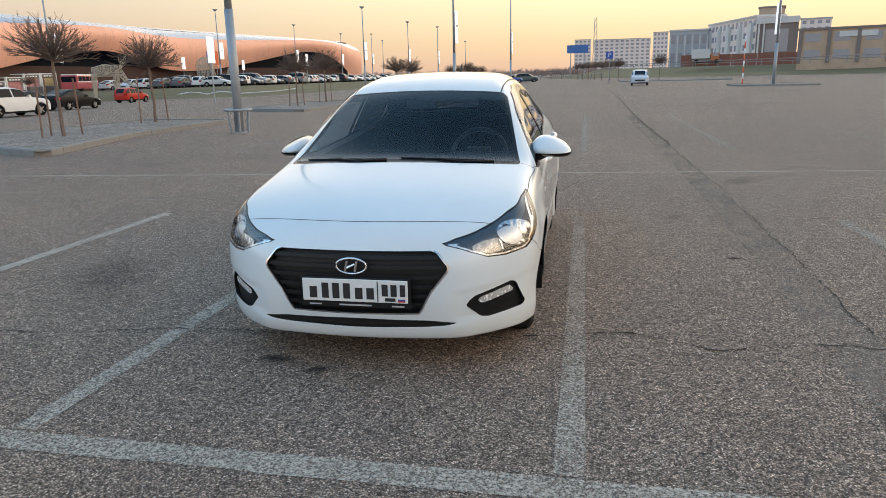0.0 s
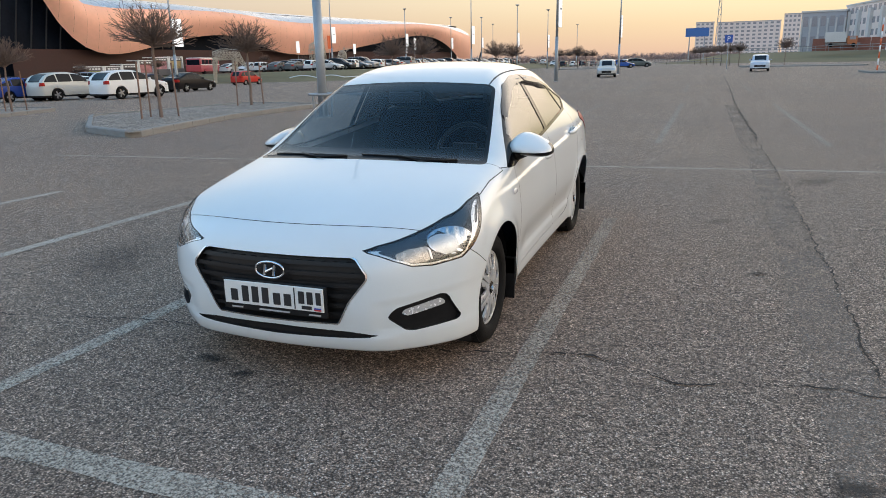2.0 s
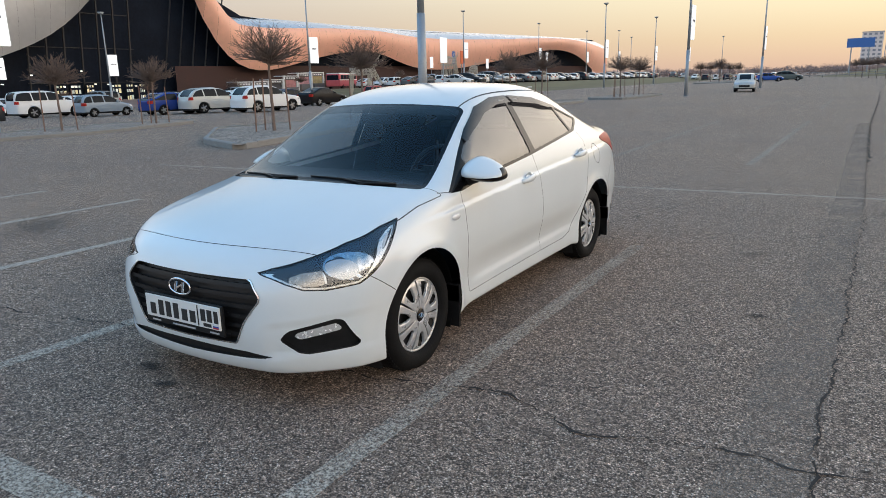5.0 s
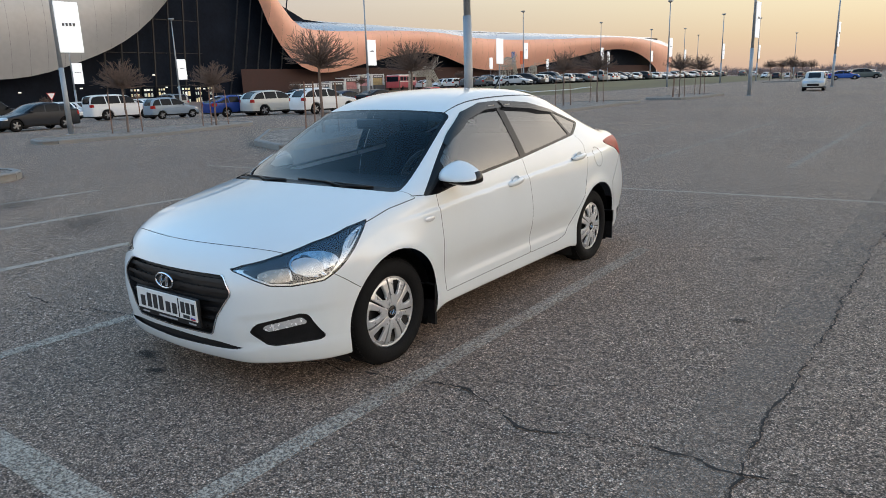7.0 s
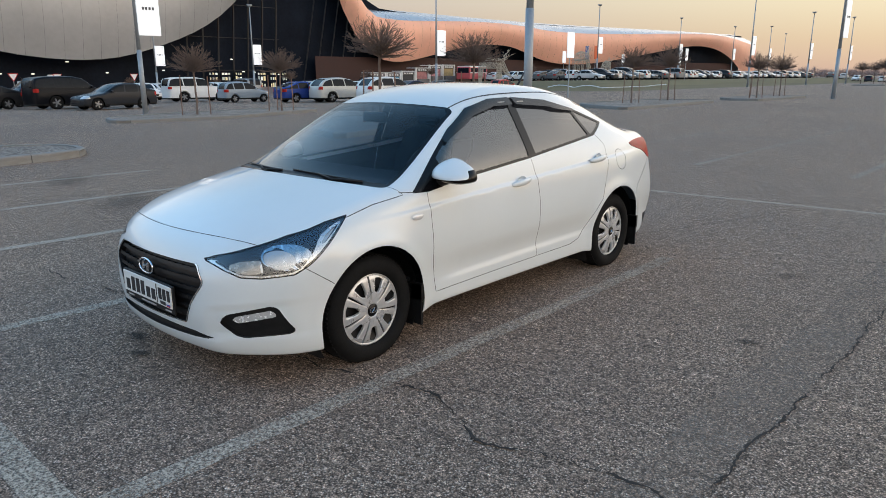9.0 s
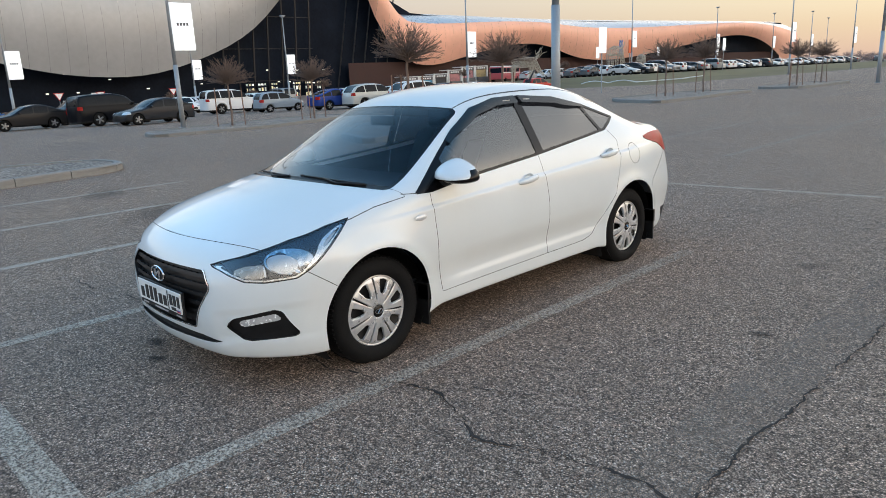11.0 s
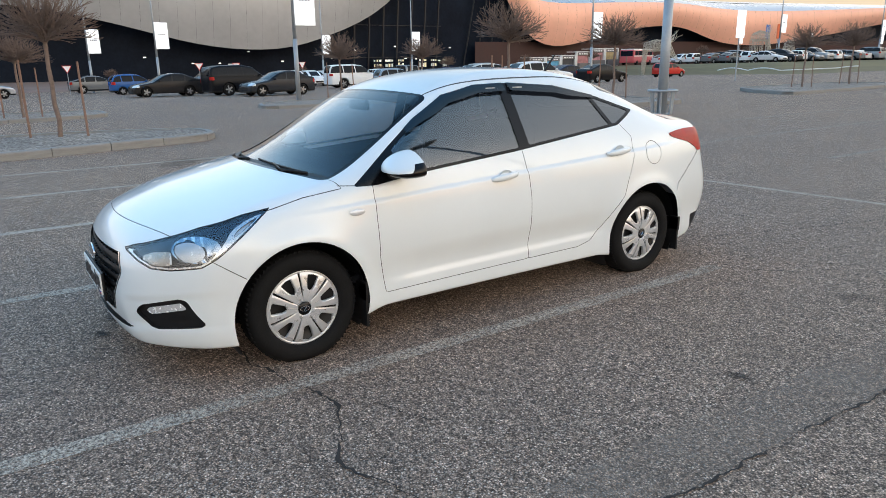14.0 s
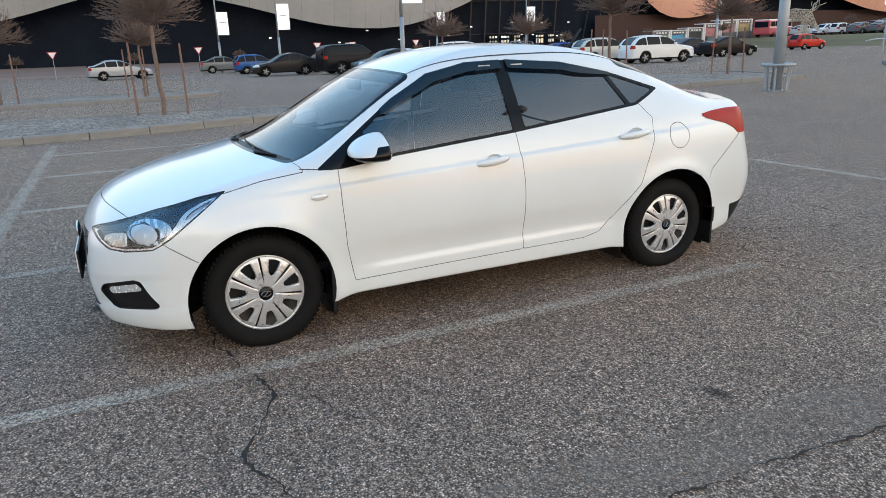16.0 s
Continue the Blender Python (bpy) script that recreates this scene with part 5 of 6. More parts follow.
# cabin, its dimness behind the glass partly put into near-black colours
inner = Shell(car_solid, like=SKIN)
inner.lab = [l if l not in ("body", "gap") else ("liner" if inner.v[list(q)].mean(0)[2] > 0.93 and inner.v[list(q)].mean(0)[0] > 0.25 else l) for q, l in zip(inner.f, inner.lab)]
inner.piece("headliner", ("liner",), LINING, CAR, "headliner darkened for the dim cabin", -0.02)
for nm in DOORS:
    inner.piece("door_card", (nm,), FABRIC, DOORS[nm], "door card darkened for the dim cabin", -0.05)
bm = bmesh.new()
add_box(bm, (1.5, 0, 0.36), (2.6, 1.45, 0.04))
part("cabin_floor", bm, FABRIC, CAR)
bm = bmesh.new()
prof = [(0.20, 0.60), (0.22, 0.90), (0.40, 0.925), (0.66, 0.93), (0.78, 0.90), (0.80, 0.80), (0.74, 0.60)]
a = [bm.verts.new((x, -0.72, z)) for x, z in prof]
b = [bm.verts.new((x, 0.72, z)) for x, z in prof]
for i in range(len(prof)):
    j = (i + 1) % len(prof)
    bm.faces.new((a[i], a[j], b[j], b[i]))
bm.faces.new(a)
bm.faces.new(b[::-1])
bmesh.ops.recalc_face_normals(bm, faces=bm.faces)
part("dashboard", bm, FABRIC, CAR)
bm = bmesh.new()
ctr, tilt = Vector((0.90, -0.37, 0.90)), math.radians(62)
for i in range(32):
    pr = []
    for q in (i, i + 1):
        a_ = 2 * math.pi * q / 32
        pr.append(ctr + Vector((-math.cos(tilt) * 0.185 * math.sin(a_) * -1, 0.185 * math.cos(a_), math.sin(tilt) * 0.185 * math.sin(a_))))
    add_cyl(bm, pr[0], pr[1], 0.016, None, 8)
add_box(bm, ctr + Vector((-0.02, 0, 0)), (0.04, 0.16, 0.10))
add_box(bm, ctr + Vector((-0.01, 0, 0)), (0.02, 0.34, 0.03))
add_cyl(bm, ctr, ctr + Vector((-0.2, 0, -0.1)), 0.03, None, 10)
part("steering_wheel", bm, BLACK, CAR)
for y in (-0.37, 0.37):
    bm = bmesh.new()
    add_box(bm, (1.38, y, 0.55), (0.52, 0.50, 0.16), None, 0.05)
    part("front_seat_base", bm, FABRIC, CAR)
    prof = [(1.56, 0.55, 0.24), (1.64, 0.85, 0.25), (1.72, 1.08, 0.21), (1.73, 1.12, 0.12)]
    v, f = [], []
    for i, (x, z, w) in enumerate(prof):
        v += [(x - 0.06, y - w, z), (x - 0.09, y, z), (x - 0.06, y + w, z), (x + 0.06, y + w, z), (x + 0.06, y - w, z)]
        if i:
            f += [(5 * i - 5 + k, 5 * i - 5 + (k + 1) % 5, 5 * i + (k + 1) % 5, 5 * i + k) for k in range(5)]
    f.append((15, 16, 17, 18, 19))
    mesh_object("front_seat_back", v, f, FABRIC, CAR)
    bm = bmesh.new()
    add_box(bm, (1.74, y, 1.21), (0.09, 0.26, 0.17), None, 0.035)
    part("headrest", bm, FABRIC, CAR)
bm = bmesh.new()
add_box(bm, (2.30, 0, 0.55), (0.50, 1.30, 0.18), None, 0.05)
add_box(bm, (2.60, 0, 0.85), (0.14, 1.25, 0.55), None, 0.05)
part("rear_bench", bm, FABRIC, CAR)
bm = bmesh.new()
add_box(bm, (0.80, 0, 1.245), (0.03, 0.22, 0.065), None, 0.012)
part("rear_view_mirror", bm, BLACK, CAR)

# ---- kerbed islands, trees, lamps ----
KERB = plain("concrete_kerb", (0.245, 0.238, 0.226), 0.85, 0, 0.22, 3.0, 0, 0.4, "Generated")
BARK = plain("bare_bark", (0.185, 0.132, 0.108), 0.9, 0, 0.3, 12)
STAKE = plain("weathered_stake", (0.22, 0.13, 0.095), 0.85, 0, 0.3, 8)
GALV = plain("galvanised_steel", (0.34, 0.37, 0.40), 0.5, 0.4, 0.15, 3)
PANEL = plain("white_panel", (0.82, 0.83, 0.85), 0.5, 0, 0.04)
# white boards with a weak glow added to the surface, no lamp inside
PANEL_GLOW = glow("glowing_panel", (0.9, 0.92, 0.95), 0.35)


def gravel_material():
    m, nt, p = nodes("gravel")
    v = world_coords(nt)
    vor = nt.nodes.new("ShaderNodeTexVoronoi")
    vor.inputs["Scale"].default_value = 22
    link(nt, v, vor.inputs["Vector"])
    sep = nt.nodes.new("ShaderNodeSeparateColor")
    link(nt, vor.outputs["Color"], sep.inputs[0])
    c = ramp(nt, sep.outputs[0], [(0.0, (0.14, 0.115, 0.095)), (0.5, (0.26, 0.22, 0.19)), (1.0, (0.43, 0.38, 0.34))])
    link(nt, mix(nt, 1.0, c, ramp(nt, noise_tex(nt, v, 0.8), [(0.3, (0.75, 0.75, 0.75)), (0.7, (1.15, 1.12, 1.08))]), "MULTIPLY"), p.inputs["Base Color"])
    p.inputs["Roughness"].default_value = 0.95
    bump(nt, p, vor.outputs["Distance"], 0.8, 0.03)
    return m


GRAVEL = gravel_material()


def island(corners, r=1.2):
    """An island of any outline with rounded corners: kerb stones round a gravel bed."""
    pts = []
    cs = [Vector((*c, 0)) for c in corners]
    for i, c in enumerate(cs):
        a, b = (cs[i - 1] - c), (cs[(i + 1) % len(cs)] - c)
        ra = min(r, a.length * 0.45, b.length * 0.45)
        p, q = c + a.normalized() * ra, c + b.normalized() * ra
        for k in range(7):
            t = k / 6
            pts.append(p * (1 - t) ** 2 + c * (2 * t * (1 - t)) + q * t * t)
    x0, x1, y0, y1 = min(p.x for p in pts), max(p.x for p in pts), min(p.y for p in pts), max(p.y for p in pts)
    c = Vector(((x0 + x1) / 2, (y0 + y1) / 2, 0))
    root = empty("kerbed_island", Matrix.Translation(c + Vector((0, 0, fall(c.x)))), "raised gravel parking island with a pale concrete kerb", "island", "islands")
    root["kind"] = "structure"
    mesh_object("gravel_bed", [(p.x - c.x, p.y - c.y, 0.12) for p in pts], [tuple(range(len(pts)))], GRAVEL, root, smooth=False)
    # kerb stones of about a metre along the outline
    loop = pts + pts[:1]
    seg = [(b - a).length for a, b in zip(loop[:-1], loop[1:])]
    total = sum(seg)
    n = max(12, int(total / 1.0))

    def at(s):
        s %= total
        for a, b, q in zip(loop[:-1], loop[1:], seg):
            if s <= q:
                return a + (b - a) * (s / max(q, 1e-6)), (b - a).normalized()
            s -= q
        return loop[-1], (loop[-1] - loop[-2]).normalized()
    for i in range(n):
        bm = bmesh.new()
        rows = []
        for k in range(3):
            p, d = at(total * (i + 0.008 + 0.984 * k / 2) / n)
            o = Vector((d.y, -d.x, 0))
            h = 0.15 + 0.008 * math.sin(i * 7.3)
            rows.append([bm.verts.new(p - c + o * a + Vector((0, 0, z))) for a, z in ((0.0, 0), (0.0, h - 0.025), (-0.025, h), (-0.14, h), (-0.14, 0.0))])
        for r0, r1 in zip(rows[:-1], rows[1:]):
            for k in range(4):
                bm.faces.new((r0[k], r1[k], r1[k + 1], r0[k + 1]))
        bm.faces.new(rows[0])
        bm.faces.new(rows[-1][::-1])
        bmesh.ops.recalc_face_normals(bm, faces=bm.faces)
        part("kerb_stone", bm, KERB, root)
    return root


def rect(x0, x1, y0, y1):
    return [(x1, y0), (x1, y1), (x0, y1), (x0, y0)]


island([(-10.9, 12.2), (-12.25, 17.5), (-12.3, 23.0), (-16.0, 23.2), (-16.9, 16.7), (-13.3, 13.2)], 0.35)
island([(-10.3, -9.0), (-10.75, 3.0), (-11.75, 6.9), (-13.6, 6.9), (-14.4, 3.9), (-14.4, -9.0)], 1.0)
island([(-22.2, 11.6), (-22.0, 16.0), (-24.3, 22.3), (-26.6, 22.1), (-26.2, 16.7), (-24.6, 12.2)], 0.8)
island([(-21.5, -9.0), (-21.8, 5.0), (-22.6, 6.5), (-25.0, 6.5), (-25.6, -9.0)], 1.0)
island([(-12.5, 30.0), (-13.1, 42.1), (-16.6, 41.0), (-16.9, 33.1), (-14.8, 31.0)], 0.6)
island([(-11.7, 45.0), (-11.6, 55.0), (-14.4, 54.0), (-14.6, 46.3), (-13.8, 45.0)], 0.6)
island(rect(-24.0, -17.0, 124.0, 136.0))
island(rect(13.2, 19.8, 63.6, 70.4))
island(rect(6.0, 22.0, 110.0, 122.0))


def prism(vs, fs, a, b, r0, r1, n=4):
    d = (b - a)
    if d.length < 1e-6:
        return
    q = d.to_track_quat("Z", "Y")
    k = len(vs)
    for c, r in ((a, r0), (b, r1)):
        for i in range(n):
            an = 2 * math.pi * i / n
            vs.append(tuple(c + q @ Vector((r * math.cos(an), r * math.sin(an), 0))))
    for i in range(n):
        j = (i + 1) % n
        fs.append((k + i, k + j, k + n + j, k + n + i))


def bare_tree(seed, name="bare_tree", fork=2.35, reach=1.16, rise=1.0):
    """A pollarded, leafless ball-headed tree: thin trunk and a wide head of fine twigs."""
    rnd = random.Random(seed)
    root = empty(name, Matrix(), "leafless young tree with a round pollarded head of twigs", "tree", "car park trees")
    vs, fs = [], []
    p = Vector((0, 0, 0))
    for i in range(6):
        q = Vector((rnd.uniform(-0.03, 0.03), rnd.uniform(-0.03, 0.03), fork * (i + 1) / 6))
        prism(vs, fs, p, q, 0.060 - 0.003 * i, 0.060 - 0.003 * (i + 1), 8)
        p = q
    mesh_object("trunk", vs, fs, BARK, root)
    vs, fs = [], []
    top = p
    for i in range(58):
        az = 2 * math.pi * (i * 0.618 + rnd.uniform(-0.05, 0.05))
        el = math.asin(min(1.0, 0.02 + 0.98 * (i + 0.5) / 58))
        d = Vector((math.cos(az) * math.cos(el), math.sin(az) * math.cos(el), math.sin(el) * rise))
        ln = reach * rnd.uniform(0.82, 1.05) * (1.0 - 0.10 * math.sin(el))
        pts = [top - Vector((0, 0, rnd.uniform(0.0, 0.25)))]
        for k in range(4):
            bend = Vector((rnd.uniform(-1, 1), rnd.uniform(-1, 1), 0.5 if k < 2 else -0.2)) * 0.10
            pts.append(pts[-1] + (d + bend) * ln / 4)
        for k in range(4):
            prism(vs, fs, pts[k], pts[k + 1], 0.024 - 0.0045 * k, 0.024 - 0.0045 * (k + 1))
        for k in range(1, 5):
            for m in range(4):
                e = (d + Vector((rnd.uniform(-1, 1), rnd.uniform(-1, 1), rnd.uniform(-0.3, 0.8))) * 0.75).normalized()
                a = pts[k] + (pts[k] - pts[k - 1]) * rnd.uniform(-0.6, 0)
                b = a + e * ln * rnd.uniform(0.16, 0.36)
                prism(vs, fs, a, b, 0.009, 0.005, 3)
                for s_ in range(2):
                    e2 = (e + Vector((rnd.uniform(-1, 1), rnd.uniform(-1, 1), rnd.uniform(-0.4, 0.6))) * 0.6).normalized()
                    m0 = a + (b - a) * rnd.uniform(0.4, 1.0)
                    prism(vs, fs, m0, m0 + e2 * ln * rnd.uniform(0.10, 0.20), 0.006, 0.004, 3)
    mesh_object("crown", vs, fs, BARK, root)
    return root


TREES = [bare_tree(3), bare_tree(11), bare_tree(23)]
SPOTS = [(-13.75, 16.3, 0.89), (-14.8, 22.1, 0.86), (-24.0, 15.7, 0.77), (-24.1, 19.85, 0.77), (-14.9, 35.1, 0.82), (-15.05, 39.8, 0.86), (-12.6, 47.2, 0.79), (-12.8, 52.4, 0.79),
         (-13.5, 4.05, 0.88), (-22.7, 4.0, 0.76), (-22.6, -0.2, 0.84), (12.0, 116.0, 1.15), (-20.5, 129.0, 1.15)]
FAR_SPOTS = [(-27 + 0.6 * i, 146 + 7.5 * i, 1.15) for i in range(5)] + [(-1 + 1.2 * i, 168 - 7 * i, 1.1) for i in range(7)] + [(-80, -6 + 11 * i, 0.62) for i in range(6)] + [(-71, 54 + 13 * i, 0.85) for i in range(7)]
for i, (x, y, s_) in enumerate(SPOTS + FAR_SPOTS):
    m = pose(x, y, (0.12 if i < 13 else 0.0) + mound(x, y), 0, 0, 47 * i) @ Matrix.Scale(s_, 4)
    if i < 3:
        TREES[i].matrix_world = m
    else:
        t = copy_thing(TREES[i % 3], m)
        t.scale = (s_, s_, s_)


def stake(x, y, h, lean=0.0):
    bm = bmesh.new()
    add_cyl(bm, (0, 0, 0), (lean, 0, h), 0.025, 0.021, 8)
    ob = part("tree_stake", bm, STAKE)
    ob.location = (x, y, 0.12 + fall(x))
    return tagged(ob, "reddish weathered wooden tree stake in gravel", "stake", "tree stakes")


for i, (x, y, s_) in enumerate(SPOTS[:11]):
    stake(x - 0.22, y - 0.52, 1.55, 0.05)
    stake(x + 0.18, y + 0.5, 1.5, -0.06)
    if i % 3 == 0:
        stake(x - 0.47, y + 0.1, 1.55, 0.03)


def lamp_post(x, y, banner=True, ring=False, h=12.5, size=1.0):
    root = empty("street_lamp", pose(x, y, mound(x, y)) @ Matrix.Scale(size, 4), "tall grey steel car park lamp post" + (" with a white banner panel" if banner else " inside a bumper ring" if ring else " with a round lamp head"), "street lamp", "lamp posts")
    bm = bmesh.new()
    add_cyl(bm, (0, 0, 0.0), (0, 0, h * 0.30), 0.15, 0.135, 14)
    add_cyl(bm, (0, 0, h * 0.30), (0, 0, h), 0.115, 0.06, 14)
    part("pole", bm, GALV, root, "", True)
    bm = bmesh.new()
    add_cyl(bm, (0, 0, 0), (0, 0, 0.03), 0.26, None, 16)
    part("base_plate", bm, GALV, root)
    bm = bmesh.new()
    add_cyl(bm, (0, 0, h - 0.05), (0, 0, h + 0.18), 0.16, 0.42, 14)
    add_cyl(bm, (0, 0, h + 0.18), (0, 0, h + 0.24), 0.42, 0.36, 14)
    part("lamp_head", bm, GALV, root, "", True)
    if banner:
        pn = box("banner_panel", (0.10, 0.72, 5.95), (0.10, 1.35, 2.75), PANEL_GLOW, root, "white advertising panel", 0.02)
        for z in (4.8, 7.1):
            box("panel_bracket", (0.0, 0.12, z), (0.05, 0.30, 0.05), GALV, pn)
        for k in range(4):
            box("panel_bar", (0.155, 0.42 + 0.2 * k, 6.1), (0.006, 0.13, 0.17), plain("panel_ink", (0.10, 0.10, 0.11), 0.6), pn)
    if ring:
        for k in range(6):
            a = 2 * math.pi * k / 6
            bm = bmesh.new()
            add_cyl(bm, (0.30 * math.cos(a), 0.30 * math.sin(a), 0), (0.36 * math.cos(a), 0.36 * math.sin(a), 0.72), 0.035, None, 8)
            part("ring_post", bm, GALV, root)
        vs, fs = sweep([(0.42 * math.cos(2 * math.pi * k / 20), 0.42 * math.sin(2 * math.pi * k / 20), 0.72) for k in range(20)], 0.04, 8, True)
        mesh_object("bumper_ring", vs, fs, GALV, root)
    return root


lamp_post(-9.72, 18.45, False, True, 12.5, 0.9)
for x, y, k in ((-9.35, 51.8, 0.83), (-7.6, 76.6, 0.80), (-28.8, 15.8, 0.75), (-56.6, 15.75, 0.73), (-64.0, 11.9, 0.71), (-36.9, 44.0, 0.73), (-57.9, 40.4, 0.68), (-62.5, 32.8, 0.66),
                (-34.4, 109.7, 1.0), (-35.0, 142.0, 1.0), (-32.4, 159.6, 1.0), (-56.4, 103.7, 0.92), (-59.6, 142.0, 0.95), (-64.0, 184.0, 1.0), (-57.5, 191.0, 1.0)):
    lamp_post(x, y, True, size=k)
lamp_post(16.5, 66.3, True, size=0.95)
lamp_post(9.2, 13.9, False)
lamp_post(-64, 225, False)
lamp_post(-37.5, 230, False)


def info_post(x, y, z, w, h, mat, label, face=90, name="sign_post"):
    root = empty(name, pose(x, y, mound(x, y), 0, 0, face - 90), label, "sign", "signs")
    cyl("post", (0, 0, 0), (0, 0, z + h), 0.05, GALV, root, None, 8)
    box("sign_board", (0.07, 0, z + h / 2), (0.05, w, h), mat, root, "", 0.01)
    return root


BLUE = plain("sign_blue", (0.03, 0.10, 0.42), 0.5)
ORANGE = plain("sign_orange", (0.70, 0.12, 0.03), 0.5)
for x, y in ((-64.8, 106.9), (-65.5, 129.4), (-64.0, 152.6), (-27.5, 49.1), (-46, 114)):
    info_post(x, y, 3.0, 1.0, 1.9, PANEL_GLOW, "white panel sign on a slim steel post")
info_post(-61.0, 111.0, 3.6, 1.0, 2.2, ORANGE, "orange panel sign on a slim steel post")
info_post(-58, 103, 3.2, 1.0, 2.2, BLUE, "blue and white panel sign on a steel post")
RED = plain("sign_red", (0.5, 0.03, 0.03), 0.5)


def yield_sign(x, y):
    root = empty("yield_sign", pose(x, y, fall(x)) @ Matrix.Scale(0.74, 4), "white triangular give way sign with a red border", "road sign", "give way signs")
    cyl("post", (0, 0, 0), (0, 0, 2.7), 0.035, GALV, root, None, 8)
    for s_, o, mt, nm in ((1.0, 0.05, RED, "sign_border"), (0.78, 0.056, PANEL, "sign_face")):
        bm = bmesh.new()
        tri = [(0.50 * s_, 2.75 + 0.27 * s_), (-0.50 * s_, 2.75 + 0.27 * s_), (0, 2.75 - 0.56 * s_)]
        a = [bm.verts.new((o, q, z)) for q, z in tri]
        b = [bm.verts.new((o + 0.004, q, z)) for q, z in tri]
        bm.faces.new(a), bm.faces.new(b[::-1])
        for i in range(3):
            bm.faces.new((a[i], a[(i + 1) % 3], b[(i + 1) % 3], b[i]))
        bmesh.ops.recalc_face_normals(bm, faces=bm.faces)
        part(nm, bm, mt, root)


for x, y in ((-56.8, 19.0), (-58.0, 28.6), (-62.7, -1.4), (-61.4, 9.8), (-58.9, 22.8)):
    yield_sign(x, y)

# parking sign and striped post by the far aisle
ps = info_post(3.5, 96, 3.2, 0.9, 0.9, BLUE, "blue square parking sign on a steel post", 0, "parking_sign")
font = bpy.data.curves.new("letter", "FONT")
font.body, font.size, font.align_x, font.align_y = "P", 0.8, "CENTER", "CENTER"
lt = new("letter", font)
lt.data.materials.append(PANEL)
lt.parent = ps
lt.matrix_local = pose(0.10, 0, 3.65, 90, 0, 90)
stp = empty("striped_post", pose(14.7, 70.0, 0), "white and orange striped marker post", "post")
for i in range(8):
    cyl("band", (0, 0, 0.55 * i), (0, 0, 0.55 * (i + 1)), 0.06, PANEL if i % 2 else ORANGE, stp, None, 10)


# glowing-wire deer figures by the grass, as plain cages of white rods
DEERWIRE = plain("pale_wire", (0.55, 0.50, 0.42), 0.7)


def cage_figure(x, y, turn, s_):
    vs, fs = [], []
    rnd = random.Random(int(x * 10))

    def tube(a, b, r0, r1, rings, rods):
        a, b = Vector(a), Vector(b)
        q = (b - a).to_track_quat("Z", "Y")
        last = None
        for i in range(rings + 1):
            t = i / rings
            c, r = a + (b - a) * t, r0 + (r1 - r0) * t
            ring = [c + q @ Vector((r * math.cos(2 * math.pi * k / rods), r * math.sin(2 * math.pi * k / rods), 0)) for k in range(rods)]
            for k in range(rods):
                prism(vs, fs, ring[k], ring[(k + 1) % rods], 0.022, 0.022, 3)
                if last:
                    prism(vs, fs, last[k], ring[k], 0.022, 0.022, 3)
                    prism(vs, fs, last[k], ring[(k + 1) % rods], 0.016, 0.016, 3)
            last = ring
    tube((-1.0, 0, 2.5), (0, 0, 2.65), 0.40, 0.55, 4, 9)
    tube((0, 0, 2.65), (1.1, 0, 2.6), 0.55, 0.45, 4, 9)
    for lx in (-0.9, 0.9):
        for ly in (-0.3, 0.3):
            tube((lx, ly, 2.3), (lx + rnd.uniform(-0.15, 0.15), ly, 0.0), 0.22, 0.09, 6, 5)
    tube((1.1, 0, 2.7), (1.7, 0, 1.7), 0.32, 0.2, 4, 7)
    tube((1.7, 0, 1.7), (2.1, 0, 1.35), 0.2, 0.1, 2, 6)
    for k in range(7):
        p = Vector((1.3, 0.2 - 0.4 * (k % 2), 2.8))
        for m in range(4):
            q = p + Vector((rnd.uniform(-0.1, 0.4), rnd.uniform(-0.3, 0.3), rnd.uniform(0.1, 0.35)))
            prism(vs, fs, p, q, 0.03, 0.02, 3)
            p = q
    ob = mesh_object("wire_deer_figure", vs, fs, DEERWIRE)
    ob.matrix_world = pose(x, y, mound(x, y), 0, 0, turn) @ Matrix.Scale(s_, 4)
    return tagged(ob, "pale wire light figure standing on the grass", "sculpture", "wire figures")


cage_figure(-57.0, 76.5, 30, 1.35)
cage_figure(-54.5, 95.5, 90, 1.35)
cage_figure(-51.0, 97.0, 100, 0.9)
gv, gf = sweep([(-46 + 0.26 * k, 74 - 0.02 * k + 0.35 * k * (k > 30), 0.12 + 0.25 * abs(math.sin(k * 0.21))) for k in range(38)], 0.05, 6)
tagged(mesh_object("light_garland", gv, gf, PANEL), "white wavy garland lying along the grass", "garland")

# ---- other cars ----
HUB = plain("alloy_wheel", (0.35, 0.35, 0.36), 0.4, 0.6, 0.2, 12)
CAR_GLASS = plain("dark_car_glass", (0.012, 0.014, 0.017), 0.06, 0, 0.2)
CAR_GLASS.node_tree.nodes["Principled BSDF"].inputs["Specular IOR Level"].default_value = 0.14
HEADGLASS = plain("clear_lamp", (0.55, 0.57, 0.6), 0.15, 0.3, 0.2, 20)

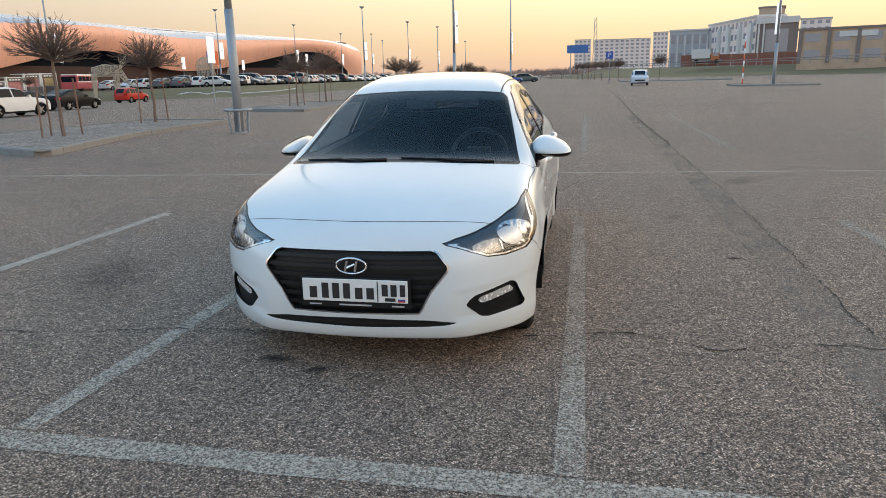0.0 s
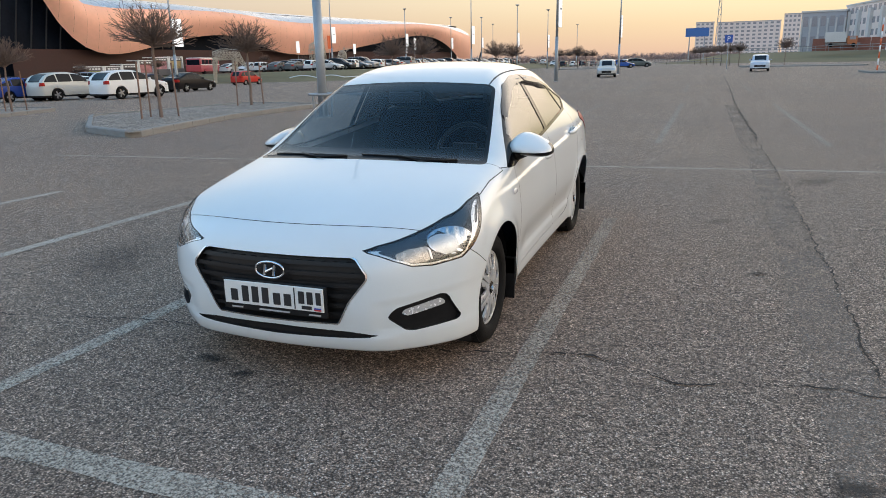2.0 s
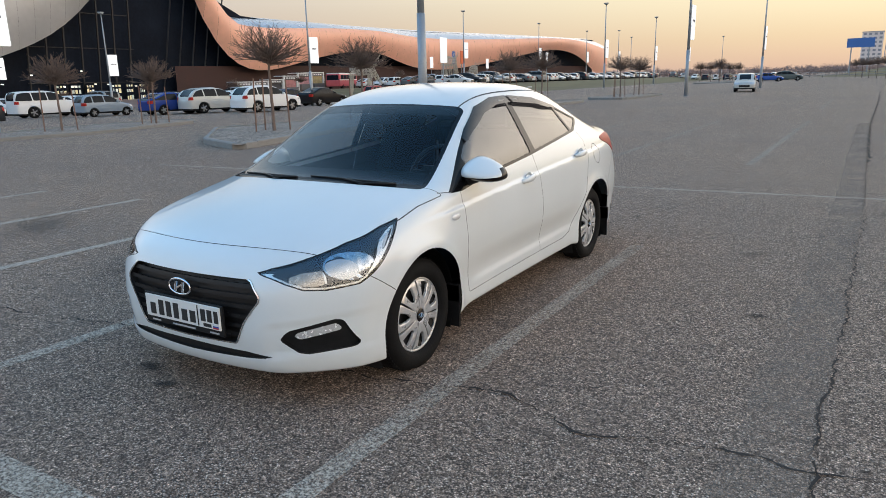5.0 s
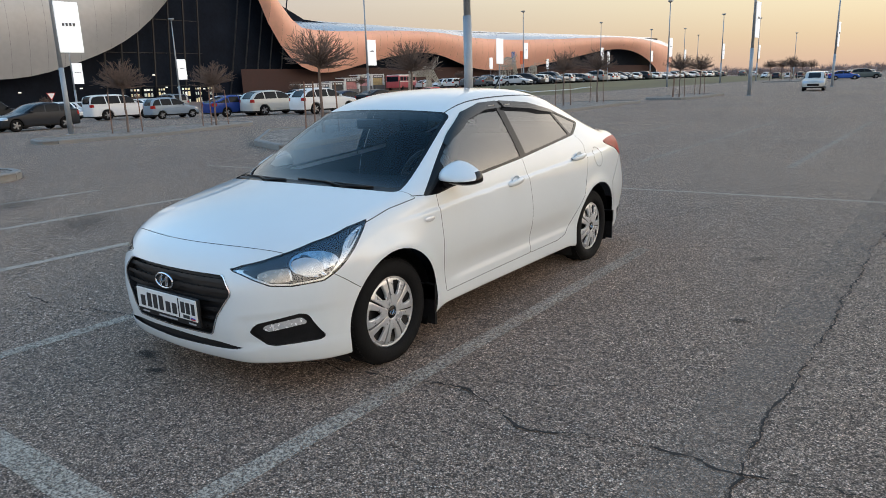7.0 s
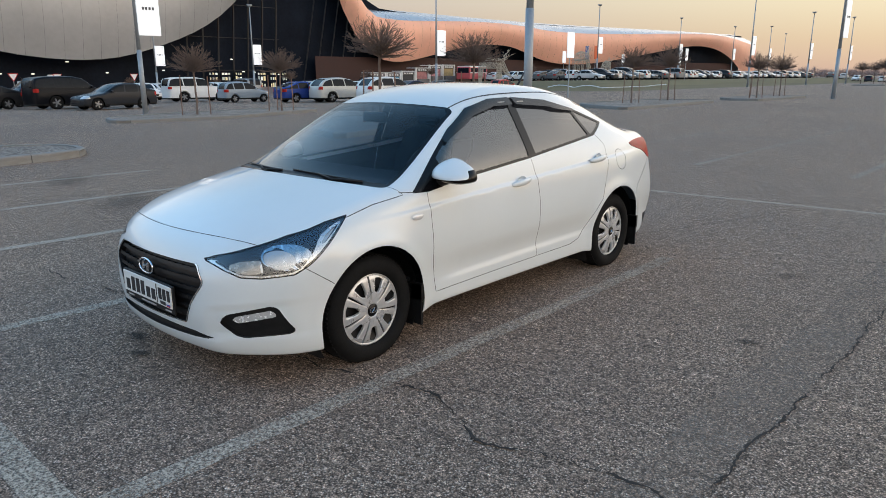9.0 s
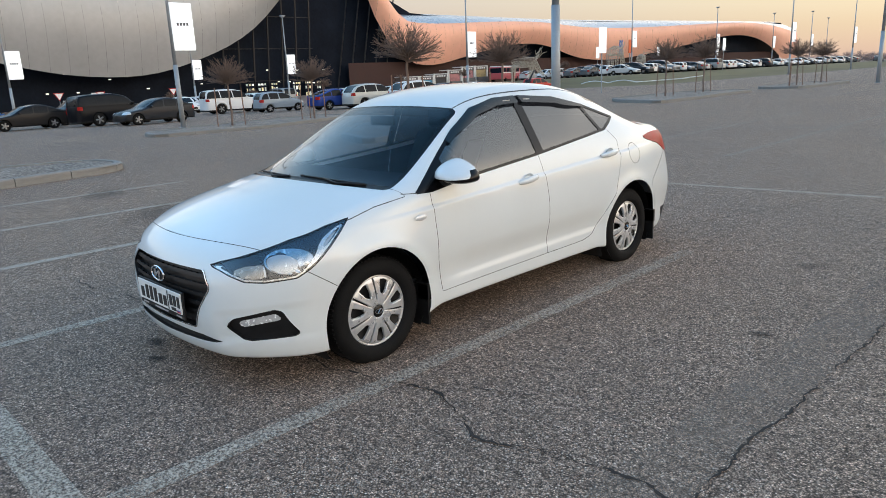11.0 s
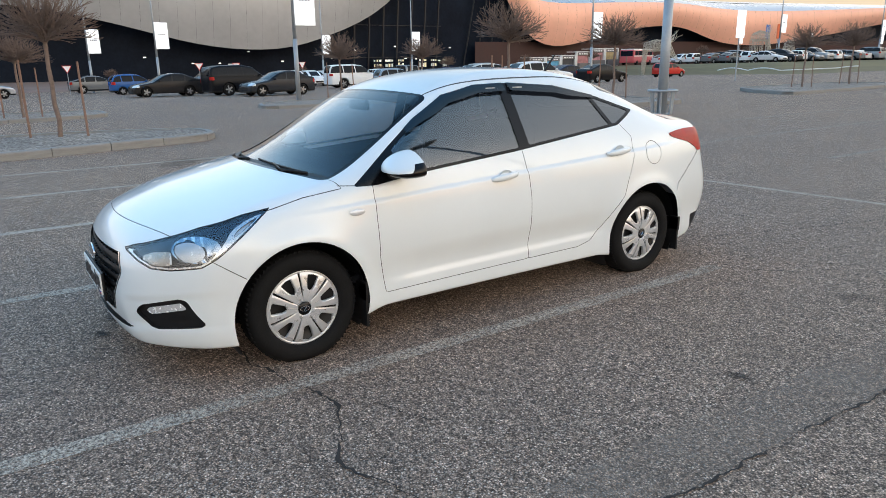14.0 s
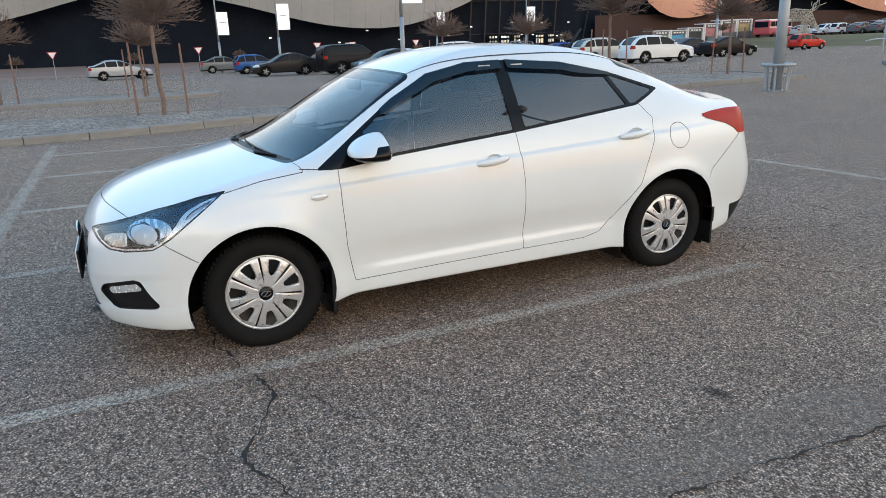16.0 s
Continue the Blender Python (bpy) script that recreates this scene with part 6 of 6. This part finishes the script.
# length, half width, axle places, wheel radius, belt height, profile along x, pillars
KINDS = {
    "sedan": (4.5, 0.88, (0.85, 3.5), 0.32, 0.93, ([0, 0.1, 0.5, 1.25, 1.6, 2.0, 2.6, 3.1, 3.6, 4.0, 4.4, 4.5], [0.55, 0.72, 0.82, 0.95, 1.15, 1.36, 1.46, 1.43, 1.25, 1.10, 1.06, 0.85]), (1.75, 2.45, 3.25)),
    "hatchback": (3.7, 0.80, (0.68, 2.95), 0.28, 0.92, ([0, 0.1, 0.4, 0.95, 1.3, 1.7, 2.3, 3.0, 3.4, 3.6, 3.7], [0.55, 0.75, 0.85, 0.97, 1.22, 1.42, 1.49, 1.46, 1.36, 1.0, 0.6]), (1.35, 2.15, 2.95)),
    "crossover": (4.6, 0.92, (0.90, 3.6), 0.36, 1.08, ([0, 0.08, 0.4, 1.2, 1.55, 1.95, 2.6, 3.5, 4.1, 4.45, 4.6], [0.7, 0.90, 0.99, 1.10, 1.32, 1.56, 1.68, 1.65, 1.50, 1.10, 0.65]), (1.65, 2.55, 3.5)),
    "large_suv": (4.95, 0.98, (0.92, 3.78), 0.39, 1.18, ([0, 0.06, 0.4, 1.35, 1.65, 2.0, 2.7, 4.2, 4.75, 4.88, 4.95], [0.8, 1.02, 1.10, 1.2, 1.45, 1.74, 1.87, 1.84, 1.74, 1.2, 0.65]), (1.75, 2.75, 3.75)),
    "van": (4.9, 0.96, (0.9, 3.9), 0.34, 1.10, ([0, 0.08, 0.4, 0.95, 1.4, 1.9, 2.6, 4.2, 4.7, 4.83, 4.9], [0.7, 0.88, 0.98, 1.12, 1.45, 1.75, 1.88, 1.86, 1.78, 1.2, 0.6]), (1.55, 2.6, 3.75)),
}


def other_car(kind, name, color, label, metal=0.0, h=0.05):
    L, W, axles, R, belt, (px, pz), pillars = KINDS[kind]
    prof = lambda x: np.interp(x, px, pz)
    prof_s = lambda x: (prof(x - 0.09) + prof(x) + prof(x + 0.09)) / 3
    roof = max(pz)

    def F(x, y, z):
        a = np.abs(y)
        w = W - 0.04 * ((z - 0.62) / 0.4) ** 2 * (z < belt) - np.where(z > belt, 0.03 + 0.30 * (z - belt) ** 1.1, 0) - 0.10 * np.clip(1 - x / 0.5, 0, 1) ** 2 - 0.10 * np.clip((x - L + 0.45) / 0.45, 0, 1) ** 2
        slope = (prof_s(x + 0.05) - prof_s(x - 0.05)) / 0.1
        top = (z - prof_s(x - 0.12 * (a / W) ** 2) + 0.05 * (a / W) ** 2) / np.sqrt(1 + slope ** 2)
        nose = 0.03 + 0.16 * (a / W) ** 3 + 0.12 * np.abs(z - 0.5) ** 2 - x
        tail = x - L + 0.02 + 0.14 * (a / W) ** 3
        f = smax(a - w, top, 0.10)
        f = smax(smax(f, nose, 0.10), tail, 0.10)
        return smax(f, 0.22 - z, 0.05)
    s = Shell(F, (-0.1, -W - 0.1, 0.1), (L + 0.1, W + 0.1, roof + 0.1), h)
    for ax in axles:
        s.cut(lambda x, y, z: np.maximum(np.hypot(x - ax, z - R) - R - 0.05, np.where(np.abs(y) > 0.45, -1.0, 1.0)), "none", ("body",), True)
    pill = lambda x, z: np.minimum.reduce([np.abs(x - p - 0.12 * (z - belt)) for p in pillars[1:]])
    lim = lambda x: np.minimum(prof_s(x), roof) - 0.085
    a0 = pillars[0] - 0.40
    s.cut(lambda x, y, z: np.maximum.reduce([belt + 0.02 - z, z - roof + 0.13, a0 - x + 0.55 * (z - belt) * 0, np.where(np.abs(y) < W - 0.34, -1.0, z - lim(x) + 0.0), np.where(np.abs(y) > W - 0.3, 0.035 - pill(x, z), -1.0), np.where(np.abs(y) < W - 0.34, np.abs(y) - W + 0.38, -1.0)]), "glass", ("body",))
    s.cut(lambda x, y, z: np.maximum.reduce([x - 0.45, np.abs(z - 0.70 * belt - 0.03) - 0.07, W - 0.40 - np.abs(y)]), "front_lamp", ("body",))
    s.cut(lambda x, y, z: np.maximum.reduce([L - 0.28 - x, np.abs(z - 0.90 * belt) - 0.10, W - 0.32 - np.abs(y)]), "rear_lamp", ("body",))
    s.cut(lambda x, y, z: np.maximum.reduce([x - 0.12, np.abs(z - 0.50 * belt) - 0.085, np.abs(y) - W + 0.40]), "grille", ("body",))
    s.cut(lambda x, y, z: z - 0.33, "sill", ("body",))
    root = empty(name, Matrix(), label, "car", "parked cars")
    dark = max(color) < 0.12
    paint = paint_material(name + "_paint", color, 0.25 if metal else 0.3, 0.03 if dark else 0.12)
    shader = paint.node_tree.nodes["Principled BSDF"]
    shader.inputs["Specular IOR Level"].default_value = 0.12 if dark else 0.25
    shader.inputs["Metallic"].default_value = metal * 0.3
    s.v[:, 0] -= L / 2
    s.F = lambda x, y, z: F(x + L / 2, y, z)
    s.piece("body", ("body",), paint, root)
    for nm, lab, mt in (("windows", "glass", CAR_GLASS), ("headlights", "front_lamp", HEADGLASS), ("tail_lights", "rear_lamp", REDLAMP), ("grille", "grille", BLACK), ("sill", "sill", BLACK)):
        for sd, tag in ((-1, "near"), (1, "off")):
            if lab in ("glass", "front_lamp", "rear_lamp"):
                s.relabel(lab, lab + tag, lambda x, y, z: y * sd >= 0)
                s.piece(nm[:-1], (lab + tag,), mt, root, "", 0.004)
            elif sd == 1:
                s.piece(nm, (lab,), mt, root, "", 0.0)
    for ax in axles:
        for sg in (-1, 1):
            w = new("wheel")
            w.parent = root
            w.location = (ax - L / 2, sg * (W - 0.13), R)
            vs, fs = lathe([(R * 0.64, sg * 0.09), (R * 0.75, sg * 0.11), (R * 0.95, sg * 0.10), (R, sg * 0.06), (R, sg * -0.09), (R * 0.6, sg * -0.1)], 24, "y")
            mesh_object("tyre", vs, fs, RUBBER, w)
            bm = bmesh.new()
            for k in range(5):
                a = 2 * math.pi * k / 5
                add_cyl(bm, (0, sg * 0.085, 0), (R * 0.62 * math.cos(a), sg * 0.085, R * 0.62 * math.sin(a)), 0.05, 0.045, 6)
            part("rim", bm, HUB, w)
            vs, fs = lathe([(R * 0.66, sg * 0.095), (R * 0.60, sg * 0.06), (0.0, sg * 0.05)], 24, "y")
            mesh_object("brake_disc", vs, fs, BLACK, w)
    for sg in (-1, 1):
        bm = bmesh.new()
        add_box(bm, (pillars[0] - 0.05 - L / 2, sg * (W + 0.03), belt + 0.06), (0.12, 0.16, 0.12), None, 0.03)
        part("wing_mirror", bm, paint, root)
    return root


def park(ob, x, y, heading):
    """Sets a car down with its nose towards a heading, in degrees from +x."""
    ob.matrix_world = pose(x, y, mound(x, y), 0, 0, heading + 180)
    return ob


park(other_car("crossover", "white_crossover", (0.75, 0.76, 0.76), "white compact crossover parked in the car park"), -31.9, 34, 82)
park(other_car("crossover", "pale_crossover", (0.55, 0.55, 0.52), "pale silver crossover parked in the car park", 0.3), -36.2, 33.4, 82)
park(other_car("sedan", "blue_sedan", (0.02, 0.05, 0.24), "dark blue sedan parked in the car park", 0.2), -38.4, 31.9, 84)
park(other_car("hatchback", "small_hatchback", (0.28, 0.34, 0.40), "small grey-blue hatchback parked in the car park", 0.4), -43, 29.8, 86)
park(other_car("large_suv", "white_suv", (0.76, 0.77, 0.78), "large white suv parked in the car park"), -48.6, 29.1, 84)
park(other_car("hatchback", "red_hatchback", (0.50, 0.03, 0.02), "bright red hatchback parked beside the grass"), -45, 64, 88)
park(other_car("sedan", "grey_sedan", (0.034, 0.038, 0.045), "dark grey sedan parked in the car park", 0.5), -37.9, 18.3, -84)
park(other_car("large_suv", "black_suv", (0.006, 0.007, 0.010), "large black suv parked in the car park"), -41.9, 17.5, 96)
park(other_car("van", "dark_van", (0.014, 0.018, 0.026), "dark people carrier parked in the car park", 0.4), -48.9, 18, -86)
park(other_car("sedan", "charcoal_sedan", (0.030, 0.029, 0.030), "dark grey sedan with clean paint parked in the car park", 0.5), -44.6, 13.4, -88)
park(other_car("hatchback", "blue_hatchback", (0.02, 0.09, 0.28), "blue hatchback parked in the car park", 0.3), -53.5, 13.3, 94)
park(other_car("sedan", "silver_sedan", (0.40, 0.42, 0.45), "silver sedan standing alone on the asphalt", 0.6), -54.5, 3.4, 98)
park(other_car("sedan", "black_sedan", (0.012, 0.012, 0.014), "black sedan parked in the car park"), -36.8, 45.2, 88)
park(other_car("sedan", "navy_sedan", (0.015, 0.022, 0.05), "very dark blue sedan parked in the car park"), -40.5, 45.3, 88)
park(other_car("crossover", "pale_blue_car", (0.50, 0.55, 0.62), "pale silver-blue car facing down the aisle", 0.4), 6.2, 80, -94)
park(other_car("hatchback", "silver_hatchback", (0.50, 0.49, 0.46), "silver hatchback facing down the aisle", 0.4), -7.1, 63, -84)
park(other_car("crossover", "green_grey_crossover", (0.10, 0.125, 0.125), "dark green-grey crossover parked across the far edge", 0.3, 0.07), -10.4, 135.5, 12)
park(other_car("sedan", "bright_blue_sedan", (0.03, 0.10, 0.38), "blue sedan parked across the far edge", 0.2, 0.07), -12.6, 127.5, 18)

FLEET = [other_car("sedan", "far_sedan", (0.62, 0.62, 0.62), "light sedan in a far row of parked cars", 0.2, 0.09),
         other_car("crossover", "far_crossover", (0.04, 0.045, 0.055), "dark crossover in a far row of parked cars", 0.3, 0.09),
         other_car("hatchback", "far_hatchback", (0.74, 0.74, 0.73), "white hatchback in a far row of parked cars", 0.0, 0.09),
         other_car("sedan", "far_grey_sedan", (0.16, 0.17, 0.18), "grey sedan in a far row of parked cars", 0.5, 0.09),
         other_car("large_suv", "far_suv", (0.30, 0.31, 0.32), "grey suv in a far row of parked cars", 0.5, 0.09)]
rows_ = [(-49 + (0.4 if i % 2 else 0), 89 + 2.75 * i, 0) for i in range(38)] + [(-66 + 2.8 * i, 90, 90) for i in range(6)] + [(-61, 96 + 2.8 * i, 180) for i in range(30)] \
    + [(-46 + 2.9 * i, 206, 90) for i in range(10)] + [(-17 + 3.0 * i, 150, 90) for i in range(3)] \
    + [(-56 - 2.9 * (i % 3), 27 + 2.9 * i, 0) for i in range(12)] + [(-69, 56 + 2.9 * i, 0) for i in range(6)] + [(-62, 12, 90)]
rr = random.Random(5)
for i, (x, y, hd) in enumerate(rows_):
    k = rr.choice((0, 0, 2, 2, 2, 1, 3, 4))
    m = pose(x, y, mound(x, y), 0, 0, hd + 180 * rr.randrange(2) + rr.uniform(-3, 3))
    if i < 5:
        FLEET[i].matrix_world = m
    else:
        copy_thing(FLEET[k], m)

# ---- distance: grass bank, fence, offices, flats ----
GRASS = plain("dry_grass", (0.160, 0.128, 0.062), 0.95, 0, 0.35, 4, 0, 0.5, "Generated")
# distance haze over the backlit walls is put into this pale colour
HAZE_WALL = plain("hazed_render", (0.78, 0.68, 0.64), 0.9, 0, 0.08, 0.2)
GREYWALL = plain("grey_render", (0.42, 0.42, 0.45), 0.9, 0, 0.08, 0.2)
DARKBRICK = plain("dark_brick", (0.22, 0.175, 0.16), 0.9, 0, 0.12, 0.3)
BRICK = plain("tan_brick", (0.50, 0.35, 0.25), 0.9, 0, 0.15, 0.3)
# panes lightened too, haze included in the colour
PANE = plain("far_pane", (0.32, 0.31, 0.33), 0.15, 0, 0.2)
REDFENCE = plain("red_fence", (0.26, 0.10, 0.07), 0.8, 0, 0.2, 2)
RAIL = plain("grey_rail", (0.25, 0.24, 0.24), 0.6, 0.2, 0.2, 2)


def bank():
    """A low grass bank along the far side, rising to the road behind it."""
    v, f = [], []
    n = 40
    for i in range(n + 1):
        t = i / n
        x, y = -12 + 190 * t, 205 - 150 * t + 40 * t * t
        for d, z in ((0, 0.0), (6, 0.25), (18, 1.0), (32, 2.2), (48, 2.6), (120, 2.6)):
            v.append((x + 0.55 * d, y + 0.83 * d, z + 0.12 * noise.noise(Vector((x * 0.1, d * 0.1, 0)))))
        if i:
            for k in range(5):
                f.append((6 * i - 6 + k, 6 * i + k, 6 * i + 1 + k, 6 * i - 5 + k))
    return tagged(mesh_object("grass_bank", v, f, GRASS), "low bank of dry winter grass beyond the asphalt", "grass", kind="structure")


bank()
def terrace():
    xs, ys = np.arange(-88, -35.9, 1.3), np.concatenate([np.arange(74.5, 90, 1.0), np.arange(90, 262, 4.0)])
    for name, test, mat, label in (("grass_verge", lambda x, y: min((-36.5 - x) / 11, (y - 75) / 11) < 1.05, GRASS, "sloping verge of dry winter grass"),
                                   ("upper_car_park", lambda x, y: min((-36.5 - x) / 11, (y - 75) / 11) >= 1.05, ASPHALT, "asphalt terrace of the upper car park")):
        ids, v, f = {}, [], []
        for i in range(len(xs) - 1):
            for j in range(len(ys) - 1):
                if test((xs[i] + xs[i + 1]) / 2, (ys[j] + ys[j + 1]) / 2):
                    q = []
                    for a, b in ((i, j), (i + 1, j), (i + 1, j + 1), (i, j + 1)):
                        if (a, b) not in ids:
                            ids[a, b] = len(v)
                            v.append((xs[a], ys[b], mound(xs[a], ys[b]) + (0.012 if name == "grass_verge" else 0.006)))
                        q.append(ids[a, b])
                    f.append(q)
        tagged(mesh_object(name, v, f, mat), label, "grass" if "grass" in name else "ground", kind="structure")


terrace()


def block(name, c, size, turn, mat, floors, bays, label, roof_mat=None, flat=True):
    """A far building: walls, roof slab and a grid of windows on the side that is seen."""
    w, d, h = size
    root = empty(name, pose(c[0], c[1], 2.4, 0, 0, turn), label, "building")
    box("wall", (0, 0, h / 2 - 1.2), (w, d, h + 2.4), mat, root)
    box("roof", (0, 0, h + 0.25), (w + 0.5, d + 0.5, 0.5), roof_mat or GREYWALL, root)
    for face in range(2):
        for i in range(floors):
            for j in range(bays if face == 0 else max(2, int(bays * d / w))):
                nb = bays if face == 0 else max(2, int(bays * d / w))
                span = w if face == 0 else d
                u = -span / 2 + span * (j + 0.5) / nb
                z = h * (i + 0.55) / floors
                ww, hh = span / nb * 0.55, h / floors * 0.5
                if face == 0:
                    box("window", (u, -d / 2 - 0.02, z), (ww, 0.08, hh), PANE, root)
                else:
                    box("window", (-w / 2 - 0.02, u, z), (0.08, ww, hh), PANE, root)
    return root


def toward(px_dir, d):
    """A place d metres off in a direction given in degrees from +y towards +x."""
    a = math.radians(px_dir)
    return (d * math.sin(a), d * math.cos(a))


WHITETRIM = plain("white_trim", (0.62, 0.60, 0.58), 0.8, 0, 0.1, 0.3)
ob_ = block("office_building", toward(7.93, 262), (12.4, 8, 12.2), -8, GREYWALL, 2, 5, "grey office building with tall windows beyond the bank", WHITETRIM)
for k in range(6):
    box("pilaster", (-6.0 + 2.4 * k, -4.1, 5.2), (0.5, 0.35, 10.4), WHITETRIM, ob_)
pa, pb = Vector((42.2, 258.6, 0)), Vector((49.3, 220.5, 0))
mid_ = (pa + pb) / 2
ob_ = block("pale_office_building", (mid_.x + 3.93, mid_.y + 0.72), (38.7, 8, 13.6), -79.5, HAZE_WALL, 4, 12, "pale office building with rows of windows", WHITETRIM)
for k in range(5):
    box("bay", (-16.5 + 8.2 * k, -4.4, 6.0), (1.7, 0.9, 12.0), WHITETRIM, ob_)
ob_ = block("dark_office_building", toward(13.95, 226), (10.6, 8, 12.2), -14, DARKBRICK, 1, 1, "dark brick office end wall under a white cornice", WHITETRIM)
box("cornice", (0, -4.1, 12.2), (10.8, 0.6, 1.7), WHITETRIM, ob_)
for x in (-4.7, -3.4):
    box("pilaster", (x, -4.15, 5.8), (0.45, 0.4, 11.6), WHITETRIM, ob_)
block("plant_room", toward(13.5, 240), (7, 6, 16.6), -14, BRICK, 1, 1, "tan rooftop block behind the offices", DARKBRICK)
wh = block("brick_warehouse", toward(20.0, 190), (30, 8, 7.4), -20, BRICK, 2, 5, "tan brick two-storey building by the road", DARKBRICK)
for k in range(6):
    box("pilaster", (-14.6 + 5.9 * k, -4.1, 3.7), (0.8, 0.4, 7.4), DARKBRICK, wh)
box("sign_board", (-3.0, -4.15, 6.3), (7.5, 0.2, 1.2), WHITETRIM, wh)
block("white_flats", toward(16.4, 330), (11, 8, 18), -17, HAZE_WALL, 7, 4, "pale block of flats in the distance")
for a, w, h in ((0.05, 14, 27), (3.05, 47, 26.5), (5.9, 12, 31)):
    block("flats", toward(a, 640), (w, 12, h), -a, HAZE_WALL, 9, max(4, int(w / 4)), "long pale nine-storey block of flats far away")
# a box truck on the road
tk = empty("box_truck", pose(*toward(9.3, 204), 3.3, 0, 0, -10), "white box truck with an orange load on the road", "truck")
box("truck_box", (-1.6, 0, 2.4), (4.6, 2.3, 2.4), WHITETRIM, tk, "", 0.06)
box("truck_cab", (2.0, 0, 1.6), (2.2, 2.2, 2.0), plain("truck_orange", (0.45, 0.14, 0.05), 0.5), tk, "", 0.15)
box("truck_window", (2.1, -1.11, 2.1), (1.3, 0.04, 0.7), PANE, tk)
box("chassis", (0, 0, 0.8), (7.6, 1.6, 0.4), RAIL, tk)
for x in (-2.6, 2.4):
    for sy in (-1.0, 1.0):
        cyl("truck_wheel", (x, sy - 0.15, 0.48), (x, sy + 0.15, 0.48), 0.48, RUBBER, tk, None, 16)
# road rail and red fence on the bank
def fence(name, p, q, h, step, mat, label, z=2.5):
    root = empty(name, pose(p[0], p[1], z), label, "fence", kind="structure")
    p, q = Vector((*p, 0)), Vector((*q, 0))
    d = q - p
    n = int(d.length / step)
    for i in range(n + 1):
        c = d * (i / n)
        box("post", (c.x, c.y, h / 2 - 0.1), (0.12, 0.12, h + 0.2), mat, root)
    for zz in (h * 0.45, h * 0.92):
        bm = bmesh.new()
        add_cyl(bm, (0, 0, zz), (d.x, d.y, zz), 0.07, None, 6)
        part("rail", bm, mat, root)
    return root


fence("road_rail", toward(2.0, 215), toward(21.0, 150), 1.1, 4.0, RAIL, "low grey road rail along the top of the bank")
fence("pole_fence", (-26, 168), toward(1.5, 200), 1.3, 3.5, RAIL, "thin grey fence along the edge of the lot", 0.0)
rf = empty("red_fence", pose(*toward(14.0, 205), 2.5, 0, 0, -14), "dull red sheet fence below the offices", "fence", kind="structure")
for i in range(14):
    box("fence_panel", (-22 + 3.2 * i, 0, 1.5), (3.1, 0.12, 3.0), REDFENCE, rf)
bb = empty("billboard", pose(*toward(-0.35, 215), 0, 0, 0, 0), "blue roadside billboard on two posts", "billboard")
for x in (-2, 2):
    cyl("post", (x, 0.2, 0), (x, 0.2, 7.4), 0.15, GALV, bb, None, 8)
box("board", (0, 0, 8.4), (6.2, 0.3, 2.3), plain("billboard_blue", (0.05, 0.16, 0.45), 0.5), bb)
mast = empty("radio_mast", pose(*toward(1.0, 620), 0), "lattice radio mast in the distance", "mast")
for x, y in ((-1, -1), (1, -1), (1, 1), (-1, 1)):
    cyl("mast_leg", (x * 2, y * 2, 0), (x * 0.8, y * 0.8, 46), 0.25, GALV, mast, None, 6)
for k in range(8):
    cyl("mast_brace", (-1.2, -1.2, 6 * k), (1.2, -1.2, 6 * k + 6), 0.15, GALV, mast, None, 6)

# bare tree line far behind
# twig colour is lightened to imitate haze
HAZEWOOD = plain('hazy_twigs', (0.34, 0.255, 0.235), 0.95, 0, 0.15, 0.1)
rt = random.Random(9)
vs, fs = [], []
for i in range(520):
    a = rt.uniform(-36, 3)
    x, y = toward(a, rt.uniform(300, 420))
    h = rt.uniform(2.6, 5.2)
    base = Vector((x, y, h * 0.25))
    prism(vs, fs, Vector((x, y, 0)), base, 0.14, 0.12, 3)
    for k in range(26):
        an, el = rt.uniform(0, 6.28), rt.uniform(0.15, 1.5)
        tip = base + Vector((math.cos(an) * math.cos(el), math.sin(an) * math.cos(el), math.sin(el))) * h * rt.uniform(0.45, 0.75)
        prism(vs, fs, base, tip, 0.09, 0.035, 3)
        an, el = an + rt.uniform(-0.9, 0.9), rt.uniform(0.1, 1.2)
        start = base.lerp(tip, rt.uniform(0.4, 0.8))
        prism(vs, fs, start, start + Vector((math.cos(an) * math.cos(el), math.sin(an) * math.cos(el), math.sin(el))) * h * 0.3, 0.06, 0.03, 3)
tagged(mesh_object("far_woods", vs, fs, HAZEWOOD), "hazy line of bare trees in the distance", "trees", kind="stuff")
